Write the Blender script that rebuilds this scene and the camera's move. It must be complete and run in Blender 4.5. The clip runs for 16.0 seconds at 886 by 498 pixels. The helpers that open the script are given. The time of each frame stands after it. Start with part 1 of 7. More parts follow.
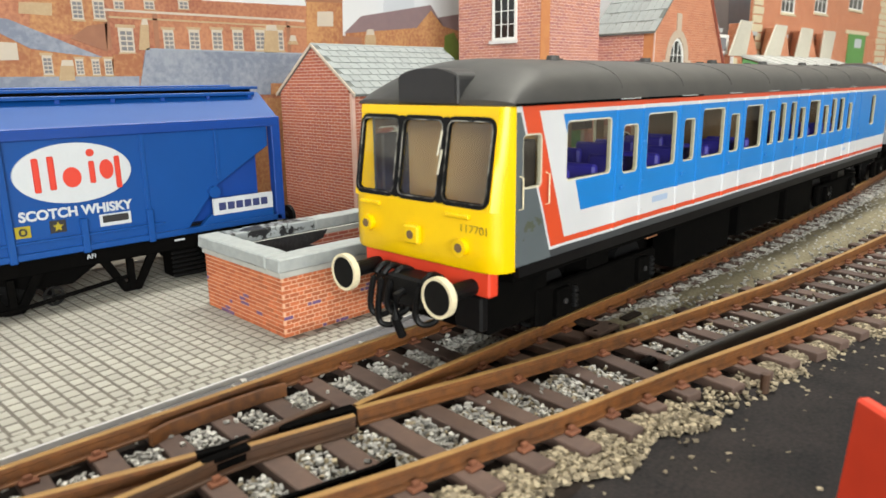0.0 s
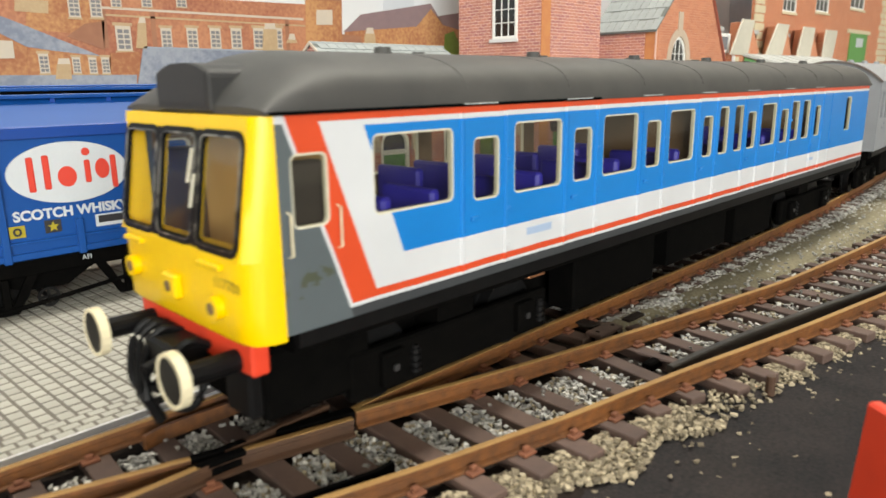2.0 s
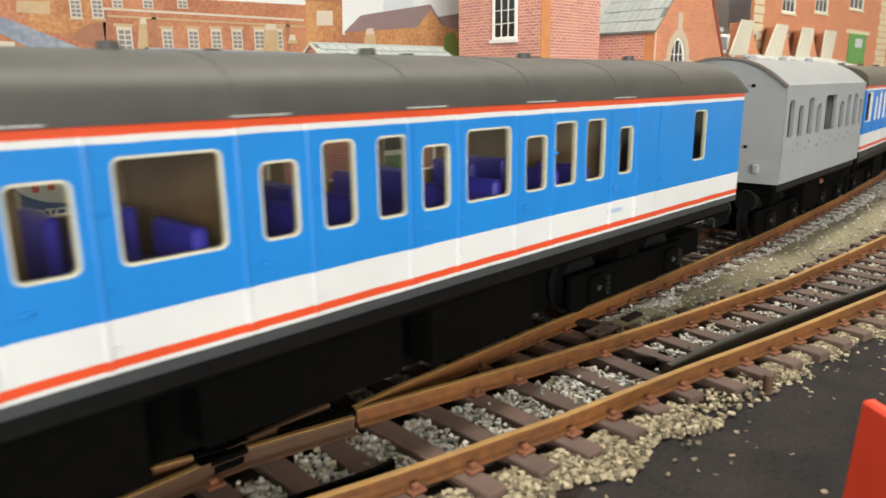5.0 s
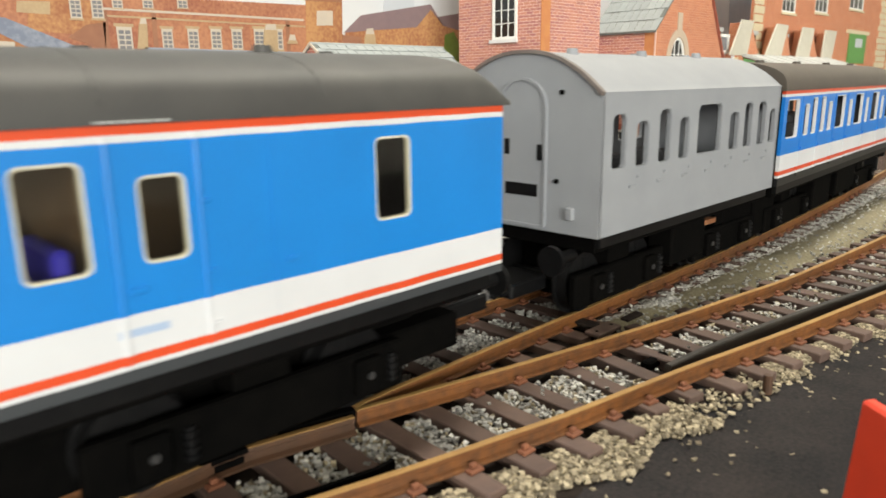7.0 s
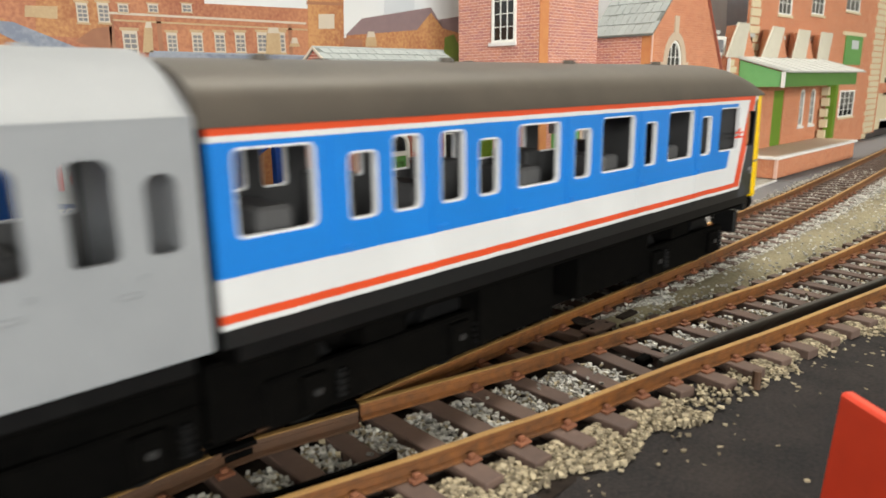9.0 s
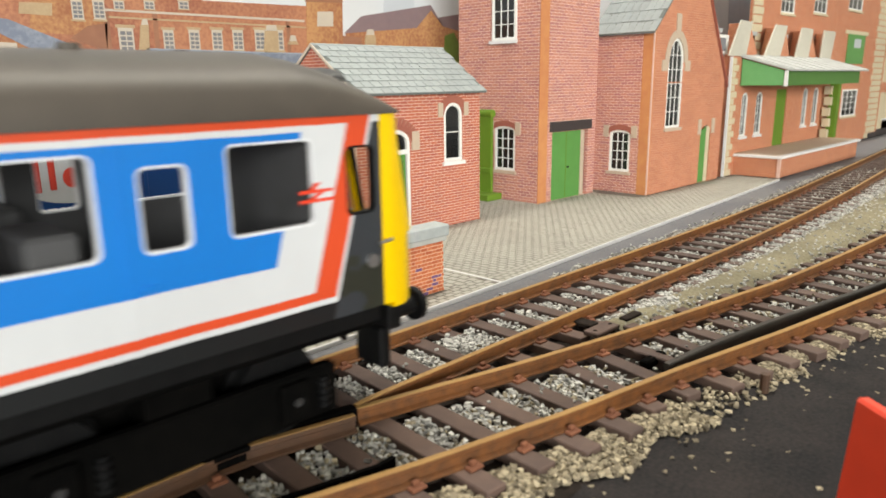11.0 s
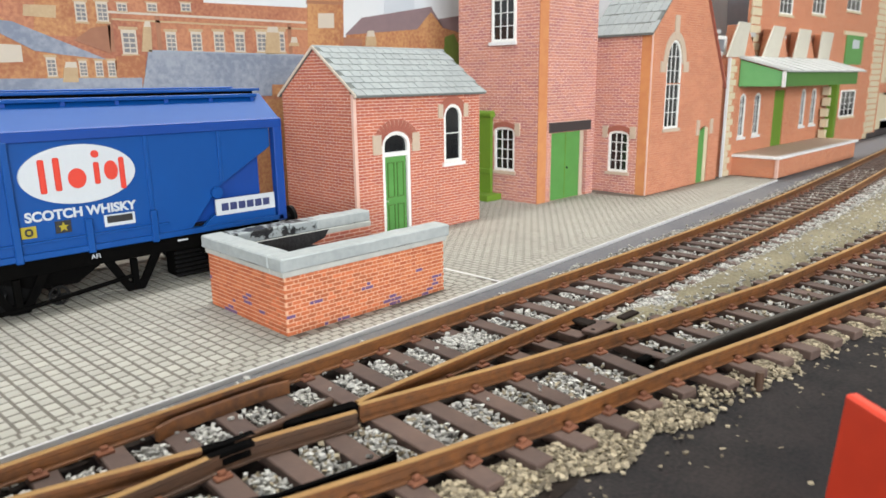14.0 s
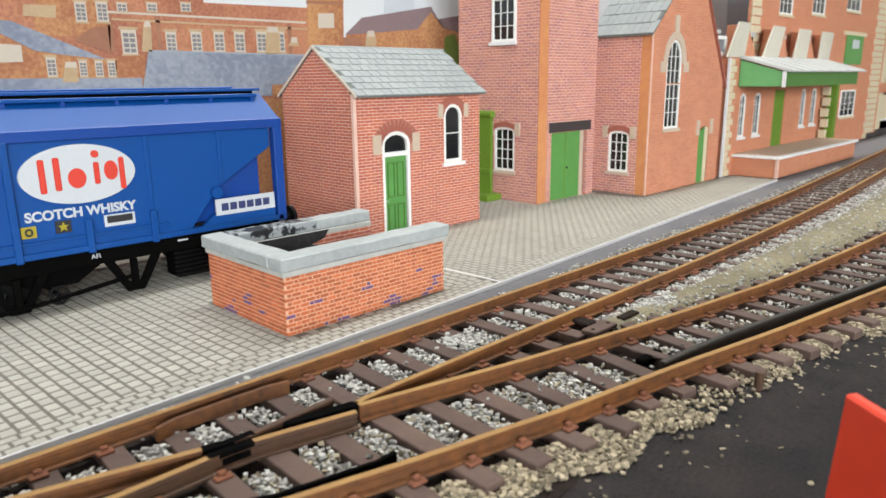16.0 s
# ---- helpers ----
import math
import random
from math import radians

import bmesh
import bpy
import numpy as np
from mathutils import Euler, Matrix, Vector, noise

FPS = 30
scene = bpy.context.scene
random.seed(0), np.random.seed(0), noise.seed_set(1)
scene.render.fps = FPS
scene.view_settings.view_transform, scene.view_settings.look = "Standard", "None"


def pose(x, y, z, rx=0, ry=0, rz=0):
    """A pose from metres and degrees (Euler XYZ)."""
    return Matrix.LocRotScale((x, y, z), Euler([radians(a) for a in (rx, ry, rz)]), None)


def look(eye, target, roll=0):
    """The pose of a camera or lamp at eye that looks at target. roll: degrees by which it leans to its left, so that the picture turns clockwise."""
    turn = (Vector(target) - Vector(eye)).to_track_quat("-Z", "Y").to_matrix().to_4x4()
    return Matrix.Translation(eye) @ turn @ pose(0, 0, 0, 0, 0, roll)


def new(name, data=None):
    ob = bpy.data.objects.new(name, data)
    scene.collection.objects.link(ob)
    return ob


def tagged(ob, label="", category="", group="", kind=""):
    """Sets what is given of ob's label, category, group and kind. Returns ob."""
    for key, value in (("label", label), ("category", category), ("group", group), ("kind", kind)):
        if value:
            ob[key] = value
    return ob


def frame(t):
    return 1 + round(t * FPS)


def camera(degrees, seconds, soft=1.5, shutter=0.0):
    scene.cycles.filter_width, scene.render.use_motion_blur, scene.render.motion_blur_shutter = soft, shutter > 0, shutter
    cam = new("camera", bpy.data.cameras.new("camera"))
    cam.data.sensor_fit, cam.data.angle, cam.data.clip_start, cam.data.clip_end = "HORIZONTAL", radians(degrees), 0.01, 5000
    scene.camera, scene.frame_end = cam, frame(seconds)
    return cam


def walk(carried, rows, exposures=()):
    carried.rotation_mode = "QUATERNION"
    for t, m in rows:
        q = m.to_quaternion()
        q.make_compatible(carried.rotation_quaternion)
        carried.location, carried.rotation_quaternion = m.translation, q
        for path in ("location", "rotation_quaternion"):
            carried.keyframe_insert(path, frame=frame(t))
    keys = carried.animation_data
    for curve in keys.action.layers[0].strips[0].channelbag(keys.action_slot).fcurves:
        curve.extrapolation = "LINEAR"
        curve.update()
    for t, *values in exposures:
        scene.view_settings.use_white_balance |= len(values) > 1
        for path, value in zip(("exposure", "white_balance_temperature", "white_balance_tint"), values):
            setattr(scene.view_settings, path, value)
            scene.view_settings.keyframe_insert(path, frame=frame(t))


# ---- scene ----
# a model railway in true size; all lengths below are in millimetres and are turned to metres by MM
MM = 0.001
EYE = (0.0, 0.0, 50.2)
YAW, PITCH, ROLL = radians(45.133), radians(13.634), -0.724
AHEAD = Vector((math.cos(PITCH) * math.cos(YAW), math.cos(PITCH) * math.sin(YAW), -math.sin(PITCH)))


def stand(ahead):
    """The camera's pose, slid forward by some millimetres as its focus breathes."""
    eye = (Vector(EYE) + AHEAD * ahead) * MM
    return look(eye, eye + AHEAD, ROLL)


cam = camera(65.135, 16.0, soft=1.6, shutter=0.5)
cam.data.dof.use_dof, cam.data.dof.focus_distance, cam.data.dof.aperture_fstop = True, 0.17, 48.0
walk(cam, [(t, stand(a)) for t, a in (
    (0.0, 2.1), (0.5, 3.9), (1.0, 2.5), (1.5, 4.0), (2.0, 4.0), (2.5, 2.2), (3.0, 3.2), (3.5, 3.1), (4.0, 3.1), (7.0, 3.1), (7.5, 1.3), (8.0, 1.3),
    (8.5, 0.9), (9.0, -0.9), (9.2, -1.0), (11.3, 2.2), (11.5, 0.5), (12.0, 0.0), (16.0, 0.0))], exposures=(
    (0.0, 0.06, 6650, 6), (2.0, 0.04, 6800, 6), (4.0, 0.09, 6980, 6), (7.5, 0.13, 6950, 6), (8.5, 0.0, 6900, 6), (11.4, 0.0, 6650, 6), (12.0, 0.06, 6300, 7), (16.0, 0.0, 6200, 8)))

# ---- light: a room with a white ceiling and two added lamps, never seen ----
world = bpy.data.worlds.new("room_light")
scene.world = world
world.use_nodes = True
world.node_tree.nodes["Background"].inputs[0].default_value = (1.0, 0.97, 0.93, 1)
world.node_tree.nodes["Background"].inputs[1].default_value = 0.0


def area_lamp(name, at, aim, sx, sy, watts, colour):
    data = bpy.data.lights.new(name, "AREA")
    data.shape, data.size, data.size_y, data.energy, data.color = "RECTANGLE", sx, sy, watts, colour
    ob = new(name, data)
    ob.matrix_world = look(at, aim)
    return ob


# assumed sources, placed and tuned by how the models are shaded
area_lamp("unseen_front_lamp", (-0.95, -1.68, 0.38), (-0.72, 0.0, 0.28), 1.4, 0.6, 58.0, (0.985, 0.985, 0.98))
area_lamp("unseen_top_lamp", (0.5, 0.24, 1.4), (0.5, 0.22, 0), 1.5, 0.1, 21.5, (1.0, 0.965, 0.91))


# ---- mesh helpers ----
def mesh_of(name, bm):
    bmesh.ops.scale(bm, vec=(MM, MM, MM), verts=bm.verts)
    bmesh.ops.recalc_face_normals(bm, faces=bm.faces)
    me = bpy.data.meshes.new(name)
    bm.to_mesh(me)
    bm.free()
    return me


def thing(name, x=0, y=0, z=0, rz=0):
    ob = new(name)
    ob.empty_display_size = 0.01
    ob.matrix_basis = pose(x * MM, y * MM, z * MM, 0, 0, rz)
    return ob


def part(name, bm, material, parent=None, label="", smooth=False):
    me = mesh_of(name, bm)
    me.materials.append(material)
    if smooth:
        for f in me.polygons:
            f.use_smooth = True
        me.set_sharp_from_angle(angle=radians(40))
    ob = new(name, me)
    ob.parent = parent
    if label:
        ob["label"] = label
    return ob


def box(x0, x1, y0, y1, z0, z1, bevel=0.0, bm=None):
    bm = bm or bmesh.new()
    v = [bm.verts.new((x, y, z)) for x in (x0, x1) for y in (y0, y1) for z in (z0, z1)]
    fs = [bm.faces.new([v[i] for i in q]) for q in ((0, 1, 3, 2), (4, 6, 7, 5), (0, 4, 5, 1), (2, 3, 7, 6), (0, 2, 6, 4), (1, 5, 7, 3))]
    if bevel:
        es = list({e for f in fs for e in f.edges})
        bmesh.ops.bevel(bm, geom=es, offset=bevel, segments=1, affect="EDGES")
    return bm


def prism(pts, axis, a, b, bm=None, bevel=0.0):
    """A polygon given in the two other axes (in order), drawn out along axis from a to b."""
    bm = bm or bmesh.new()
    put = {"x": lambda p, q, s: (s, p, q), "y": lambda p, q, s: (p, s, q), "z": lambda p, q, s: (p, q, s)}[axis]
    lo = [bm.verts.new(put(p, q, a)) for p, q in pts]
    hi = [bm.verts.new(put(p, q, b)) for p, q in pts]
    fs = [bm.faces.new(lo), bm.faces.new(hi[::-1])]
    n = len(pts)
    for i in range(n):
        fs.append(bm.faces.new((lo[i], lo[(i + 1) % n], hi[(i + 1) % n], hi[i])))
    if bevel:
        es = list({e for f in fs for e in f.edges})
        bmesh.ops.bevel(bm, geom=es, offset=bevel, segments=1, affect="EDGES")
    return bm


def tube(axis, cx, cy, r, a, b, seg=20, bm=None, r2=None):
    """A round bar along axis; cx, cy are in the two other axes. r2: the radius at b."""
    bm = bm or bmesh.new()
    r2 = r if r2 is None else r2
    put = {"x": lambda p, q, s: (s, p, q), "y": lambda p, q, s: (p, s, q), "z": lambda p, q, s: (p, q, s)}[axis]
    ring = lambda rr, s: [bm.verts.new(put(cx + rr * math.cos(2 * math.pi * i / seg), cy + rr * math.sin(2 * math.pi * i / seg), s)) for i in range(seg)]
    lo, hi = ring(r, a), ring(r2, b)
    bm.faces.new(lo), bm.faces.new(hi[::-1])
    for i in range(seg):
        bm.faces.new((lo[i], lo[(i + 1) % seg], hi[(i + 1) % seg], hi[i]))
    return bm


def wire(pts, r, seg=8, bm=None):
    """A round wire through points."""
    bm = bm or bmesh.new()
    pts = [Vector(p) for p in pts]
    rings = []
    for i, p in enumerate(pts):
        d = (pts[min(i + 1, len(pts) - 1)] - pts[max(i - 1, 0)]).normalized()
        side = d.cross(Vector((0, 0, 1)) if abs(d.z) < 0.9 else Vector((1, 0, 0))).normalized()
        up = side.cross(d)
        rings.append([bm.verts.new(p + r * (math.cos(2 * math.pi * k / seg) * side + math.sin(2 * math.pi * k / seg) * up)) for k in range(seg)])
    for a, b in zip(rings, rings[1:]):
        for k in range(seg):
            bm.faces.new((a[k], a[(k + 1) % seg], b[(k + 1) % seg], b[k]))
    bm.faces.new(rings[0][::-1]), bm.faces.new(rings[-1])
    return bm


def sweep(profile, path, bm=None):
    """A closed profile (sideways, up) along a path of (x, y, z)."""
    bm = bm or bmesh.new()
    path = [Vector(p) for p in path]
    rings = []
    for i, p in enumerate(path):
        d = path[min(i + 1, len(path) - 1)] - path[max(i - 1, 0)]
        side = Vector((-d.y, d.x, 0)).normalized()
        rings.append([bm.verts.new(p + side * u + Vector((0, 0, w))) for u, w in profile])
    n = len(profile)
    for a, b in zip(rings, rings[1:]):
        for k in range(n):
            bm.faces.new((a[k], a[(k + 1) % n], b[(k + 1) % n], b[k]))
    bm.faces.new(rings[0][::-1]), bm.faces.new(rings[-1])
    return bm


# ---- materials ----
def material(name, colour, rough=0.6, metal=0.0, second=None, grain=1.0, amount=0.5, bump=0.0, fine=None, spec=0.5, pieces=0.0, spread=0.3):
    """Colour mottled with a second one at a large scale (grain in mm) and dusted at a fine one; pieces: how far each piece differs."""
    m = bpy.data.materials.new(name)
    m.use_nodes = True
    n, l = m.node_tree.nodes, m.node_tree.links
    b = n["Principled BSDF"]
    b.inputs["Roughness"].default_value, b.inputs["Metallic"].default_value = rough, metal
    b.inputs["Specular IOR Level"].default_value = spec
    second = second or tuple(c * 0.75 for c in colour)
    tc = n.new("ShaderNodeTexCoord")
    big = n.new("ShaderNodeTexNoise")
    big.inputs["Scale"].default_value, big.inputs["Detail"].default_value = 1000.0 / (grain * 6), 4
    small = n.new("ShaderNodeTexNoise")
    small.inputs["Scale"].default_value, small.inputs["Detail"].default_value = 1000.0 / (fine or grain * 0.7), 3
    l.new(tc.outputs["Object"], big.inputs["Vector"]), l.new(tc.outputs["Object"], small.inputs["Vector"])
    add = n.new("ShaderNodeMath")
    add.operation = "ADD"
    l.new(big.outputs["Fac"], add.inputs[0]), l.new(small.outputs["Fac"], add.inputs[1])
    ramp = n.new("ShaderNodeMapRange")
    ramp.inputs["From Min"].default_value, ramp.inputs["From Max"].default_value = 1 - spread, 1 + spread
    ramp.inputs["To Max"].default_value = amount
    l.new(add.outputs[0], ramp.inputs["Value"])
    mix = n.new("ShaderNodeMix")
    mix.data_type = "RGBA"
    l.new(ramp.outputs[0], mix.inputs["Factor"])
    mix.inputs["A"].default_value, mix.inputs["B"].default_value = (*colour, 1), (*second, 1)
    out = mix.outputs["Result"]
    if pieces:
        info, hsv, rng = n.new("ShaderNodeObjectInfo"), n.new("ShaderNodeHueSaturation"), n.new("ShaderNodeMapRange")
        rng.inputs["To Min"].default_value, rng.inputs["To Max"].default_value = 1 - pieces, 1 + pieces
        l.new(info.outputs["Random"], rng.inputs["Value"]), l.new(rng.outputs[0], hsv.inputs["Value"]), l.new(out, hsv.inputs["Color"])
        out = hsv.outputs["Color"]
    l.new(out, b.inputs["Base Color"])
    if bump:
        bp = n.new("ShaderNodeBump")
        bp.inputs["Strength"].default_value, bp.inputs["Distance"].default_value = min(1.0, bump), 0.0002
        l.new(small.outputs["Fac"], bp.inputs["Height"]), l.new(bp.outputs[0], b.inputs["Normal"])
    return m


def paint(name, colour, rough=0.45, wear=0.25, grain=8.0, bump=0.0, pieces=0.0, spec=0.5):
    """Paint or moulded plastic: nearly plain, with a faint mottle."""
    return material(name, colour, rough, 0.0, tuple(c * 0.8 for c in colour), grain, wear, bump, 0.5, spec, pieces)


def bricks(name, brick, dark, mortar, width, row, joint, rough=0.85):
    """Printed brickwork in the run of a wall (x + y) and its height, in millimetres."""
    m = bpy.data.materials.new(name)
    m.use_nodes = True
    n, l = m.node_tree.nodes, m.node_tree.links
    b = n["Principled BSDF"]
    b.inputs["Roughness"].default_value = rough
    tc, sep, add, com, scl = n.new("ShaderNodeTexCoord"), n.new("ShaderNodeSeparateXYZ"), n.new("ShaderNodeMath"), n.new("ShaderNodeCombineXYZ"), n.new("ShaderNodeVectorMath")
    scl.operation = "SCALE"
    scl.inputs["Scale"].default_value = 1000.0
    l.new(tc.outputs["Object"], scl.inputs[0]), l.new(scl.outputs[0], sep.inputs[0])
    l.new(sep.outputs["X"], add.inputs[0]), l.new(sep.outputs["Y"], add.inputs[1])
    l.new(add.outputs[0], com.inputs["X"]), l.new(sep.outputs["Z"], com.inputs["Y"])
    br = n.new("ShaderNodeTexBrick")
    br.inputs["Scale"].default_value, br.inputs["Brick Width"].default_value, br.inputs["Row Height"].default_value = 1.0, width, row
    br.inputs["Mortar Size"].default_value, br.inputs["Mortar Smooth"].default_value, br.inputs["Bias"].default_value = joint, 0.3, -0.2
    br.offset = 0.5
    br.inputs["Color1"].default_value, br.inputs["Color2"].default_value, br.inputs["Mortar"].default_value = (*brick, 1), (*dark, 1), (*mortar, 1)
    l.new(com.outputs[0], br.inputs["Vector"])
    ns = n.new("ShaderNodeTexNoise")
    ns.inputs["Scale"].default_value, ns.inputs["Detail"].default_value = 0.12, 5
    l.new(scl.outputs[0], ns.inputs["Vector"])
    rng = n.new("ShaderNodeMapRange")
    rng.inputs["From Min"].default_value, rng.inputs["From Max"].default_value = 0.3, 0.7
    rng.inputs["To Min"].default_value, rng.inputs["To Max"].default_value = 0.93, 1.06
    hsv = n.new("ShaderNodeHueSaturation")
    l.new(ns.outputs["Fac"], rng.inputs["Value"]), l.new(rng.outputs[0], hsv.inputs["Value"]), l.new(br.outputs["Color"], hsv.inputs["Color"])
    l.new(hsv.outputs["Color"], b.inputs["Base Color"])
    bp = n.new("ShaderNodeBump")
    bp.invert = True
    bp.inputs["Strength"].default_value, bp.inputs["Distance"].default_value = 0.35, 0.0001
    l.new(br.outputs["Fac"], bp.inputs["Height"]), l.new(bp.outputs[0], b.inputs["Normal"])
    return m


def islands(name, low, high, rough=0.9):
    """Loose stones: every piece of the mesh takes its own shade between two colours."""
    m = bpy.data.materials.new(name)
    m.use_nodes = True
    n, l = m.node_tree.nodes, m.node_tree.links
    b = n["Principled BSDF"]
    b.inputs["Roughness"].default_value = rough
    geo, ramp = n.new("ShaderNodeNewGeometry"), n.new("ShaderNodeMix")
    ramp.data_type = "RGBA"
    ramp.inputs["A"].default_value, ramp.inputs["B"].default_value = (*low, 1), (*high, 1)
    l.new(geo.outputs["Random Per Island"], ramp.inputs["Factor"])
    l.new(ramp.outputs["Result"], b.inputs["Base Color"])
    return m


def glass(name, tint=(0.93, 0.93, 0.88), gloss=0.08):
    """A clear thin sheet with a faint even shine."""
    m = bpy.data.materials.new(name)
    m.use_nodes = True
    n, l = m.node_tree.nodes, m.node_tree.links
    clear, shine, mix = n.new("ShaderNodeBsdfTransparent"), n.new("ShaderNodeBsdfGlossy"), n.new("ShaderNodeMixShader")
    clear.inputs[0].default_value = (*tint, 1)
    shine.inputs["Roughness"].default_value = gloss
    mix.inputs[0].default_value = 0.09
    l.new(clear.outputs[0], mix.inputs[1]), l.new(shine.outputs[0], mix.inputs[2])
    l.new(mix.outputs[0], n["Material Output"].inputs["Surface"])
    return m


def livery(name, blue, k, edges, ends_at=None, tip=0.0, bands=(27.6, 23.6, 22.6, 22.1), skirt=(0.045, 0.05, 0.055), cab=(0.095, 0.115, 0.125)):
    """Coach paint in bands: grey cab end, red and white slanted stripes, blue above white above red. ends_at: the cab is at that far end."""
    m = bpy.data.materials.new(name)
    m.use_nodes = True
    n, l = m.node_tree.nodes, m.node_tree.links
    b = n["Principled BSDF"]
    b.inputs["Roughness"].default_value = 0.38
    tc, sep = n.new("ShaderNodeTexCoord"), n.new("ShaderNodeSeparateXYZ")
    l.new(tc.outputs["Object"], sep.inputs[0])

    def calc(op, a, c):
        q = n.new("ShaderNodeMath")
        q.operation = op
        for i, v in enumerate((a, c)):
            if isinstance(v, (int, float)):
                q.inputs[i].default_value = v
            else:
                l.new(v, q.inputs[i])
        return q.outputs[0]

    z = calc("MULTIPLY", sep.outputs["Z"], 1000.0)
    u = calc("MULTIPLY", sep.outputs["X"], 1000.0)
    if ends_at:
        u = calc("SUBTRACT", ends_at, u)
    v = calc("ADD", u, calc("MULTIPLY", z, k))
    ns = n.new("ShaderNodeTexNoise")
    ns.inputs["Scale"].default_value = 120.0
    l.new(tc.outputs["Object"], ns.inputs["Vector"])
    wob = calc("MULTIPLY", calc("SUBTRACT", ns.outputs["Fac"], 0.5), 0.25)
    z, v = calc("ADD", z, wob), calc("ADD", v, wob)
    white, red, grey = (0.595, 0.61, 0.635), (0.62, 0.07, 0.022), cab

    def over(below, mask, colour):
        q = n.new("ShaderNodeMix")
        q.data_type = "RGBA"
        l.new(mask, q.inputs["Factor"])
        if isinstance(below, tuple):
            q.inputs["A"].default_value = (*below, 1)
        else:
            l.new(below, q.inputs["A"])
        q.inputs["B"].default_value = (*colour, 1)
        return q.outputs["Result"]

    more, less = lambda a, c: calc("GREATER_THAN", a, c), lambda a, c: calc("LESS_THAN", a, c)
    outline, red_in, red_out, blue_in = edges
    c = over(white, calc("MULTIPLY", more(v, blue_in), calc("MULTIPLY", more(z, bands[0]), less(z, 44.25))), blue)
    c = over(c, more(z, 44.95), red)
    c = over(c, calc("MULTIPLY", less(z, bands[1]), more(z, bands[2])), red)
    c = over(c, calc("MULTIPLY", less(v, red_out), more(z, bands[2])), red)
    c = over(c, less(v, red_in), white)
    c = over(c, less(z, bands[3]), skirt)
    c = over(c, calc("MULTIPLY", less(v, outline), less(z, 44.9)), grey)
    stain = n.new("ShaderNodeTexNoise")
    stain.inputs["Scale"].default_value, stain.inputs["Detail"].default_value = 190.0, 5
    l.new(tc.outputs["Object"], stain.inputs["Vector"])
    c = over(c, calc("MULTIPLY", more(stain.outputs["Fac"], 0.52), calc("MULTIPLY", less(v, outline), less(z, 28.5))), tuple(q * k for q, k in zip(cab, (0.75, 0.72, 0.45))))
    if tip:
        c = over(c, less(u, tip), (0.86, 0.56, 0.0))
    dirt = n.new("ShaderNodeTexNoise")
    dirt.inputs["Scale"].default_value, dirt.inputs["Detail"].default_value = 60.0, 6
    l.new(tc.outputs["Object"], dirt.inputs["Vector"])
    rng, hsv = n.new("ShaderNodeMapRange"), n.new("ShaderNodeHueSaturation")
    rng.inputs["From Min"].default_value, rng.inputs["From Max"].default_value = 0.35, 0.7
    rng.inputs["To Min"].default_value, rng.inputs["To Max"].default_value = 0.93, 1.03
    l.new(dirt.outputs["Fac"], rng.inputs["Value"]), l.new(rng.outputs[0], hsv.inputs["Value"]), l.new(c, hsv.inputs["Color"])
    l.new(hsv.outputs["Color"], b.inputs["Base Color"])
    return m


M_BOARD = material("tarmac_board", (0.015, 0.0145, 0.016), 0.95, second=(0.043, 0.036, 0.034), grain=1.6, amount=0.75, bump=0.8, fine=0.6, spec=0.15)
M_BED = material("dark_track_bed", (0.016, 0.012, 0.01), 0.95, second=(0.04, 0.028, 0.022), grain=2, bump=0.6, spec=0.15)
M_STRIP = material("grey_strip", (0.12, 0.122, 0.14), 0.95, second=(0.2, 0.195, 0.195), grain=3, amount=0.7, bump=0.8, fine=0.8)
M_SETT = material("cream_sett", (0.4, 0.39, 0.34), 0.8, second=(0.31, 0.3, 0.26), grain=12, amount=0.8, bump=0.2, pieces=0.09)
M_SETTS = material("cream_setts", (0.4, 0.39, 0.34), 0.8, second=(0.31, 0.3, 0.26), grain=6, amount=0.8, bump=0.2)
M_JOINT = material("grey_joint", (0.13, 0.118, 0.1), 0.9, second=(0.19, 0.17, 0.14), grain=4)
M_CARD = paint("white_card", (0.74, 0.74, 0.74), 0.7)
M_RAIL = material("rusty_rail", (0.19, 0.068, 0.014), 0.65, 0.05, second=(0.05, 0.021, 0.009), grain=5, fine=1.5, amount=0.9, spread=0.35, bump=0.3)
M_RAILTOP = material("worn_rail_top", (0.34, 0.2, 0.065), 0.6, 0.2, second=(0.17, 0.08, 0.026), grain=5)
M_RAIL_D = material("dark_brown_rail", (0.07, 0.03, 0.012), 0.65, second=(0.02, 0.013, 0.009), grain=3)
M_BLACKRAIL = material("black_rail", (0.01, 0.009, 0.007), 0.6, 0.0, second=(0.035, 0.024, 0.014), grain=4)
M_SLEEPER = material("brown_sleeper", (0.07, 0.045, 0.038), 0.75, second=(0.12, 0.073, 0.055), grain=4, amount=0.8, bump=0.3, pieces=0.2)
M_CHAIR = material("rust_chair", (0.17, 0.06, 0.026), 0.8, second=(0.1, 0.035, 0.02), grain=1.5, bump=0.4, pieces=0.2)
M_STONE = islands("grey_ballast", (0.2, 0.195, 0.185), (0.62, 0.61, 0.57))
M_STONE_B = islands("beige_ballast", (0.09, 0.072, 0.048), (0.43, 0.365, 0.25))
M_SAND = material("sandy_grit", (0.27, 0.24, 0.155), 0.95, second=(0.11, 0.095, 0.06), grain=4, amount=0.9, bump=1.0, fine=0.7)
M_BUNK = material("orange_brick", (0.50, 0.145, 0.055), 0.85, second=(0.42, 0.105, 0.045), grain=2, amount=0.6, pieces=0.25)
M_BUNKS = islands("orange_bricks", (0.40, 0.1, 0.04), (0.56, 0.175, 0.07))
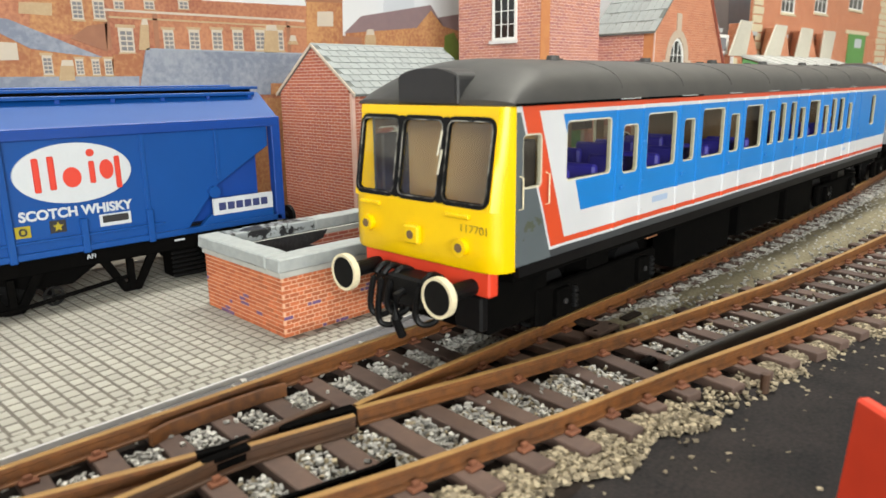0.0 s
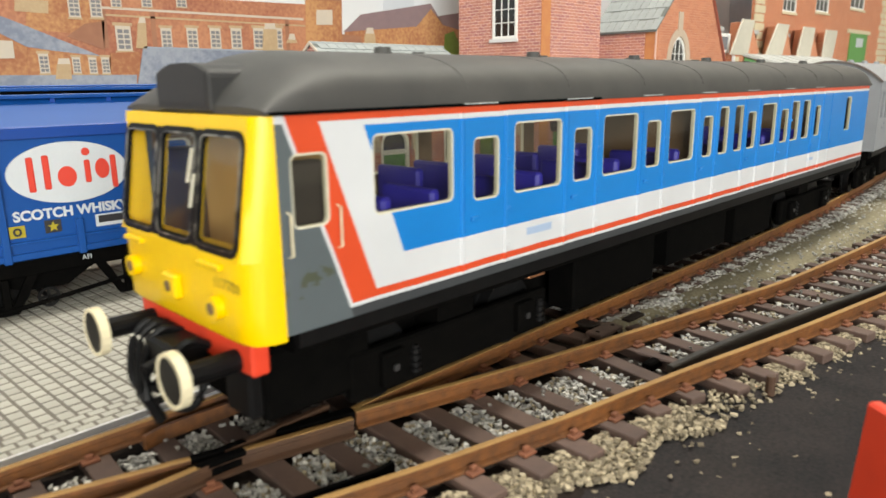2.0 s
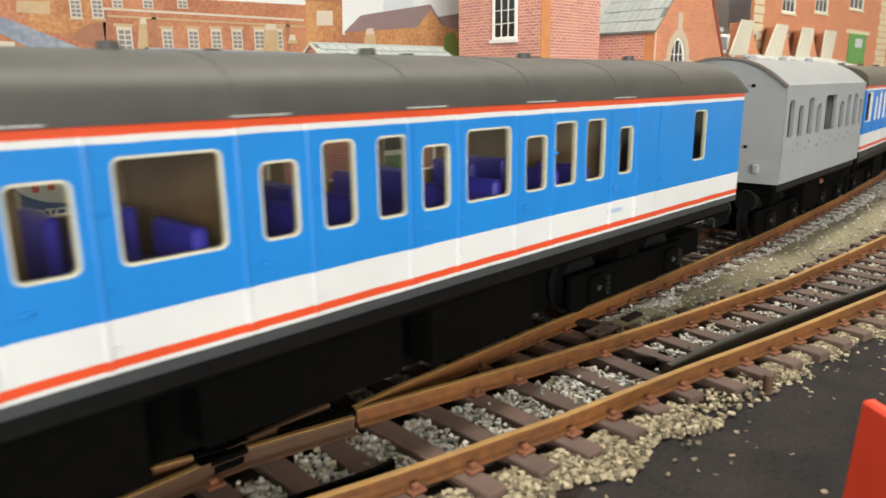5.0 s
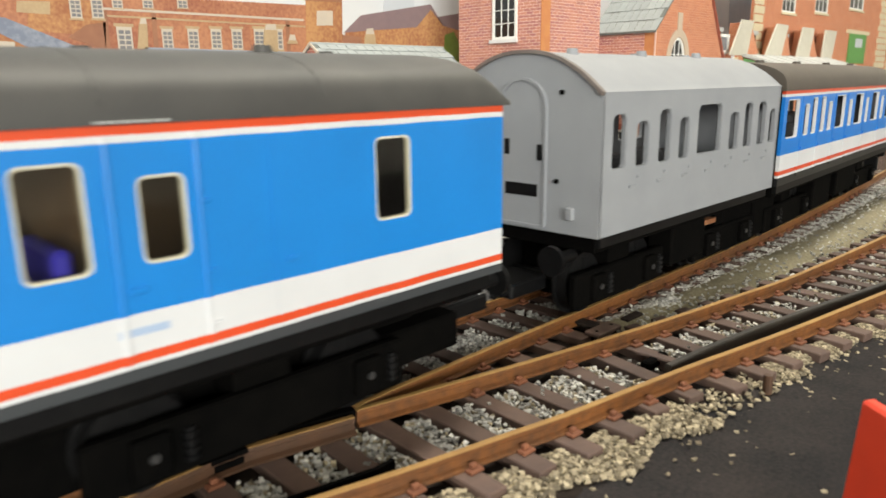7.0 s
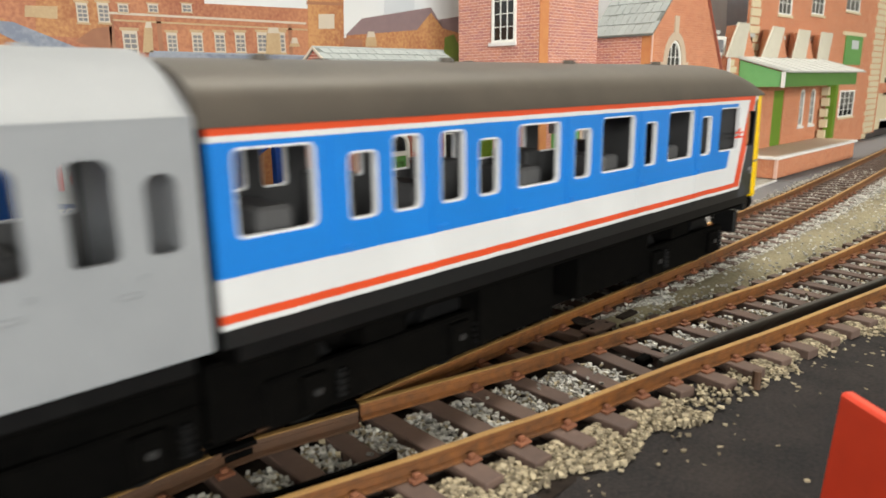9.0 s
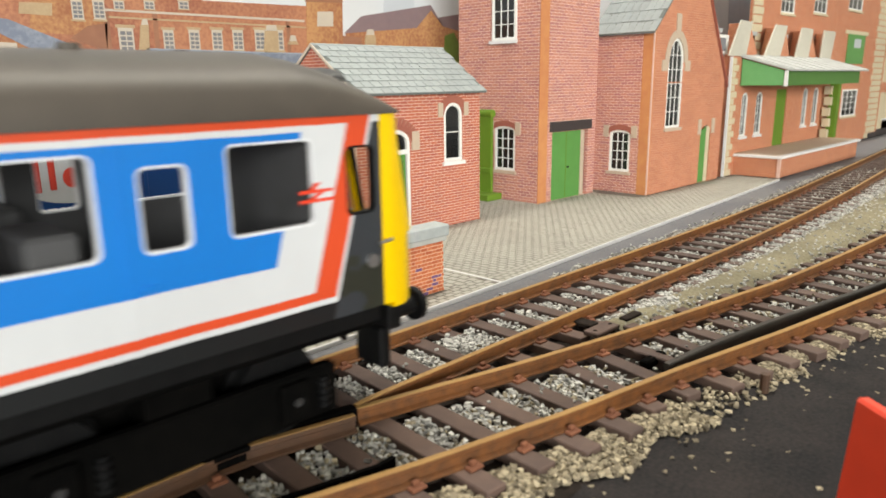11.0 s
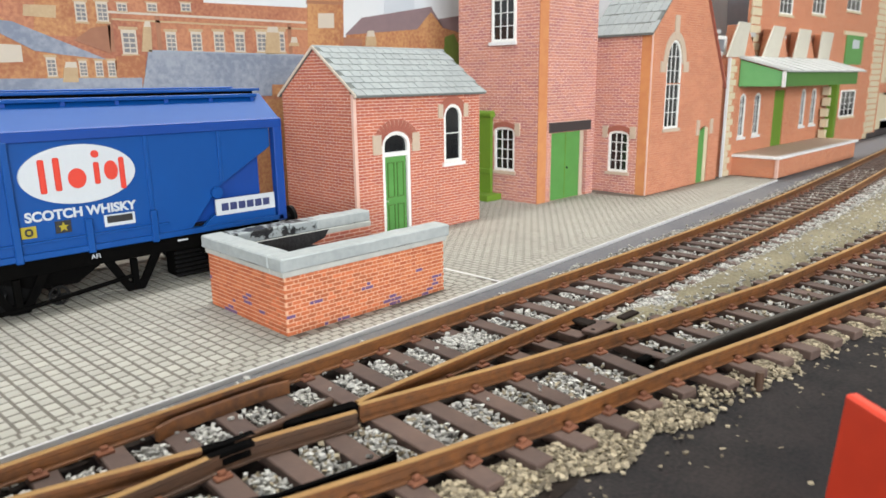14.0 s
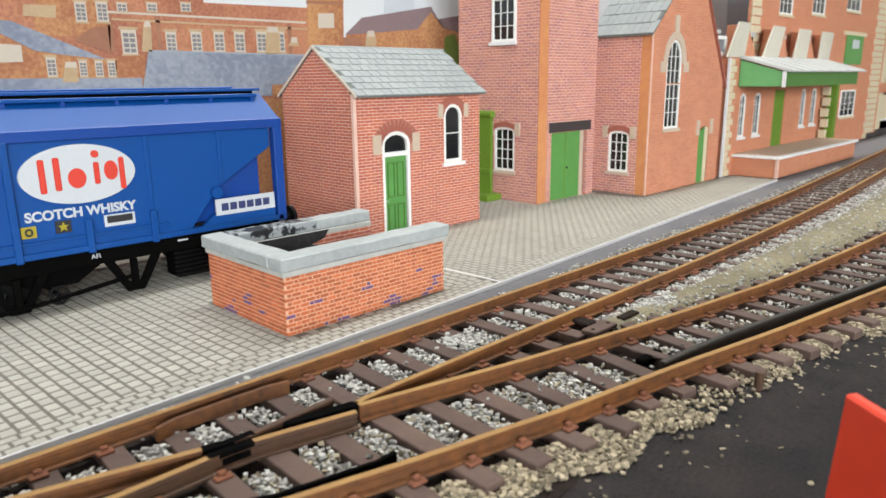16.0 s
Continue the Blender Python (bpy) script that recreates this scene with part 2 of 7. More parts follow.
M_PURPLE = material("purple_brick", (0.16, 0.085, 0.2), 0.85, grain=2)
M_MORTAR = material("pale_mortar", (0.72, 0.43, 0.28), 0.9, second=(0.62, 0.34, 0.21), grain=2)
M_COPING = material("grey_coping", (0.40, 0.425, 0.42), 0.7, second=(0.24, 0.27, 0.275), grain=2.5, amount=0.6, bump=0.6)
M_COPING_L = material("light_coping", (0.5, 0.5, 0.465), 0.75, second=(0.32, 0.33, 0.31), grain=3, amount=0.6, bump=0.4)
M_COAL = material("black_coal", (0.012, 0.012, 0.013), 0.5, second=(0.05, 0.05, 0.055), grain=1.2, bump=1.0)
M_FLAKE_B = material("black_flaked_coping", (0.012, 0.013, 0.015), 0.5, second=(0.3, 0.33, 0.335), grain=1.6, fine=1.4, amount=0.95, bump=0.8, spread=0.05)
M_HUTB = bricks("hut_brick", (0.48, 0.135, 0.075), (0.37, 0.095, 0.07), (0.70, 0.46, 0.37), 3.2, 0.95, 0.12)
M_TOWB = bricks("hall_brick", (0.53, 0.225, 0.165), (0.37, 0.145, 0.15), (0.74, 0.50, 0.42), 3.1, 1.15, 0.13)
M_CHAB = bricks("gable_brick", (0.55, 0.22, 0.12), (0.47, 0.17, 0.098), (0.62, 0.34, 0.22), 2.9, 1.0, 0.08)
M_LOWB = bricks("shed_brick", (0.53, 0.20, 0.10), (0.44, 0.15, 0.08), (0.62, 0.36, 0.23), 2.9, 0.92, 0.08)
M_ORANGE = material("orange_card_edge", (0.6, 0.265, 0.1), 0.8, second=(0.5, 0.175, 0.075), grain=5, amount=0.8)
M_PALE = material("pale_card_edge", (0.72, 0.5, 0.42), 0.8, second=(0.6, 0.36, 0.28), grain=4)
M_SLATE = material("grey_slate", (0.30, 0.325, 0.325), 0.7, second=(0.21, 0.235, 0.235), grain=3, amount=0.6, pieces=0.06)
M_SLATE_D = material("slate_joint", (0.15, 0.16, 0.15), 0.85)
M_VERGE = material("pale_card_verge", (0.6, 0.52, 0.43), 0.8, second=(0.45, 0.36, 0.28), grain=3)
M_ARCHJ = material("arch_joint", (0.5, 0.25, 0.19), 0.85, second=(0.42, 0.2, 0.15), grain=2)
M_STONEW = material("pale_stone", (0.55, 0.44, 0.34), 0.8, second=(0.44, 0.34, 0.26), grain=3)
M_ARCH = material("rubbed_brick", (0.36, 0.12, 0.08), 0.85, second=(0.28, 0.08, 0.06), grain=1.5)
M_WHITE = paint("white_frame", (0.8, 0.8, 0.77), 0.5)
M_GREEN = material("green_paint", (0.105, 0.30, 0.07), 0.55, second=(0.08, 0.235, 0.05), grain=6, amount=0.6)
# lit and shaded copies of the canopy's green
M_GREEN_LIT = material("lit_green_paint", (0.16, 0.42, 0.16), 0.6, second=(0.12, 0.34, 0.12), grain=6, amount=0.6)
M_GREEN_SHADE = material("dark_green_shade", (0.075, 0.19, 0.035), 0.6, second=(0.055, 0.15, 0.03), grain=6)
M_OLIVE = material("olive_green_card", (0.13, 0.24, 0.015), 0.7, second=(0.09, 0.18, 0.012), grain=6)
M_PANE = material("dark_pane", (0.012, 0.013, 0.014), 0.12, spec=0.6)
M_PGLASS = material("pale_grey_pane", (0.2, 0.21, 0.23), 0.2, second=(0.28, 0.29, 0.3), grain=4)
M_LINTEL = material("dark_lintel", (0.045, 0.035, 0.035), 0.8)
M_CREAM = material("cream_quoin", (0.63, 0.55, 0.38), 0.8, second=(0.5, 0.42, 0.28), grain=5)
M_CREAM_L = material("pale_cream_panel", (0.56, 0.53, 0.45), 0.8, second=(0.46, 0.43, 0.35), grain=3)
M_ROOFW = material("pale_roof_sheet", (0.46, 0.47, 0.46), 0.7, second=(0.36, 0.37, 0.36), grain=6)
M_BLUE_W = material("blue_wagon_plastic", (0.004, 0.062, 0.265), 0.42, second=(0.004, 0.05, 0.22), grain=10, amount=0.4, spec=0.35)
M_BLUE_D = material("dark_blue_wagon_plastic", (0.006, 0.05, 0.27), 0.38, second=(0.005, 0.04, 0.22), grain=10, amount=0.4)
M_BLACK = material("black_plastic", (0.0035, 0.0035, 0.004), 0.45, second=(0.009, 0.009, 0.009), grain=3, amount=0.6, spec=0.15)
M_BLACK_M = material("matt_black", (0.0018, 0.0018, 0.0018), 0.8, second=(0.005, 0.0045, 0.004), grain=3, amount=0.6, spec=0.02)
M_PRINTW = paint("white_print", (0.52, 0.55, 0.58), 0.5)
M_PRINTR = paint("red_print", (0.6, 0.05, 0.03), 0.45)
M_PRINTK = paint("black_print", (0.02, 0.02, 0.022), 0.5)
M_PRINTB = paint("navy_print", (0.03, 0.04, 0.13), 0.5)
M_PRINTY = paint("yellow_print", (0.36, 0.29, 0.015), 0.5)
M_PRINTC = paint("pale_blue_print", (0.35, 0.45, 0.62), 0.5)
M_YELLOW = material("yellow_plastic", (0.86, 0.56, 0.0), 0.36, second=(0.74, 0.45, 0.0), grain=8, amount=0.35)
M_BOX = material("dark_roof_plastic", (0.022, 0.022, 0.023), 0.55, second=(0.04, 0.039, 0.037), grain=6)
M_ROOF = material("weathered_roof", (0.036, 0.036, 0.036), 0.55, second=(0.078, 0.075, 0.07), grain=12, amount=0.6, bump=0.05)
M_ROOF_B = material("brown_weathered_roof", (0.075, 0.062, 0.05), 0.5, second=(0.04, 0.034, 0.029), grain=12, amount=0.7, bump=0.05)
M_GREYC = material("grey_primer", (0.265, 0.278, 0.30), 0.55, second=(0.205, 0.217, 0.238), grain=10, amount=0.5)
M_ARCHRIM = material("worn_grey_edge", (0.12, 0.095, 0.085), 0.6, second=(0.24, 0.22, 0.21), grain=4)
M_RED = material("bright_red_paint", (0.72, 0.055, 0.02), 0.5, second=(0.58, 0.04, 0.016), grain=6, amount=0.6, bump=0.1)
M_RIM = material("cream_rim", (0.75, 0.68, 0.48), 0.6, second=(0.6, 0.52, 0.34), grain=2)
M_STEEL = material("dull_steel", (0.5, 0.5, 0.5), 0.35, 0.9)
M_GLINT = material("glint_metal", (0.08, 0.08, 0.083), 0.4, 0.6, second=(0.05, 0.05, 0.05), grain=1.5)
M_BEAD = material("worn_bead", (0.42, 0.4, 0.34), 0.3, 0.7, second=(0.03, 0.03, 0.03), grain=2.5, amount=1.0, spread=0.12)
M_COPPER = material("dull_copper", (0.6, 0.28, 0.14), 0.4, 0.8, second=(0.4, 0.17, 0.08), grain=2)
M_SEAT = material("blue_seat_plastic", (0.035, 0.03, 0.4), 0.45, second=(0.025, 0.02, 0.28), grain=6)
M_INNER = material("brown_interior", (0.17, 0.105, 0.05), 0.7, second=(0.1, 0.06, 0.03), grain=8)
M_CAB_DARK = material("dark_brown_block", (0.03, 0.025, 0.022), 0.6, second=(0.06, 0.045, 0.035), grain=5)
M_CABIN = material("tan_cab_interior", (0.66, 0.44, 0.18), 0.7, second=(0.5, 0.32, 0.12), grain=8)
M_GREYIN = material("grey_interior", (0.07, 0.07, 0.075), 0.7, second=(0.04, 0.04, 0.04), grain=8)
M_REVEAL = material("cream_window_rim", (0.66, 0.63, 0.5), 0.4, second=(0.54, 0.5, 0.36), grain=3)
M_REVEALW = material("white_window_rim", (0.74, 0.75, 0.78), 0.5)
M_GLASS = glass("coach_glazing", (0.78, 0.78, 0.71))
M_SIDE = livery("blue_and_white_livery", (0.005, 0.185, 0.56), 0.36, (17.2, 17.75, 22.0, 28.3))
M_SIDE_B = livery("deep_blue_and_white_livery", (0.005, 0.17, 0.58), 0.29, (15.9, 16.4, 19.7, 26.0), 148.8, 1.7, (29.2, 25.0, 23.9, 23.2), (0.009, 0.01, 0.011), (0.032, 0.036, 0.042))
M_WALL = material("room_wall_paint", (0.55, 0.53, 0.49), 0.9, grain=60)
M_CEIL = material("room_ceiling_paint", (0.75, 0.74, 0.71), 0.9, grain=60)
M_CARPET = material("room_carpet", (0.2, 0.17, 0.15), 0.95, grain=20)

# ---- the setting: room, board, track bed, paving ----
def structure(name, bm, mat, label):
    return tagged(part(name, bm, mat), label, name.split("_")[0], kind="structure")


# unseen room shell, added to close the place and bounce light
structure("room_floor", box(-1700, 1330, -1700, 300, -960, -950), M_CARPET, "plain brown carpeted floor of the layout room")
structure("ceiling", box(-1700, 1330, -1700, 300, 1420, 1430), M_CEIL, "plain white painted ceiling over the layout")
structure("wall_north", box(-1700, 1330, 300, 310, -950, 1420), M_WALL, "plain cream wall of the layout room")
structure("wall_west", box(-1710, -1700, -1700, 300, -950, 1420), M_WALL, "plain cream wall of the layout room")
structure("wall_east", box(1330, 1340, -1700, 300, -950, 1420), M_WALL, "plain cream wall of the layout room")


def uneven(x0, x1, y0, y1, step, z0, rise, seed, hump=None):
    """A sheet of ground with fine lumps; hump(x, y) lifts it."""
    nx, ny = int((x1 - x0) / step), int((y1 - y0) / step)
    vs, fs = [], []
    for j in range(ny + 1):
        for i in range(nx + 1):
            x, y = x0 + (x1 - x0) * i / nx, y0 + (y1 - y0) * j / ny
            z = z0 + rise * (noise.noise((x * 0.35, y * 0.35, seed)) + 0.6 * noise.noise((x * 0.9, y * 0.9, seed + 5)))
            vs.append((x, y, z + (hump(x, y) if hump else 0)))
    for j in range(ny):
        for i in range(nx):
            a = j * (nx + 1) + i
            fs.append((a, a + 1, a + nx + 2, a + nx + 1))
    me = bpy.data.meshes.new("sheet")
    me.from_pydata([(x * MM, y * MM, z * MM) for x, y, z in vs], [], fs)
    for f in me.polygons:
        f.use_smooth = True
    return me


structure("ground", box(-1700, 1330, -160, 300, -20, -0.6), M_BOARD, "dark grey layout baseboard under the whole scene")


def line_y(x):
    """The centre line of the further track: straight, then bending away."""
    if x < 150:
        return 85.6
    if x < 330:
        return 85.6 + (x - 150) ** 2 * 0.078 / 360
    return 92.6 + (x - 330) * 0.078


NEAR_RAIL = [(-140, 76.9), (-60, 76.2), (-30, 74.2), (0, 70), (20, 66.3), (37, 62.3), (54, 57.9), (67, 55), (76, 52.9), (89, 50.7), (103.5, 48.2), (118, 45.3), (135, 42), (167.5, 36.6), (240, 24.5), (330, 9)]
FAR_RAIL = [(57, 75.3), (70, 72.3), (83.4, 69.1), (97, 66.3), (110, 63.8), (128, 60.7), (147, 57.9), (172, 54.6), (238, 50.2), (330, 46.5)]


def along(path, x):
    for (a, b), (c, d) in zip(path, path[1:]):
        if x <= c:
            return b + (d - b) * (x - a) / (c - a)
    return path[-1][1]


me = uneven(30, 330, -60, 50, 1.2, 0.0, 0.28, 3)
me.materials.append(M_BOARD)
tagged(new("ground_tarmac", me), "dark grey gritty tarmac beside the near track", "tarmac", kind="structure")
me = uneven(-200, 560, 44, 104, 1.6, 0.1, 0.25, 8)
me.materials.append(M_BED)
tagged(new("ground_track_bed", me), "dark brown track bed under rails and sleepers", "track bed", kind="structure")


def mound(x, y):
    lo, hi = along(FAR_RAIL, x) + 6, line_y(x) - 11
    if hi - lo < 2:
        return -1.5
    mid, half = (lo + hi) / 2, (hi - lo) / 2
    return -1.5 + 3.2 * max(0.0, 1 - ((y - mid) / (half + 2)) ** 2)


me = uneven(118, 560, 44, 112, 1.3, 0.3, 0.3, 14, mound)
me.materials.append(M_SAND)
tagged(new("ground_sandy_strip", me), "sandy brown gritty strip between the two tracks", "grit strip", kind="structure")


# ---- paving: printed cream setts on white card ----
def edge_y(x):
    return 102.6 + (x - 17) * 0.0475 if x < 127.6 else 107.9 + (x - 127.6) * 0.0692


paving = thing("paving")
tagged(paving, "cream paved yard of small setts on white card", "paving", kind="structure")
pts = [(x, edge_y(x)) for x in (-160, 17, 127.6)]
part("slab", prism(pts + [(127.6, 236), (-160, 236)], "z", 0.0, 1.12), M_JOINT, paving, "grey joint bed of the setts")
pts = [(127.6, edge_y(127.7)), (355, edge_y(355))]
part("slab", prism(pts + [(355, 152), (355, 236), (127.6, 236)], "z", 0.0, 1.12), M_JOINT, paving, "grey joint bed of the setts")
part("card_edge", sweep([(-0.2, 0), (0.22, 0), (0.22, 1.25), (-0.2, 1.25)], [(x, edge_y(x), 0) for x in (-160, 17, 127.5)]), M_CARD, paving, "white cut edge of the paving card")
part("card_edge", sweep([(-0.16, 0), (0.16, 0), (0.16, 1.25), (-0.16, 1.25)], [(x, edge_y(x), 0) for x in (127.7, 240, 355)]), M_CARD, paving, "white cut edge of the paving card")
part("card_joint", sweep([(-0.25, 0.9), (0.25, 0.9), (0.25, 1.26), (-0.25, 1.26)], [(127.7, 108.2, 0), (127.1, 127.5, 0)]), M_CARD, paving, "white joint between two paving cards")
structure("verge_east", prism([(355.2, 105.8)] + [(x, line_y(x) + 12) for x in (420, 500, 600, 700)] + [(700, 158), (355.2, 158)], "z", -0.5, 0.5), M_STRIP, "grey gritty strip beside the loading platform")
structure("verge", prism([(-160, 97.2), (150, 97.2), (355, 106)] + [(x, edge_y(x) - 0.4) for x in (355, 127.6, 17, -160)], "z", -0.5, 0.35), M_STRIP, "grey gritty strip between paving and track")

def sett_shape(hx, hy):
    bm = box(-hx, hx, -hy, hy, 0.9, 1.2, 0.0)
    for v in bm.verts:
        if v.co.z > 1.0:
            v.co.x *= 0.94
            v.co.y *= 0.95
    me = mesh_of("sett", bm)
    me.materials.append(M_SETT)
    return me


def yard():
    """Columns of setts square to the edge; those in one stretch of the yard are single pieces, the rest one mesh."""
    rng = random.Random(4)
    vs, fs = [], []
    shapes = [sett_shape(1.03 * w, 1.22 * h) for w in (0.96, 1.0, 1.03) for h in (0.94, 1.0)]
    singles = 0

    def joined(x, y, w, h, slope):
        b, dz = len(vs), 1.2 + rng.uniform(-0.025, 0.025)
        for sx, sy, z in ((-1, -1, 0.9), (1, -1, 0.9), (1, 1, 0.9), (-1, 1, 0.9), (-0.94, -0.95, dz), (0.94, -0.95, dz), (0.94, 0.95, dz), (-0.94, 0.95, dz)):
            vs.append(((x + sx * w - sy * h * slope) * MM, (y + sy * h + sx * w * slope) * MM, z * MM))
        fs.extend([(b + 4, b + 5, b + 6, b + 7), (b, b + 1, b + 5, b + 4), (b + 1, b + 2, b + 6, b + 5), (b + 2, b + 3, b + 7, b + 6), (b + 3, b, b + 4, b + 7)])

    for start, stop, pitch, slope in ((-120.0, 127.0, 2.5, 0.0475), (129.0, 354.0, 2.1, 0.0692)):
        row, foot = 0, start
        while foot < stop + 8:
            base = 6.0
            if row % 2:
                x, y = foot - 6.35 * slope, edge_y(min(max(foot, start), stop)) + 6.4
                if start < x < stop and not (69 < x < 113 and y > 112.6):
                    joined(x, y, (pitch - 0.42) / 2, 0.5, slope)
                base += 1.42
            d = base + 1.22
            while d < 90:
                x, y = foot - d * slope, edge_y(min(max(foot, start), stop)) + d
                inside = any(a + 0.6 < x < b - 0.6 and c + 0.6 < y < e - 0.6 for a, b, c, e in ((69, 113, 113, 146), (129, 185, 166, 206), (222, 262, 169, 236), (262, 345, 146, 236)))
                if not (inside or y > 195 or (x > 262 and y > 146) or not start - 8 < x < stop + 0.6):
                    if 19 < x < 68 and y < 142 and singles < 290:
                        o = new("sett", shapes[rng.randrange(6)])
                        o.parent = paving
                        o.matrix_basis = pose(x * MM, y * MM, rng.uniform(-0.02, 0.02) * MM, 0, 0, math.degrees(slope) + rng.uniform(-0.8, 0.8))
                        singles += 1
                    else:
                        joined(x, y, (pitch - 0.42) / 2 * rng.uniform(0.95, 1.04), 1.22 * rng.uniform(0.95, 1.03), slope)
                d += 2.84
            row += 1
            foot += pitch
        for course in (0, 1, 2):
            x = start + (course % 2) * 1.4
            while x < stop:
                joined(x, edge_y(x) + 1.2 + course * 1.85, 1.25 * rng.uniform(0.94, 1.02), 0.76, slope)
                x += 2.84
    me = bpy.data.meshes.new("setts")
    me.from_pydata(vs, [], fs)
    me.materials.append(M_SETTS)
    ob = tagged(new("setts", me), kind="stuff")
    ob.parent = paving


yard()

# ---- track ----
RAIL = [(-1.0, 0), (1.0, 0), (1.0, 0.3), (0.35, 0.6), (0.35, 1.6), (0.55, 1.8), (0.55, 2.42), (-0.55, 2.42), (-0.55, 1.8), (-0.35, 1.6), (-0.35, 0.6), (-1.0, 0.3)]
TOP = [(-0.5, 2.42), (0.5, 2.42), (0.42, 2.52), (-0.42, 2.52)]


def smooth_path(pts, step=4.0):
    """Catmull-Rom through plan points, at the rail's foot."""
    out = []
    p = [pts[0]] + list(pts) + [pts[-1]]
    for i in range(1, len(p) - 2):
        a, b, c, d = (Vector((*q, 0)) for q in p[i - 1:i + 3])
        n = max(1, int((c - b).length / step))
        for k in range(n):
            t = k / n
            out.append(0.5 * (2 * b + (c - a) * t + (2 * a - 5 * b + 4 * c - d) * t * t + (3 * b - a - 3 * c + d) * t ** 3))
    out.append(Vector((*pts[-1], 0)))
    return [(v.x, v.y, 1.7) for v in out]


def rail(track, pts, mat=None, top=None, label=""):
    path = smooth_path(pts)
    ob = part("rail", sweep(RAIL, path), mat or M_RAIL, track, label)
    part("running_surface", sweep(TOP, path), top or M_RAILTOP, ob)
    return ob


track_far = tagged(thing("railway_track"), "rusty railway track with brown sleepers in grey ballast", "track", "tracks")
track_near = tagged(thing("railway_track"), "rusty diverging track with a turnout and brown sleepers", "track", "tracks")
xs = [-700, -400, -200, 0, 60, 110, 150, 180, 210, 240, 270, 300, 330, 380, 440, 520, 620, 720]
rail(track_far, [(x, line_y(x) + 8.65) for x in xs])
rail(track_far, [(57.5, 76.1), (66, 76.7)] + [(x, line_y(x) - 8.65) for x in xs[5:]])
rail(track_far, [(-700, 76.95), (-60, 76.95), (20, 77.2), (37, 77.5), (40.8, 77.2), (55.5, 73.9)], M_RAIL_D)
rail(track_far, [(-55, 92.6), (-20, 91.3), (0, 88.6), (18, 84.6), (30, 81.4), (38, 79.3)])
rail(track_near, NEAR_RAIL)
rail(track_near, FAR_RAIL)
part("switch_blade", sweep([(-0.6, 0.2), (0.6, 0.2), (0.6, 2.3), (0.45, 2.5), (-0.45, 2.5), (-0.6, 2.3)], smooth_path([(102, 50.9), (115, 49.6), (133, 46.8), (153, 43.0), (181, 37.7), (240, 29.5), (330, 19.0)])), M_BLACKRAIL, track_near, "black painted switch blade")
rail(track_far, [(39.0, 79.2), (41.2, 79.0), (47, 79.4), (55.5, 79.9)], M_RAIL_D, M_RAIL_D, "dark brown wing rail of the crossing")
SLEEVE = [(u * (1.12 if w > 0.5 else 0.5), w * 1.045) for u, w in RAIL]
part("frog_sleeve", sweep(SLEEVE, smooth_path([(34.5, 77.6), (37, 77.5), (40.8, 77.25)])), M_BLACK_M, track_far, "black plastic crossing piece")
part("frog_sleeve", sweep(SLEEVE, smooth_path([(35.0, 80.1), (38, 79.35), (42.0, 79.15)])), M_BLACK_M, track_far, "black plastic crossing piece")
part("crossing_nose", prism([(46.2, 78.5), (46.8, 77.6), (57.2, 75.2), (57.2, 77.0), (47.2, 78.9)], "z", 1.7, 4.12), M_BLACK_M, track_far, "black plastic crossing nose")
part("check_rail", sweep([(-0.35, 0), (0.35, 0), (0.35, 2.1), (-0.35, 2.1)], smooth_path([(33.5, 90.6), (36.5, 91.5), (51, 91.5), (55, 90.8)])), M_RAIL, track_far, "rusty brown check rail")
part("check_rail", sweep([(-0.35, 0), (0.35, 0), (0.35, 1.6), (-0.35, 1.6)], smooth_path([(33, 67.2), (37, 65.3), (46, 63.3), (50, 62.4), (53, 62.6)])), M_BLACK_M, track_near, "dark check rail")


def sleeper_mesh(half):
    bm = box(-1.7, 1.7, -half, half, 0.0, 1.7, 0.15)
    me = mesh_of("sleeper", bm)
    me.materials.append(M_SLEEPER)
    return me


chair_bm = box(-1.15, 1.15, 0.95, 2.3, 1.68, 2.15, 0.12)
box(-0.5, 0.5, 1.0, 1.75, 2.1, 2.75, 0.12, chair_bm)
box(-1.15, 1.15, -2.3, -0.95, 1.68, 2.15, 0.12, chair_bm)
box(-0.5, 0.5, -1.75, -1.0, 2.1, 2.75, 0.12, chair_bm)
chair_mesh = mesh_of("chair", chair_bm)
chair_mesh.materials.append(M_CHAIR)
SLEEPERS = []


def lay(track, x, y, half, angle, rails):
    me = bpy.data.meshes.get("sleeper_%.1f" % half)
    if not me:
        me = sleeper_mesh(half)
        me.name = "sleeper_%.1f" % half
    rng = random.Random(int(x * 31 + y * 7))
    o = new("sleeper", me)
    o.parent = track
    o.matrix_basis = pose(x * MM, y * MM, rng.uniform(-0.08, 0.05) * MM, 0, 0, angle + rng.uniform(-0.8, 0.8))
    SLEEPERS.append((x, y, half, angle))
    for rx, ry in rails:
        c = new("chair", chair_mesh)
        c.parent = track
        c.matrix_basis = pose(rx * MM, ry * MM, 0, 0, 0, angle)


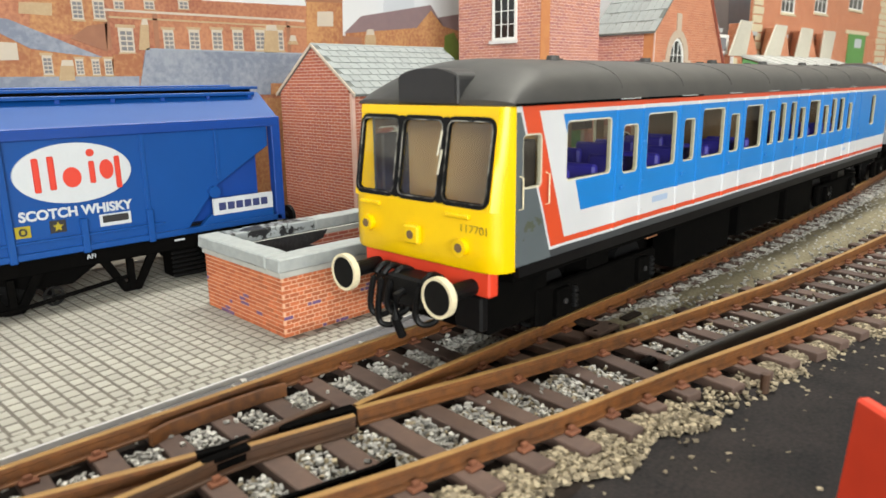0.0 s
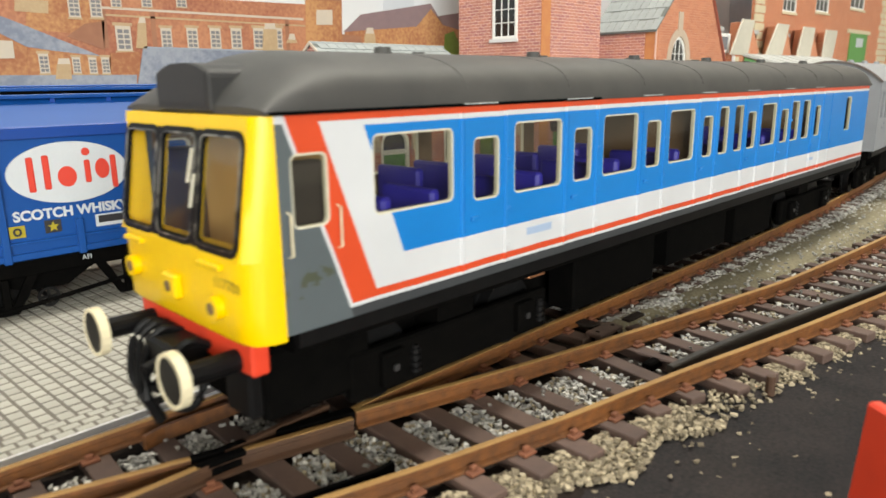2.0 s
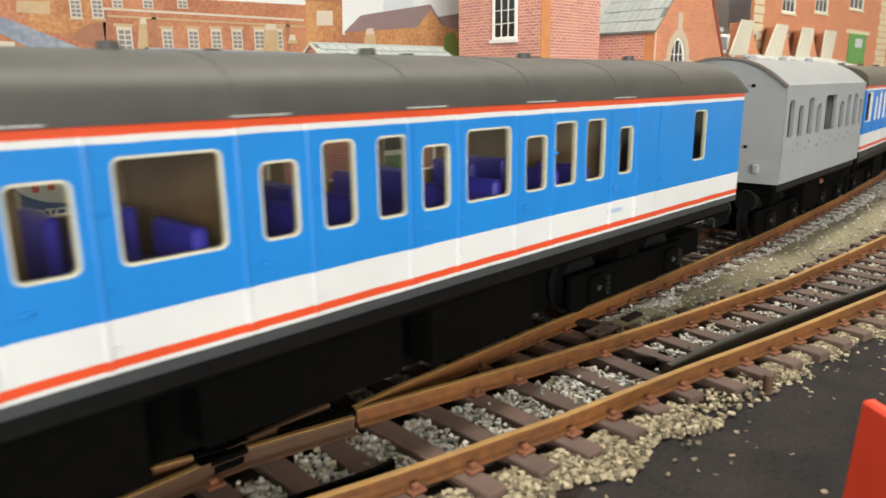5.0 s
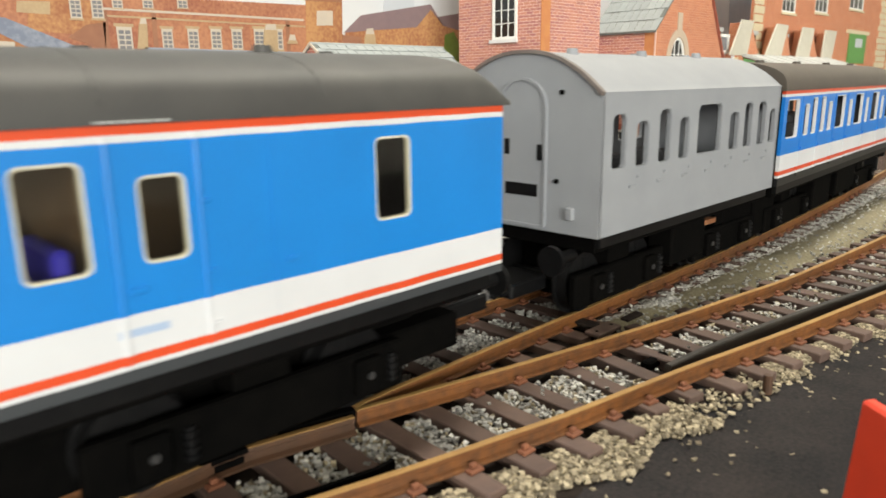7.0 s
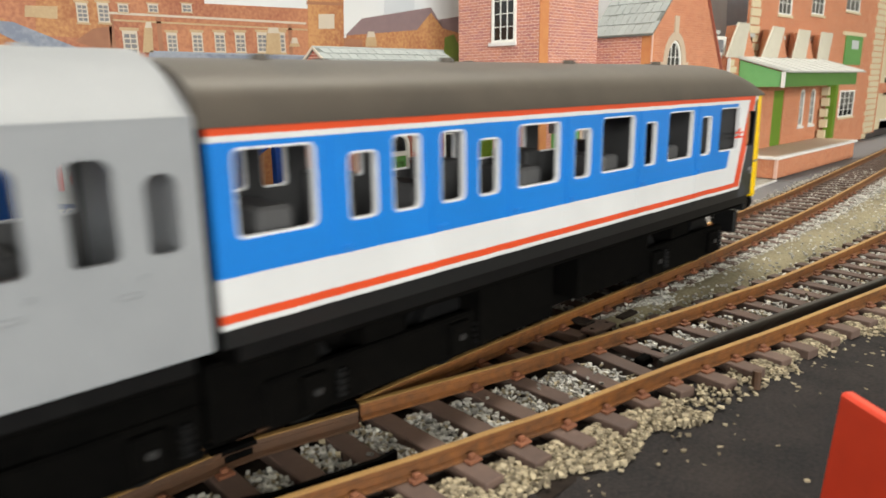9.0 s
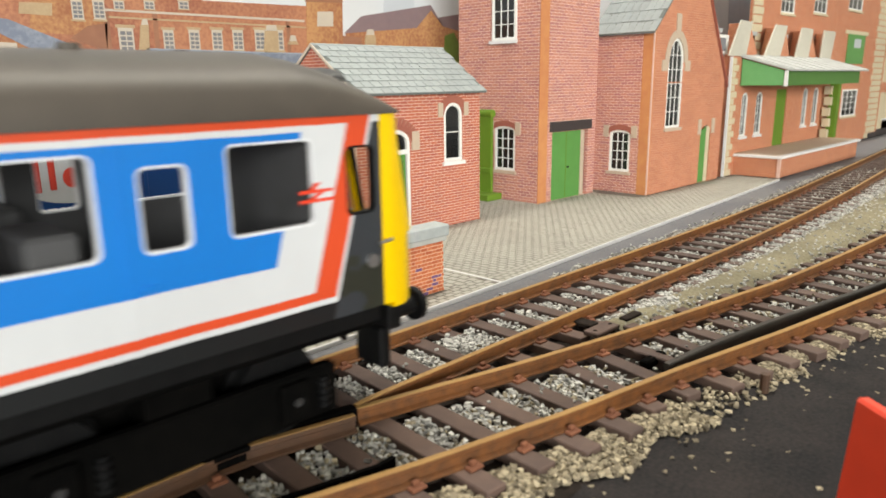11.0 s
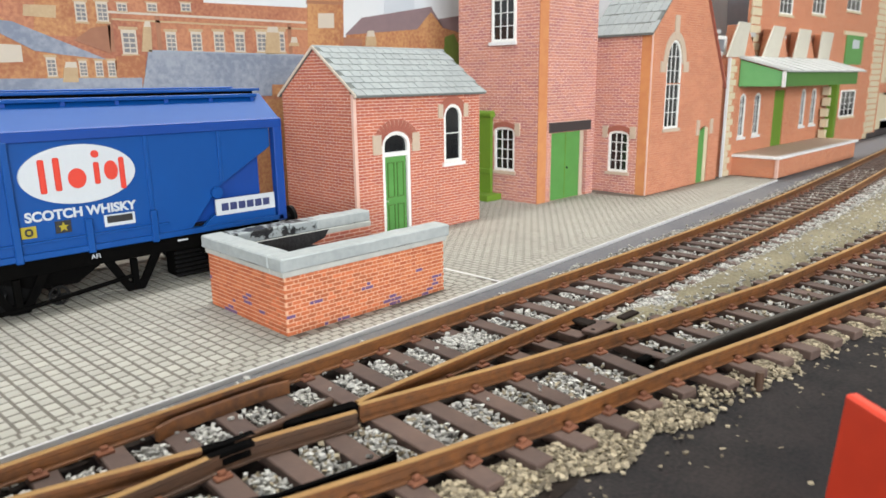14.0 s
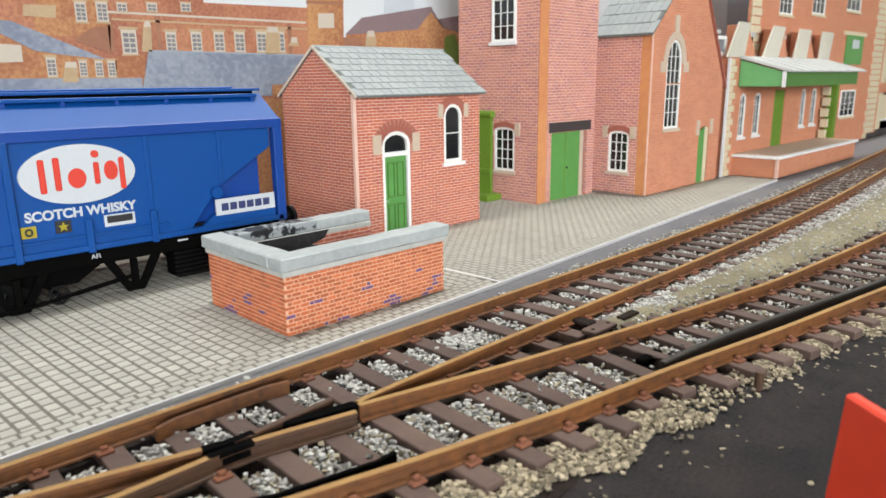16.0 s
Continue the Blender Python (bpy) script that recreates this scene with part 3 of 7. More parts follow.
PITCH_S = 8.15
x = -152.0
while x < 104:
    # long timbers under the turnout
    near = along(NEAR_RAIL, x) - 6.3
    far = line_y(x) + 14.2
    if x > 88:
        lay(track_far, x, 84.6, 13.6, 0, [(x, line_y(x) + 8.65), (x, 76.95)])
        lay(track_near, x + 1.2, (along(NEAR_RAIL, x) + along(FAR_RAIL, x)) / 2 - 0.4, 12.4, -10.5, [(x, along(NEAR_RAIL, x)), (x + 3, along(FAR_RAIL, x + 3))])
    else:
        half = round((far - near) / 2 * 2) / 2
        spots = [(x, line_y(x) + 8.65), (x, along(NEAR_RAIL, x))]
        if x > 60:
            spots += [(x, 76.7), (x, along(FAR_RAIL, x))] if along(FAR_RAIL, x) < 72 else [(x, 76.7)]
        elif x < 36:
            spots.append((x, 77.0))
        lay(track_far if x < 20 else track_near, x, (near + far) / 2, half, -3 if x > 10 else 0, spots)
    x += PITCH_S
while x < 330:
    y = line_y(x)
    turn = math.degrees(math.atan((line_y(x + 1) - y)))
    lay(track_far, x, y, 14.6, turn, [(x, y + 8.65), (x, y - 8.65)])
    near, far = along(NEAR_RAIL, x), along(FAR_RAIL, x)
    if x < 250:
        lay(track_near, x + 1, (near + far) / 2, round(far - near) / 2 + 6.5, -10, [(x, near), (x + 3, along(FAR_RAIL, x + 3))])
    x += PITCH_S
while x < 640:
    y = line_y(x)
    lay(track_far, x, y, 14.6, 4.5, [])
    x += PITCH_S
part("lock_plate", box(109.5, 117.5, 68.6, 72.0, 1.7, 2.6, 0.2), M_SLEEPER, track_near, "brown plastic slide plate")
part("lock_plate", box(113.0, 116.0, 72.6, 77.0, 1.7, 2.5, 0.2), M_BED, track_near, "dark plastic slide plate")
for px, py in ((111.0, 70.2), (116.2, 70.2)):
    part("plate_hole", tube("z", px, py, 0.42, 2.5, 2.63, 10), M_BLACK_M, track_near, "dark bolt hole")
part("lock_plate", box(121.5, 127.5, 69.5, 71.4, 1.7, 2.4, 0.2), M_BED, track_near, "dark plastic slide plate")
part("lock_block", box(104.5, 111.2, 55.4, 57.2, 0.6, 2.3, 0.3), M_BLACK_M, track_near, "black plastic switch lock block")
part("lock_block", box(106.6, 113.0, 51.2, 53.0, 0.6, 2.5, 0.3), M_BED, track_near, "dark plastic switch lock block")
part("point_tie", box(107.4, 109.6, 49.5, 60, 1.75, 2.4, 0.2), M_SLEEPER, track_near, "brown plastic tie bar of the turnout")
part("pivot_post", tube("z", 111.2, 38.4, 0.75, 0.0, 3.2, 10), M_RAIL_D, track_near, "dark pivot post at a sleeper end")


# ---- ballast ----
def stones(name, spots, mat, label, category):
    rng = np.random.default_rng(7)
    base = np.array([(-1, -1, -1), (1, -1, -1), (1, 1, -1), (-1, 1, -1), (-1, -1, 1), (1, -1, 1), (1, 1, 1), (-1, 1, 1)]) * 0.62
    quad = [(3, 2, 1, 0), (4, 5, 6, 7), (0, 1, 5, 4), (1, 2, 6, 5), (2, 3, 7, 6), (3, 0, 4, 7)]
    tri = [c for a, b, c, d in quad for c in ((a, b, c), (a, c, d))]
    spots = np.array(spots)
    n = len(spots)
    verts = np.empty((n, 8, 3))
    for i in range(n):
        r = rng.uniform(0.3, 0.54)
        v = base * r * rng.uniform(0.6, 1.45, 3) * rng.uniform(0.55, 1.2, (8, 1)) * np.array([1.1, 1.1, 0.75])
        a, b = rng.uniform(0, 6.28), rng.normal(0, 0.45)
        c, s, e, f = math.cos(a), math.sin(a), math.cos(b), math.sin(b)
        verts[i] = v @ np.array([[e, 0, f], [0, 1, 0], [-f, 0, e]]) @ np.array([[c, -s, 0], [s, c, 0], [0, 0, 1]]) + spots[i]
    me = bpy.data.meshes.new(name)
    faces = [(a + 8 * i, b + 8 * i, c + 8 * i) for i in range(n) for a, b, c in tri]
    me.from_pydata((verts.reshape(-1, 3) * MM).tolist(), [], faces)
    me.materials.append(mat)
    return tagged(new(name, me), label, category, kind="stuff")


def on_sleeper(x, y, margin=0.0):
    for a, b, half, ang in SLEEPERS:
        if abs(x - a) < 20:
            c, s = math.cos(radians(ang)), math.sin(radians(ang))
            u, v = (x - a) * c + (y - b) * s, -(x - a) * s + (y - b) * c
            if abs(u) < 1.75 + margin and abs(v) < half + margin:
                return True
    return False


def scatter():
    rng = random.Random(11)
    grey, beige = [], []
    near_rail = lambda x, y, gap: min(abs(y - line_y(x) - 8.65), abs(y - line_y(x) + 8.65) if x > 56 or x < 38 else 9) < gap
    for k in range(120000):
        x = -60 + 480 * rng.random() ** 1.5
        y = rng.uniform(40, 106) if x < 130 else line_y(x) + rng.uniform(-19, 19) if rng.random() < 0.6 else rng.uniform(25, 66)
        yc = line_y(x)
        near = along(NEAR_RAIL, x)
        far = along(FAR_RAIL, x) if x > 57 else 76.9
        between_far = yc - 6.2 < y < yc + 5.6
        between_near = near + 2.6 < y < far - 2.2
        edge_far = yc + 9.8 < y < min(edge_y(x) - 1.2, yc + 15.4 + 3.0 * noise.noise((x * 0.12, 0, 4)) + (2.0 if x > 140 else 0)) and rng.random() < (0.4 if x < 120 else 0.95)
        edge_mid = x > 118 and yc - 16.5 - 2.5 * noise.noise((x * 0.1, 0, 6)) < y < yc - 10.3 and rng.random() < 0.9
        if 99 < x < 113 and 47 < y < 66 and rng.random() < 0.9:
            continue
        if on_sleeper(x, y, 0.45):
            if rng.random() > 0.008:
                continue
            z = 1.9
        else:
            z = 0.95 + rng.uniform(-0.5, 0.4)
        if between_far or edge_far or edge_mid:
            if x > 34 and x < 58 and 73 < y < 82:
                continue
            grey.append((x, y, z if not edge_far else 0.6 + rng.uniform(-0.2, 0.3)))
        elif between_near:
            (grey if rng.random() < 0.75 else beige).append((x, y, z))
    # loose beige ballast beyond the near rail's sleeper ends, thinning out over the tarmac
    for k in range(17000):
        x = rng.uniform(34, 215)
        d = abs(rng.gauss(0, 1))
        width = (3.4 if x < 92 else max(1.0, 3.4 - 0.075 * (x - 92))) + 1.6 * noise.noise((x * 0.08, 0, 3))
        y = along(NEAR_RAIL, x) - 2.4 - d * max(0.7, width) * 1.7
        z = 0.65 - 0.16 * d + rng.uniform(-0.35, 0.35)
        if on_sleeper(x, y, 0.2) or 96 < x < 117 and rng.random() < 0.88:
            continue
        if y < along(NEAR_RAIL, x) - 6.8 - 3.2 * max(0.2, 1 + 1.5 * noise.noise((x * 0.1, 0, 9))) and rng.random() < 0.975:
            continue
        beige.append((x, y, z))
    # grit over the tarmac
    for k in range(200):
        x = 45 + 150 * rng.random()
        beige.append((x, along(NEAR_RAIL, x) - 8 - 30 * rng.random() ** 1.6, -0.12 + rng.uniform(-0.1, 0.1)))
    for k in range(1800):
        x = rng.uniform(122, 420)
        lo, hi = along(FAR_RAIL, x) + 5, line_y(x) - 10
        q = rng.random() ** 2.2 * 0.5
        grey.append((x, lo + (hi - lo) * (q if rng.random() < 0.5 else 1 - q), 1.0 + 2.2 * q))
    for k in range(5000):
        x = 120 + 330 * rng.random() ** 1.2
        grey.append((x, line_y(x) - 11.5 - abs(rng.gauss(0, 3.0)), 1.1 + rng.uniform(-0.3, 0.5)))
    for k in range(1200):
        x = 170 + 260 * rng.random()
        grey.append((x, line_y(x) + 14 + abs(rng.gauss(0, 2.2)), 0.7 + rng.uniform(-0.2, 0.3)))
    # a white heap where the tracks part
    for k in range(900):
        a, r = rng.uniform(0, 6.28), rng.random() ** 0.5
        x, y = 138 + 8.5 * r * math.cos(a), 70.6 + 3.4 * r * math.sin(a) - 0.12 * (8.5 * r * math.cos(a))
        grey.append((x, y, 2.4 - 1.4 * r + rng.uniform(-0.3, 0.3)))
    for k in range(300):
        a, r = rng.uniform(0, 6.28), rng.random() ** 0.5
        x, y = 90.5 + 4.0 * r * math.cos(a), 85.0 + 4.6 * r * math.sin(a)
        grey.append((x, y, 2.3 - 0.8 * r + rng.uniform(-0.2, 0.3)))
    stones("grey_ballast", grey, M_STONE, "pale grey loose stone ballast between the sleepers", "ballast")
    stones("beige_ballast", beige, M_STONE_B, "beige loose stone ballast along the near rail", "ballast")


scatter()

# ---- walls with openings ----
def hole_loop(h, grow=0.0, k=5):
    """Four rounded corners of an opening (u0, u1, w0, w1, low radius, top radius across, top radius up)."""
    u0, u1, w0, w1, r, ru, rw = h
    u0, u1, w0, w1 = u0 - grow, u1 + grow, w0 - grow, w1 + grow
    r, ru, rw = max(0.02, r + grow), max(0.02, min(ru + grow, (u1 - u0) / 2 - 0.001)), max(0.02, rw + grow)
    out = []
    for cu, cw, a0, ra, rb in ((u0 + r, w0 + r, 180, r, r), (u1 - r, w0 + r, 270, r, r), (u1 - ru, w1 - rw, 0, ru, rw), (u0 + ru, w1 - rw, 90, ru, rw)):
        out.append([(cu + ra * math.cos(radians(a0 + 90 * j / k)), cw + rb * math.sin(radians(a0 + 90 * j / k))) for j in range(k + 1)])
    return out


def panel(u0, u1, w0, w1, holes, put, thick, bm=None):
    """A wall sheet of some thickness with openings that go through; put(u, w, depth) gives the place."""
    bm = bm or bmesh.new()

    def face(pts):
        bm.faces.new([bm.verts.new(put(u, w, 0)) for u, w in pts])
        bm.faces.new([bm.verts.new(put(u, w, thick)) for u, w in pts[::-1]])

    def rim(loop):
        n = len(loop)
        for i in range(n):
            (a, b), (c, d) = loop[i], loop[(i + 1) % n]
            bm.faces.new([bm.verts.new(p) for p in (put(a, b, 0), put(c, d, 0), put(c, d, thick), put(a, b, thick))])

    at = u0
    for h in sorted(holes):
        a, b = h[0] - 0.25, h[1] + 0.25
        c, d = h[2] - 0.25, h[3] + 0.25
        if a > at:
            face([(at, w0), (a, w0), (a, w1), (at, w1)])
        if c > w0:
            face([(a, w0), (b, w0), (b, c), (a, c)])
        face([(a, d), (b, d), (b, w1), (a, w1)])
        corners = [(a, max(c, w0)), (b, max(c, w0)), (b, d), (a, d)]
        arcs = hole_loop(h)
        for i in range(4):
            for p, q in zip(arcs[i], arcs[i][1:]):
                face([corners[i], q, p][::-1])
            j = (i + 1) % 4
            face([corners[i], corners[j], arcs[j][0], arcs[i][-1]])
        rim([p for arc in arcs for p in arc][::-1])
        at = b
    if at < u1:
        face([(at, w0), (u1, w0), (u1, w1), (at, w1)])
    rim([(u0, w0), (u1, w0), (u1, w1), (u0, w1)])
    bmesh.ops.remove_doubles(bm, verts=bm.verts, dist=0.003)
    return bm


def ring_bm(h, width, put, d0, d1, grow=0.0, bm=None):
    """A frame inside an opening, between two depths."""
    bm = bm or bmesh.new()
    outer = [p for arc in hole_loop(h, grow) for p in arc]
    inner = [p for arc in hole_loop(h, grow - width) for p in arc]
    n = len(outer)
    V = [[bm.verts.new(put(u, w, d)) for u, w in loop] for loop, d in ((outer, d0), (inner, d0), (inner, d1), (outer, d1))]
    for i in range(n):
        j = (i + 1) % n
        for a, b in ((0, 1), (1, 2), (2, 3), (3, 0)):
            bm.faces.new((V[a][i], V[a][j], V[b][j], V[b][i]))
    return bm


def pane_bm(h, put, depth, grow=0.0, thick=0.12):
    bm = bmesh.new()
    loop = [p for arc in hole_loop(h, grow) for p in arc]
    lo, hi = [bm.verts.new(put(u, w, depth)) for u, w in loop], [bm.verts.new(put(u, w, depth + thick)) for u, w in loop]
    bm.faces.new(lo)
    if not thick:
        for v in hi:
            bm.verts.remove(v)
        return bm
    bm.faces.new(hi[::-1])
    n = len(loop)
    for i in range(n):
        bm.faces.new((lo[i], lo[(i + 1) % n], hi[(i + 1) % n], hi[i]))
    return bm


def bars_bm(h, cols, rows, put, d0, d1, w=0.28):
    bm = bmesh.new()
    u0, u1, w0, w1 = h[:4]

    def bar(a, b, c, d):
        v = [bm.verts.new(put(u, q, e)) for u in (a, b) for q in (c, d) for e in (d0, d1)]
        for q in ((0, 1, 3, 2), (4, 6, 7, 5), (0, 4, 5, 1), (2, 3, 7, 6), (0, 2, 6, 4), (1, 5, 7, 3)):
            bm.faces.new([v[i] for i in q])

    for i in range(1, cols):
        u = u0 + (u1 - u0) * i / cols
        bar(u - w / 2, u + w / 2, w0, w1 - (0.1 if cols % 2 == 0 and i == cols // 2 else min(0.8, h[6] * 0.35)))
    for i in range(1, rows):
        q = w0 + (w1 - w0) * i / rows
        bar(u0, u1, q - w / 2, q + w / 2)
    return bm


def window(parent, h, put, cols, rows, sill=True, name="window", frame=1.05, sill_mat=None):
    """A window in its opening: frame with pane, bars and sill."""
    win = part(name, ring_bm(h, frame, put, 0.15, 1.0, 0.02), M_WHITE, parent, "white window frame")
    part("pane", pane_bm(h, put, 0.75, -frame + 0.1), M_PANE, win, "dark glass pane")
    inner = (h[0] + frame, h[1] - frame, h[2] + frame, h[3] - frame, 0.02, max(0.02, h[5] - frame), max(0.02, h[6] - frame))
    part("glazing_bar", bars_bm(inner, cols, rows, put, 0.4, 0.8), M_WHITE, win)
    if sill:
        a, b, c = h[0] - 0.9, h[1] + 0.9, h[2]
        bm = bmesh.new()
        v = [bm.verts.new(put(u, q, e)) for u in (a, b) for q in (c - 1.3, c) for e in (-0.8, 0.1)]
        for q in ((0, 1, 3, 2), (4, 6, 7, 5), (0, 4, 5, 1), (2, 3, 7, 6), (0, 2, 6, 4), (1, 5, 7, 3)):
            bm.faces.new([v[i] for i in q])
        part("sill", bm, sill_mat or M_WHITE, win)
    return win


def arch_bm(h, put, width, d0, d1):
    """An arched band over an opening's top."""
    bm = bmesh.new()
    inner = [p for arc in hole_loop(h, 0.05, 8)[2:] for p in arc]
    outer = [p for arc in hole_loop((*h[:4], h[4], h[5], h[6]), width, 8)[2:] for p in arc]
    n = len(inner)
    V = [[bm.verts.new(put(u, w, d)) for u, w in loop] for loop, d in ((outer, d0), (inner, d0), (inner, d1), (outer, d1))]
    for i in range(n - 1):
        for a, b in ((0, 1), (1, 2), (2, 3), (3, 0)):
            bm.faces.new((V[a][i], V[a][i + 1], V[b][i + 1], V[b][i]))
    return bm


def block(parent, name, mat, put, a, b, c, d, e0, e1, label=""):
    bm = bmesh.new()
    v = [bm.verts.new(put(u, q, e)) for u in (a, b) for q in (c, d) for e in (e0, e1)]
    for q in ((0, 1, 3, 2), (4, 6, 7, 5), (0, 4, 5, 1), (2, 3, 7, 6), (0, 2, 6, 4), (1, 5, 7, 3)):
        bm.faces.new([v[i] for i in q])
    return part(name, bm, mat, parent, label)


facing = lambda y: (lambda u, w, d: (u, y + d, w))       # a wall that looks towards the tracks
gabled = lambda x: (lambda u, w, d: (x + d, u, w))       # a wall across the tracks

# an unseen wall behind the camera, its opening added for the front lamp
structure("wall_south", panel(-1700, 1330, -950, 1420, [(-1688, -205, 60, 720, 1, 1, 1)], lambda u, w, d: (u, -1700 - d, w), 10), M_WALL, "plain cream wall of the layout room with an added opening")

# ---- coal bunker ----
def coal_bunker():
    bk = tagged(thing("coal_bunker"), "small orange brick coal bunker with grey stone coping", "coal bunker")
    x0, x1, y0, y1, z0, z1 = 69.4, 113.2, 113.6, 144.6, 1.2, 13.4
    t = 4.2
    part("wall", box(x0 + 0.15, x1, y0 + 0.15, y0 + t, z0, z1), M_MORTAR, bk, "brick wall with pale mortar")
    part("wall", box(x0 + 0.15, x0 + t, y0 + t, y1, z0, z1), M_MORTAR, bk, "brick wall with pale mortar")
    part("wall", box(x0 + t, 113.0, y1 - t, y1, z0, z1), M_HUTB, bk, "sooty brick back wall")
    part("coal_bed", uneven_bm(x0 + t, x1 - 0.5, y0 + t, y1 - t, 0.9, 5.2, 1.0, 5.0), M_COAL, bk, "black coal dust inside")
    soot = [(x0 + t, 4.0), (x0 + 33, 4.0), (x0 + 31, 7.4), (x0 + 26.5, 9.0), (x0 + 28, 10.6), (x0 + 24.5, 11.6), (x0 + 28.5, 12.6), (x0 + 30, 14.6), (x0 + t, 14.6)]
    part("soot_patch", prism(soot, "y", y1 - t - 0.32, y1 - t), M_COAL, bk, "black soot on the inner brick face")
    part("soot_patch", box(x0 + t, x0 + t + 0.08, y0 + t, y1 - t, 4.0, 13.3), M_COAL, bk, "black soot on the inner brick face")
    for a, b, c, d, m in ((x0 - 0.5, x1 + 0.6, y0 - 0.6, y0 + t, M_COPING_L), (x0 - 0.5, x0 + t, y0 + t, y1 + 0.3, M_COPING_L), (x0 + t, 113.0, y1 - t - 0.2, y1 + 0.3, M_COPING_L)):
        part("coping_course", box(a, b, c, d, z1, z1 + 1.3, 0.15), m, bk, "pale grey lower coping course")
    for a, b, c, d, m in ((x0 - 1.1, x1 + 0.9, y0 - 1.2, y0 + t - 0.4, M_COPING), (x0 - 1.1, x0 + t - 0.2, y0 + t - 0.4, y1 + 0.6, M_COPING), (x0 + t - 0.2, x0 + 27, y1 - t + 0.2, y1 + 0.6, M_FLAKE_B), (x0 + 27, 113.0, y1 - t + 0.2, y1 + 0.6, M_COPING)):
        bm = box(a, b, c, d, z1 + 1.3, z1 + 4.0, 0.25)
        bmesh.ops.subdivide_edges(bm, edges=[e for e in bm.edges if e.calc_length() > 6], cuts=9)
        for v in bm.verts:
            v.co += 0.2 * noise.noise_vector(v.co * 0.6)
        part("coping_stone", bm, m, bk, "worn grey coping stone")
        part("coping_joint", box(a + 0.35, b - 0.2, c + 0.35, d - 0.2, z1 + 1.22, z1 + 1.45), M_LINTEL, bk, "dark open joint under the coping")
    # bricks in alternating long and short lengths, 0.78 a course
    rng = random.Random(5)
    long_me, short_me = mesh_of("brick", box(-0.98, 0.98, -0.12, 0.12, -0.31, 0.31)), mesh_of("brick", box(-0.42, 0.42, -0.12, 0.12, -0.31, 0.31))
    dark = [mesh_of("brick", box(-0.98, 0.98, -0.12, 0.12, -0.31, 0.31)), mesh_of("brick", box(-0.42, 0.42, -0.12, 0.12, -0.31, 0.31))]
    for m in (long_me, short_me):
        m.materials.append(M_BUNK)
    for m in dark:
        m.materials.append(M_PURPLE)
    rest, singles = [], 0
    courses = 14
    ch = (z1 - z0) / courses
    for side in (0, 1):
        length = x1 - x0 if side == 0 else y1 - y0
        for c in range(courses):
            s = 0.15 + (0.45 if c % 2 else 0)
            k = c % 2
            while s < length - 0.3:
                w = 1.96 if k % 2 == 0 else 0.84
                w = min(w, length - s)
                mid = s + w / 2
                z = z0 + ch * (c + 0.5)
                if side == 0:
                    px, py, rz = x0 + mid, y0 + 0.13, 0
                else:
                    px, py, rz = x0 + 0.13, y0 + mid, 90
                patch = noise.noise((mid * 0.16 + side * 40, z * 0.35, 2.0))
                purple = patch > 0.27 and rng.random() < 0.5 and z < 8.5
                if mid < (24 if side == 0 else 9) and singles < 290 or purple:
                    o = new("brick", (dark if purple else (long_me, short_me))[0 if k % 2 == 0 else 1])
                    o.parent = bk
                    o.matrix_basis = pose(px * MM, (py + rng.uniform(-0.03, 0.03)) * MM, z * MM, 0, 0, rz)
                    singles += 1
                else:
                    rest.append((px, py, z, w / 2, rz))
                s += w + 0.26
                k += 1
    bm = bmesh.new()
    for px, py, z, hw, rz in rest:
        if rz:
            box(px - 0.12, px + 0.12, py - hw, py + hw, z - 0.31, z + 0.31, 0, bm)
        else:
            box(px - hw, px + hw, py - 0.12, py + 0.12, z - 0.31, z + 0.31, 0, bm)
    tagged(part("bricks", bm, M_BUNKS, bk), kind="stuff")


def uneven_bm(x0, x1, y0, y1, step, z0, rise, heap=0.0):
    bm = bmesh.new()
    nx, ny = max(2, int((x1 - x0) / step)), max(2, int((y1 - y0) / step))
    grid = [[bm.verts.new((x0 + (x1 - x0) * i / nx, y0 + (y1 - y0) * j / ny, z0 + heap * max(0.0, 1 - 1.6 * i / nx) + rise * noise.noise((i * 0.5, j * 0.5, 2)))) for i in range(nx + 1)] for j in range(ny + 1)]
    for j in range(ny):
        for i in range(nx):
            bm.faces.new((grid[j][i], grid[j][i + 1], grid[j + 1][i + 1], grid[j + 1][i]))
    return bm


coal_bunker()


# ---- slated roofs ----
def slates(parent, a, b, eave, ridge, mat=M_SLATE, tile=3.6, rows=9, name="slate", axis="x"):
    """Overlapping slates on one slope from eave to ridge, both (y, z) if axis is x, else (x, z)."""
    e, r = Vector(eave), Vector(ridge)
    run = (r - e)
    length = run.length / rows
    pitch = math.degrees(math.atan2(run.y, run.x))
    bm = box(-tile / 2 + 0.12, tile / 2 - 0.12, -0.25, length * 1.12, 0.0, 0.32, 0.0)
    for v in bm.verts:
        if v.co.y > 0:
            v.co.z -= 0.28
    me = mesh_of(name, bm)
    me.materials.append(mat)
    rng = random.Random(int(a * 10))
    for j in range(rows):
        p = e + run * (j / rows)
        u = a + (tile / 2 if j % 2 else 0)
        while u < b - tile * 0.3:
            o = new(name, me)
            o.parent = parent
            jit = rng.uniform(-0.06, 0.06)
            if axis == "x":
                o.matrix_basis = pose(min(u + tile / 2, b - tile / 2 + 0.2) * MM, (p.x + jit) * MM, (p.y + 0.12) * MM, pitch, 0, 0)
            else:
                o.matrix_basis = pose((p.x + jit) * MM, min(u + tile / 2, b - tile / 2 + 0.2) * MM, (p.y + 0.12) * MM, 0, 0, -90) @ pose(0, 0, 0, pitch, 0, 0)
            u += tile


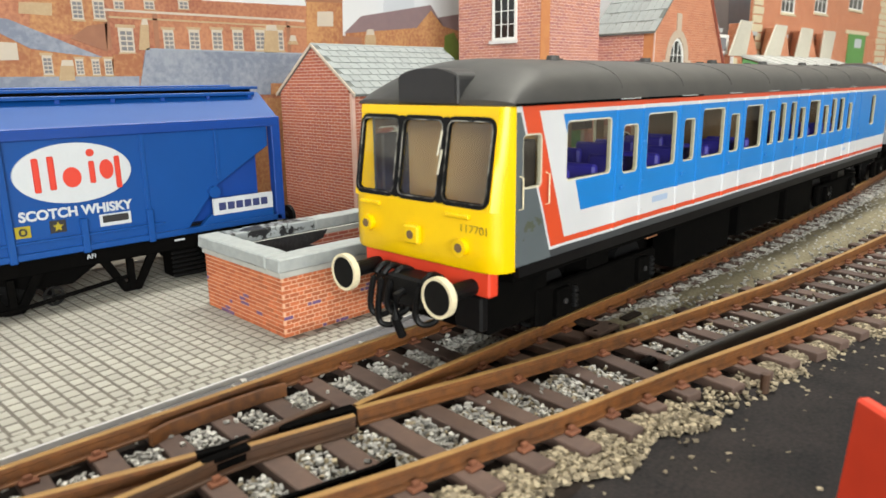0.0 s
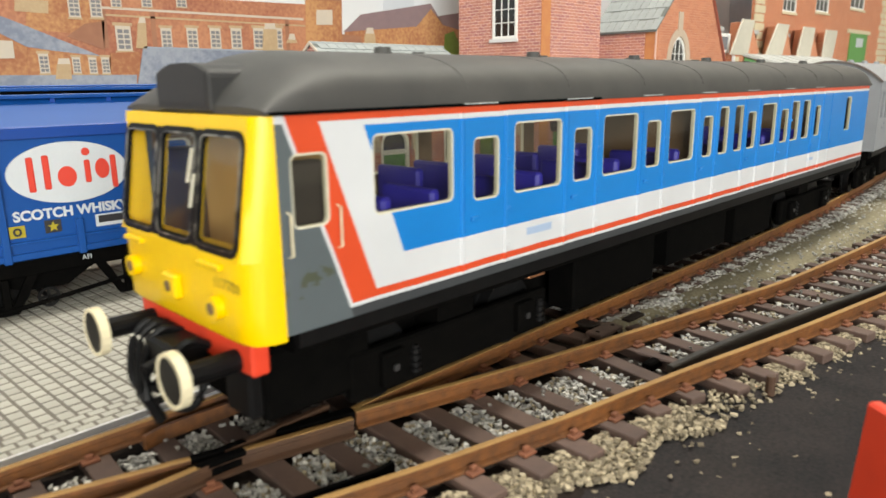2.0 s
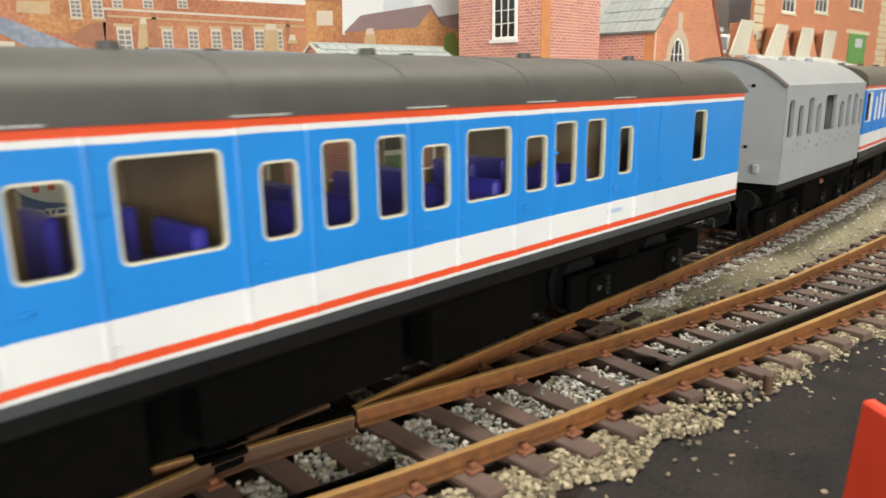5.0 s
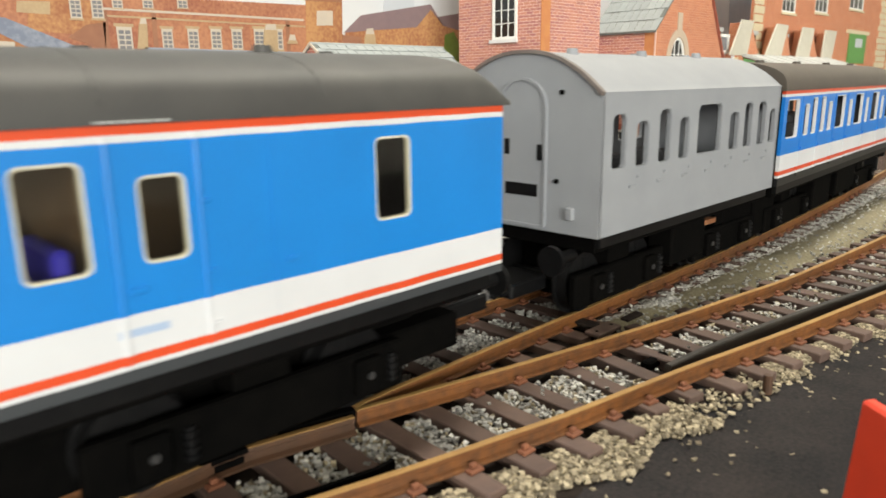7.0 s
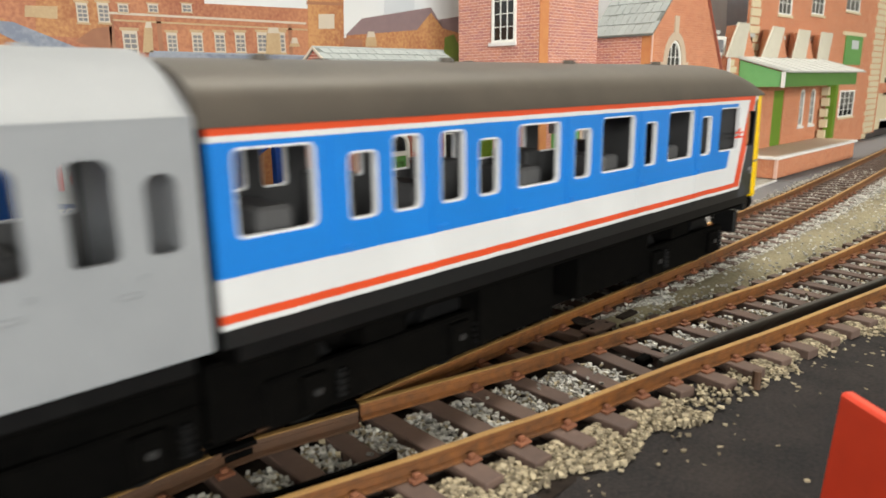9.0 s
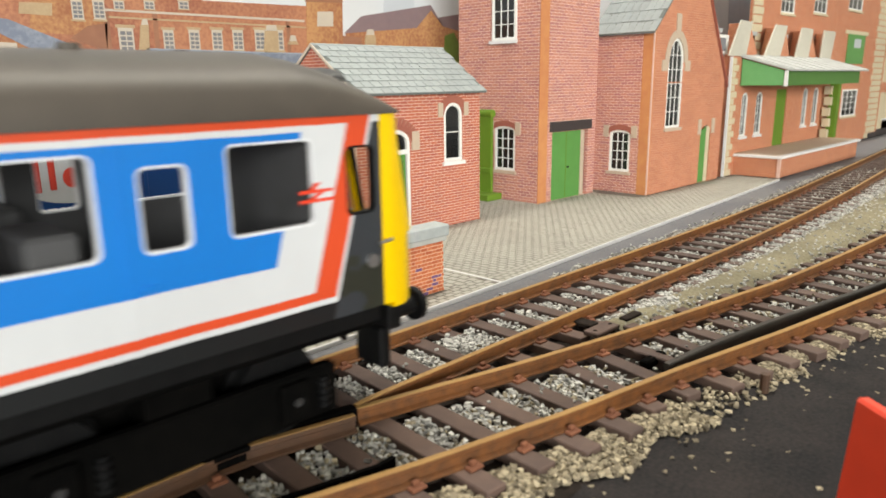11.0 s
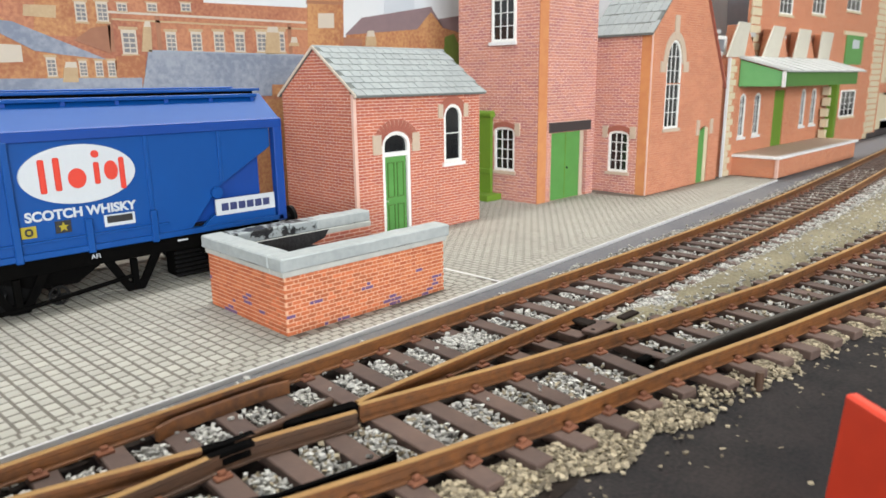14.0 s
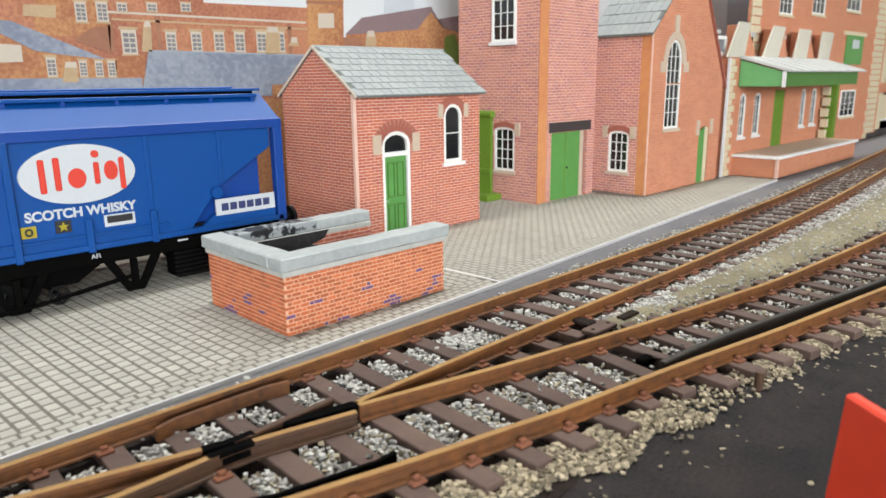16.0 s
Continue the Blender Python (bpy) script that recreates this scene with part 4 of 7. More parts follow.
def hut():
    ob = tagged(thing("brick_hut"), "small red brick lamp hut with grey slate roof", "hut")
    x0, x1, y0, y1, z0, ze, zr = 128.8, 184.3, 166.2, 204.0, 1.2, 46.6, 60.0
    put = facing(y0)
    door = (139.4, 151.2, 1.3, 35.0, 0.05, 5.9, 4.2)
    win = (166.6, 175.4, 23.2, 42.6, 0.05, 4.4, 4.0)
    part("wall", panel(x0, x1, z0, ze, [door, win], put, 1.6), M_HUTB, ob, "red brick front wall with pale mortar")
    yr = (y0 + y1) / 2
    part("wall", prism([(y0 + 1.6, z0), (y1, z0), (y1, ze), (yr, zr), (y0 + 1.6, ze + 1.0)], "x", x0, x0 + 1.6), M_HUTB, ob, "red brick gable wall")
    part("wall", prism([(y0 + 1.6, z0), (y1, z0), (y1, ze), (yr, zr), (y0 + 1.6, ze + 1.0)], "x", x1 - 1.6, x1), M_HUTB, ob, "red brick gable wall")
    part("wall", box(x0 + 1.6, x1 - 1.6, y1 - 1.6, y1, z0, ze), M_HUTB, ob, "red brick back wall")
    part("corner_strip", box(x0 - 0.15, x0 + 1.0, y0 - 0.12, y0 + 0.9, z0, ze), M_PALE, ob, "pale card corner")
    for s, (ya, yb) in enumerate(((y0 - 2.0, yr), (y1 + 2.0, yr))):
        dz = (zr - ze) / (yr - y0) * 2.0
        part("roof_board", prism([(ya, ze - dz + 0.4), (yb, zr + 0.4), (yb, zr + 1.0), (ya, ze - dz + 1.0)], "x", x0 - 0.2, x1 + 1.2), M_SLATE_D, ob, "roof board under the slates")
    slates(ob, x0 - 0.2, x1 + 1.1, (y0 - 2.0, ze - dz + 0.95), (yr, zr + 0.95), rows=8)
    part("verge", prism([(y0 - 2.0, ze - dz + 0.3), (yr, zr + 0.4), (yr, zr + 1.35), (y0 - 2.0, ze - dz + 1.2)], "x", x0 - 0.55, x0 - 0.2), M_VERGE, ob, "pale card roof edge")
    part("verge", prism([(y1 + 2.0, ze - dz + 0.3), (yr, zr + 0.4), (yr, zr + 1.35), (y1 + 2.0, ze - dz + 1.2)], "x", x0 - 0.55, x0 - 0.2), M_VERGE, ob, "pale card roof edge")
    part("ridge", tube("x", yr, zr + 0.8, 0.6, x0 - 0.4, x1 + 1.2, 8), M_SLATE, ob, "grey ridge tile")
    # the door under its arch
    part("arch", arch_bm(door, put, 3.6, -0.25, 0.2), M_ARCHJ, ob, "pale joints of the brick arch over the door")
    for k in range(15):
        a = radians(12 + 156 * k / 14)
        cx, cz = 145.3 + 7.8 * math.cos(a), 30.8 + 6.1 * math.sin(a)
        vs = part("arch_brick", box(-0.62, 0.62, y0 - 0.42, y0 + 0.1, -1.7, 1.7), M_ARCH, ob)
        vs.matrix_basis = pose(cx * MM, 0, cz * MM, 0, math.degrees(math.atan2(math.cos(a) * 1.0, math.sin(a))), 0)
    for a, b in ((135.6, 138.9), (151.8, 155.0)):
        block(ob, "springer", M_STONEW, put, a, b, 28.2, 34.2, -0.5, 0.2, "pale stone springer")
    fr = part("door_frame", ring_bm(door, 1.2, put, 0.2, 1.4, 0.02), M_WHITE, ob, "white door frame")
    part("fanlight", pane_bm(door, put, 1.1, -1.1), M_PANE, fr, "dark arched fanlight")
    block(fr, "transom", M_WHITE, put, 140.4, 150.2, 27.2, 28.6, 0.3, 1.3)
    dr = block(ob, "door", M_GREEN, put, 140.5, 149.4, 1.3, 27.2, 0.5, 1.05, "green panelled door")
    for a, b, c, d in ((141.6, 144.5, 3.2, 12.0), (145.5, 148.4, 3.2, 12.0), (141.6, 144.5, 14.2, 25.4), (145.5, 148.4, 14.2, 25.4)):
        part("door_panel", ring_bm((a, b, c, d, 0.05, 0.05, 0.05), 0.35, put, 0.2, 0.55), M_GREEN_SHADE, dr)
    part("knob", tube("y", 141.2, 13.2, 0.3, y0 + 0.05, y0 + 0.5, 8), M_STEEL, dr, "small door knob")
    window(ob, win, put, 1, 2)
    part("arch", arch_bm(win, put, 2.6, -0.22, 0.2), M_ARCH, ob, "arch of rubbed brick over the window")
    for a, b in ((163.8, 166.0), (176.0, 178.2)):
        block(ob, "springer", M_STONEW, put, a, b, 38.2, 42.6, -0.45, 0.2, "pale stone springer")


hut()


def gate():
    ob = tagged(thing("green_gate"), "tall olive green gate between hut and hall", "gate")
    part("board", panel(191.6, 206.0, 1.2, 36.0, [], gabled(219.4), 1.4), M_OLIVE, ob)
    part("rail", box(218.9, 219.6, 191.4, 206.0, 12.0, 14.0, 0.2), M_OLIVE, ob)
    part("cap", tube("y", 220.2, 36.4, 1.6, 191.2, 206.0, 12), M_OLIVE, ob, "rounded olive green top rail")
    part("step", box(213.0, 221.9, 187.6, 206.0, 1.2, 3.8, 0.2), M_OLIVE, ob, "low olive green step")


gate()


def hall():
    """A tower and a gabled wing of red brick, one card building."""
    ob = tagged(thing("brick_hall"), "tall red brick hall with tower, gable and green doors", "hall")
    x0, x1, y0, y1 = 222.1, 262.0, 169.2, 212.0
    high = (180.6, 193.0, 65.0, 92.0, 0.05, 6.2, 5.0)
    side = gabled(x0)
    part("wall", panel(y0 + 1.6, y1, 1.2, 130, [(181.0, 192.0, 13.4, 31.4, 0.05, 5.5, 1.6)], side, 1.6), M_TOWB, ob, "red brick tower wall")
    window(ob, (181.0, 192.0, 13.4, 31.4, 0.05, 5.5, 1.6), side, 3, 4, name="window", sill_mat=M_STONEW)
    h = high
    put2 = lambda u, w, d: (x0 - 0.9 + d, u, w)
    window(ob, h, put2, 3, 5, sill_mat=M_CARD)
    part("arch", arch_bm((181.0, 192.0, 13.4, 31.4, 0.05, 5.5, 1.6), side, 2.2, -0.3, 0.2), M_ARCH, ob)
    for a, b in ((178.2, 180.8), (192.2, 194.6)):
        block(ob, "springer", M_STONEW, side, a, b, 28.0, 33.2, -0.45, 0.2, "pale stone springer")
    front = facing(y0)
    part("wall", panel(x0, x1, 1.2, 130, [(231.0, 256.6, 1.25, 29.0, 0.05, 0.05, 0.05)], front, 1.6), M_TOWB, ob, "red brick tower wall")
    part("corner_strip", box(x0 - 0.12, x0 + 5.5, y0 - 0.12, y0 + 0.1, 1.2, 130), M_ORANGE, ob, "orange card corner of the tower")
    block(ob, "lintel", M_LINTEL, front, 229.2, 258.6, 29.2, 33.2, -0.5, 0.3, "dark timber lintel")
    dr = block(ob, "double_door", M_GREEN, front, 231.1, 251.6, 1.3, 28.9, 0.4, 1.2, "green double door")
    block(dr, "door_seam", M_OLIVE, front, 241.1, 241.5, 1.3, 28.9, 0.33, 0.45)
    block(dr, "jamb", M_STONEW, front, 251.8, 254.2, 1.3, 28.9, 0.2, 1.3, "pale stone jamb")
    part("handle", tube("y", 242.6, 14.2, 0.45, y0 + 0.0, y0 + 0.5, 8), M_BLACK, dr)
    # the gabled wing
    a0, a1, b0, b1 = 269.0, 338.2, 147.4, 176.0
    wput = gabled(a0)
    low = (156.2, 166.2, 10.4, 28.2, 0.05, 5.0, 1.8)
    part("wall", panel(b0 + 1.4, b1, 1.2, 68.5, [low], wput, 1.4), M_TOWB, ob, "red brick side wall")
    part("wall", box(262.0, a0, b1 - 1.5, b1, 1.2, 68.5), M_TOWB, ob, "red brick link wall")
    window(ob, low, wput, 3, 4, sill_mat=M_STONEW)
    part("arch", arch_bm(low, wput, 2.3, -0.3, 0.2), M_ARCH, ob)
    for a, b in ((153.0, 155.8), (166.6, 169.2)):
        block(ob, "springer", M_STONEW, wput, a, b, 25.0, 30.2, -0.45, 0.2, "pale stone springer")
    fput = facing(b0)
    tall = (281.8, 295.2, 28.6, 66.0, 0.05, 6.7, 10.0)
    door = (316.6, 327.2, 1.25, 28.0, 0.05, 5.3, 3.0)
    part("wall", panel(a0, a1, 1.2, 48.0, [(tall[0], tall[1], tall[2], 47.6, 0.05, 0.05, 0.05), door], fput, 1.5), M_CHAB, ob, "orange red brick gable wall")
    xm, zt = 304.5, 103.0
    gl = lambda z: a0 + (z - 68.5) * (xm - a0) / (zt - 68.5) if z > 68.5 else a0
    gr = lambda z: a1 - (z - 48) * (a1 - xm) / (zt - 48)
    bm = bmesh.new()
    prism([(a0, 48.0), (tall[0], 48.0), (tall[0], 66), (a0, 66)], "y", b0, b0 + 1.5, bm)
    prism([(tall[1], 48.0), (a1, 48.0), (gr(66), 66), (tall[1], 66)], "y", b0, b0 + 1.5, bm)
    prism([(a0, 66), (gr(66), 66), (xm, zt), (a0, 68.5)], "y", b0, b0 + 1.5, bm)
    part("wall", bm, M_CHAB, ob, "orange red brick gable top")
    window(ob, tall, fput, 3, 6, sill_mat=M_STONEW)
    part("arch", arch_bm(tall, fput, 3.4, -0.4, 0.3), M_STONEW, ob, "pale stone pointed arch")
    block(ob, "keystone", M_STONEW, fput, 286.6, 290.4, 68, 76, -0.5, 0.2, "pale keystone")
    for a, b in ((276.0, 280.6), (296.4, 301.0)):
        block(ob, "springer", M_STONEW, fput, a, b, 52.5, 57, -0.45, 0.2, "pale stone springer")
    part("corner_strip", box(a0 - 0.14, a0 + 1.2, b0 - 0.12, b0 + 4.8, 1.2, 68.4), M_ORANGE, ob, "orange card corner of the wing")
    part("corner_strip", box(a0 - 0.3, a0 + 0.3, b0 - 0.25, b0 + 0.3, 1.2, 68.4), M_PALE, ob, "worn pale corner edge")
    part("door", prism([(317.4, 1.3), (323.0, 1.3), (323.0, 27.0), (317.4, 25.5)], "y", b0 + 0.3, b0 + 1.0), M_GREEN, ob, "green side door")
    block(ob, "jamb", M_CREAM, fput, 323.2, 326.6, 1.3, 27.5, 0.2, 1.2, "cream door jamb")
    for a, b in ((313.4, 316.4), (327.4, 330.4)):
        block(ob, "springer", M_STONEW, fput, a, b, 24, 31, -0.45, 0.2, "pale stone springer")
    # roof slope that looks towards the yard's far end, and the barge edge
    part("roof_board", prism([(a0 - 2.0, 67.2), (xm, zt + 0.6), (xm, zt + 1.4), (a0 - 2.0, 68.2)], "y", b0 - 1.0, b1 + 0.0), M_SLATE_D, ob)
    part("roof_board", prism([(xm, zt + 0.6), (a1 + 2.5, 45.0), (a1 + 2.5, 46.2), (xm, zt + 1.6)], "y", b0 - 1.0, b1 + 0.0), M_ARCH, ob, "brown card roof edge")
    slates(ob, b0 - 1.2, b1 + 0.2, (a0 - 2.0, 68.0), (xm, zt + 1.2), rows=8, tile=3.4, axis="y")


hall()


def goods_shed():
    ob = tagged(thing("goods_shed"), "brick goods shed with loading platform, canopy and rooflights", "goods shed")
    y0 = 147.6
    put = facing(y0)
    wins = [(361, 368.5, 20, 42, 0.05, 3.7, 3.0), (379.5, 388, 20, 42, 0.05, 4.2, 3.0), (449, 457, 21, 43, 0.05, 4, 3.0), (467, 476, 21, 43, 0.05, 4.5, 3.0)]
    part("wall", panel(345.5, 520, 1.2, 59.5, wins + [(407, 423, 12, 43, 0.05, 0.05, 0.05)], put, 2), M_LOWB, ob, "red brick front wall")
    for h in wins:
        window(ob, h, put, 2, 4, sill_mat=M_CARD)
    block(ob, "door", M_OLIVE, put, 407.2, 422.8, 12, 42.8, 0.5, 1.2, "green loading door")
    # toothed cream corner stones
    for k in range(18):
        w = 3.6 if k % 2 else 6.4
        block(ob, "quoin", M_CREAM, put, 345.0, 345.0 + w + 1.5, 1.4 + k * 3.2, 4.3 + k * 3.2, -0.5, 0.4)
    part("corner_strip", box(344.2, 345.0, y0 - 0.7, y0 + 0.6, 1.3, 59.4), M_CARD, ob, "white card corner of the shed")
    part("side_wall", box(345.5, 347.5, y0 + 2, 176, 1.2, 59.5), M_LOWB, ob)
    part("platform", box(357, 484, 125.0, y0, 1.2, 10.6), M_LOWB, ob, "brick loading platform")
    part("platform_edge", box(355.6, 485.5, 123.6, y0, 10.6, 11.9, 0.2), M_CARD, ob, "white platform coping")
    part("platform_deck", box(357.6, 484, 126.2, y0, 11.9, 12.05), M_STONEW, ob, "tan platform deck")
    part("platform_corner", box(356.6, 358.2, 124.6, 126.0, 1.2, 10.5), M_PALE, ob, "pale platform corner")
    cn = part("canopy", prism([(123.2, 52.2), (y0, 59.2), (y0, 60.4), (123.0, 53.0)], "x", 355.5, 482), M_ROOFW, ob, "pale sheeted canopy roof")
    for k in range(9):
        part("roof_rib", prism([(123.2, 53.0), (y0, 60.3), (y0, 60.8), (123.2, 53.5)], "x", 358 + k * 15.0, 359 + k * 15.0), M_ROOFW, cn)
    # fascia darker for the overhang's shade, end board lighter as if lit
    part("fascia", box(356.5, 474, 125.6, 126.4, 45.4, 52.8), M_GREEN_SHADE, cn, "green canopy fascia with the roof's shade in its colour")
    part("end_board", prism([(126.4, 45.6), (y0 - 0.5, 45.6), (y0 - 0.5, 58.5), (126.4, 52.4)], "x", 356.4, 357.4), M_GREEN_LIT, cn, "green canopy end board in its lit tone")
    part("corner_post", box(355.8, 357.0, 124.9, 126.4, 45.2, 52.6), M_CARD, cn)
    for k in range(5):
        block(ob, "post_block", M_CREAM, facing(142.0), 481 + (k % 2) * 1.5, 484 + (k % 2) * 1.5, 12.2 + k * 6.6, 17.2 + k * 6.6, 0, 4)
    part("post", box(488, 493, 140, 145, 11.9, 46), M_OLIVE, ob, "olive green canopy post")
    fr = part("side_rooflight", ring_bm((331.5, 348.5, 60.6, 69.6, 0.05, 0.05, 0.05), 1.5, facing(151.4), 0, 1.0), M_WHITE, ob, "white framed side rooflight")
    part("pane", pane_bm((331.5, 348.5, 60.6, 69.6, 0.05, 0.05, 0.05), facing(151.4), 0.6, -1.3), M_PGLASS, fr, "grey glass pane")
    part("roof_deck", box(346, 520, y0 + 2, y0 + 10, 58.5, 59.6), M_SLATE_D, ob, "dark flat roof behind the rooflights")
    for p, q, r, w in ((341, 360.8, 352.2, 365.6), (384, 405.8, 397, 413), (428.8, 449.8, 435.8, 454.2), (471.5, 490.3, 474.2, 495.2)):
        lt = part("rooflight", prism([(q - 4, 59.6), (q + 17, 59.6), (w - 1, 75.6), (w - 6, 75.6)], "y", y0 + 0.6, y0 + 9), M_LOWB, ob, "brick cheek of a sawtooth rooflight")
        part("slope", prism([(p, 59.7), (q, 59.7), (w, 76.4), (r, 76.4)], "y", y0 - 0.3, y0 + 0.5), M_CREAM_L, lt, "cream sloped rooflight face")
        block(ob, "rooflight_window", M_PANE, facing(y0 + 8.6), p - 14, p + 8, 61, 71, 0, 0.6, "grey rooflight glazing")
        block(ob, "rooflight_roof", M_ROOFW, facing(y0 + 8.2), p - 16, p + 9, 71, 73, -0.4, 0.6, "pale rooflight edge")


goods_shed()


def warehouse():
    ob = tagged(thing("warehouse"), "tall brick warehouse with cream quoins and small windows", "warehouse")
    y0 = 158.0
    put = facing(y0)
    wins = [(430, 451, 85, 104, 0.05, 0.05, 0.05), (484, 508, 88, 109, 0.05, 0.05, 0.05), (552, 584, 94, 116, 0.05, 0.05, 0.05)]
    part("wall", panel(392, 655, 1.2, 128, wins, put, 2), M_LOWB, ob, "orange brick warehouse wall")
    for h in wins:
        window(ob, h, put, 3, 3, sill_mat=M_CREAM)
    window(ob, (560, 594, 21, 40, 0.05, 0.05, 0.05), lambda u, w, d: (u, y0 - 0.9 + d, w), 3, 4, sill_mat=M_CREAM)
    block(ob, "hoist_door", M_GREEN, put, 558, 598, 58, 78, -0.7, -0.1, "green upper hoist door")
    block(ob, "door_lintel", M_CREAM, put, 551, 604, 78, 80.5, -0.9, 0)
    block(ob, "notice", M_PRINTW, put, 572, 588, 69, 75, -0.85, -0.7, "small pale notice")
    for k in range(28):
        w = 25 if k % 2 else 28
        block(ob, "quoin", M_CREAM, put, 655 - w, 656, 1.4 + k * 4.5, 5.2 + k * 4.5, -0.6, 0.2)
        if k > 12:
            block(ob, "quoin", M_CREAM, put, 391.4, 391.4 + w * 0.45, 1.4 + k * 4.5, 5.2 + k * 4.5, -0.6, 0.2)
    part("return_wall", box(655, 657, y0 - 1, 236, 1.2, 128), M_LOWB, ob)
    part("plinth", box(636, 657, y0 - 1.4, y0 - 0.6, 1.2, 5), M_LINTEL, ob)


warehouse()


def stone_house():
    ob = tagged(thing("stone_house"), "cream stone building with white framed windows beside the warehouse", "house")
    put = facing(160.0)
    wins = [(684, 716, 14, 34, 0.05, 0.05, 0.05), (684, 716, 50, 72, 0.05, 0.05, 0.05)]
    part("wall", panel(664, 790, 1.2, 118, wins, put, 2), M_CREAM, ob, "cream stone wall")
    for h in wins:
        window(ob, h, put, 3, 4, frame=2.2)
    part("plinth", box(663.5, 790, 159.4, 159.9, 1.2, 6), M_LINTEL, ob, "dark plinth")
    part("band", box(664, 790, 159.2, 159.9, 36, 44), M_LOWB, ob, "brick band between the storeys")
    part("side_wall", box(664, 666, 162, 236, 1.2, 118), M_CREAM, ob)


stone_house()

# ---- printed town backdrop: a flat card behind everything ----
Y_BACK = 240.0
M_SKYP = material("printed_sky", (0.56, 0.60, 0.64), 0.7, second=(0.64, 0.65, 0.65), grain=25, amount=0.9)
M_PB = material("printed_orange_brick", (0.48, 0.25, 0.105), 0.7, second=(0.31, 0.115, 0.055), grain=3.5, fine=1.2, amount=0.95, spread=0.2)
M_PB2 = material("printed_red_brick", (0.45, 0.20, 0.105), 0.7, second=(0.29, 0.1, 0.06), grain=3.5, fine=1.2, amount=0.95, spread=0.2)
M_PB3 = material("printed_shaded_brick", (0.27, 0.12, 0.07), 0.7, second=(0.34, 0.16, 0.09), grain=4, amount=0.8)
M_PS = material("printed_slate", (0.18, 0.205, 0.265), 0.7, second=(0.29, 0.315, 0.365), grain=3.0, fine=1.6, amount=0.95, spread=0.2)
M_PS2 = material("printed_brown_roof", (0.20, 0.14, 0.15), 0.7, second=(0.26, 0.18, 0.18), grain=4)
M_PC = material("printed_stone", (0.46, 0.34, 0.2), 0.7, second=(0.34, 0.22, 0.12), grain=1.2)
M_PW = material("printed_white_trim", (0.5, 0.44, 0.36), 0.7, second=(0.55, 0.48, 0.4), grain=3)
M_PG = material("printed_pane", (0.15, 0.15, 0.165), 0.6, second=(0.27, 0.26, 0.25), grain=2)
M_PT = material("printed_tree", (0.13, 0.2, 0.03), 0.7, second=(0.2, 0.27, 0.06), grain=3)
M_PGREY = material("printed_grey_tank", (0.52, 0.56, 0.60), 0.6, second=(0.42, 0.46, 0.51), grain=12)
M_PGREY_D = material("printed_grey_shade", (0.30, 0.345, 0.41), 0.6, second=(0.22, 0.26, 0.32), grain=8)
back = thing("backdrop")
tagged(back, "printed card backdrop of brick town buildings and sky", "backdrop", kind="structure")
part("card", box(-700, 1300, Y_BACK, Y_BACK + 3, 0, 230), M_SKYP, back, "pale printed sky")
part("lower_town", box(-700, 1300, Y_BACK - 0.05, Y_BACK, 0, 50), M_PB, back, "printed orange brick along the foot")


def printed(name, mat, pts, layer):
    y = Y_BACK - 0.12 * layer
    part(name, prism(pts, "y", y, Y_BACK - 0.01), mat, back)


def printed_window(x, z, w, h, layer, rows=4):
    y = Y_BACK - 0.12 * layer
    x, w = x + w * 0.08, w * 0.84
    win = part("printed_window", box(x, x + w, y, Y_BACK - 0.01, z, z + h), M_PW, back)
    bm = bmesh.new()
    for i in range(2):
        for j in range(rows):
            a, c = x + w * (0.12 + 0.42 * i), z + h * (0.08 + 0.84 * j / rows)
            box(a, a + w * 0.34, y - 0.05, y, c, c + h * 0.84 / rows * 0.72, 0, bm)
    part("printed_panes", bm, M_PG, win)
    part("printed_lintel", box(x - w * 0.14, x + w * 1.14, y, Y_BACK - 0.01, z + h, z + h * 1.13), M_PC, win)
    part("printed_sill", box(x - w * 0.1, x + w * 1.1, y, Y_BACK - 0.01, z - h * 0.1, z), M_PC, win)


printed("printed_block", M_PB2, [(30.0, 52.5), (167.4, 42.6), (169.8, 78.7), (122.2, 77.8), (121.3, 89.7), (34.7, 81.2)], 1)
printed("printed_tower", M_PB, [(163.9, 51.6), (181.6, 51.5), (183.3, 91.5), (166.0, 90.0)], 3)
printed("printed_clock_face", M_PW, [(169.8, 71.2), (177.6, 71.6), (177.9, 77.3), (170.2, 76.8)], 4)
printed("printed_cornice", M_PW, [(89.2, 72.5), (164.0, 72.6), (164.1, 73.4), (89.3, 73.2)], 2)
printed("printed_wing", M_PB2, [(87.4, 50.3), (163.8, 49.4), (165.3, 72.3), (90.1, 72.4)], 2)
printed("printed_wing_shade", M_PB3, [(78.0, 63.8), (88.6, 60.1), (89.6, 68.8), (83.5, 67.7)], 3)
printed("printed_mill", M_PB, [(67.1, 65.4), (88.2, 64.4), (90.9, 86.7), (69.8, 84.7)], 2)
printed("printed_balcony", M_PC, [(64.8, 70.4), (73.7, 70.2), (74.2, 73.9), (65.3, 73.6)], 3)
printed("printed_roof", M_PS, [(50.5, 69.4), (61.6, 68.7), (89.1, 57.4), (66.5, 60.5)], 4)
printed("printed_gable", M_PB, [(47.5, 49.2), (65.4, 52.3), (66.7, 60.2), (58.9, 69.8), (50.5, 69.4)], 3)
printed("printed_sign", M_PW, [(52.8, 56.8), (63.0, 57.2), (63.1, 62.0), (53.6, 62.4)], 5)
printed("printed_terrace", M_PB, [(65.1, 50.6), (89.4, 52.1), (90.1, 57.8), (66.7, 60.2)], 5)
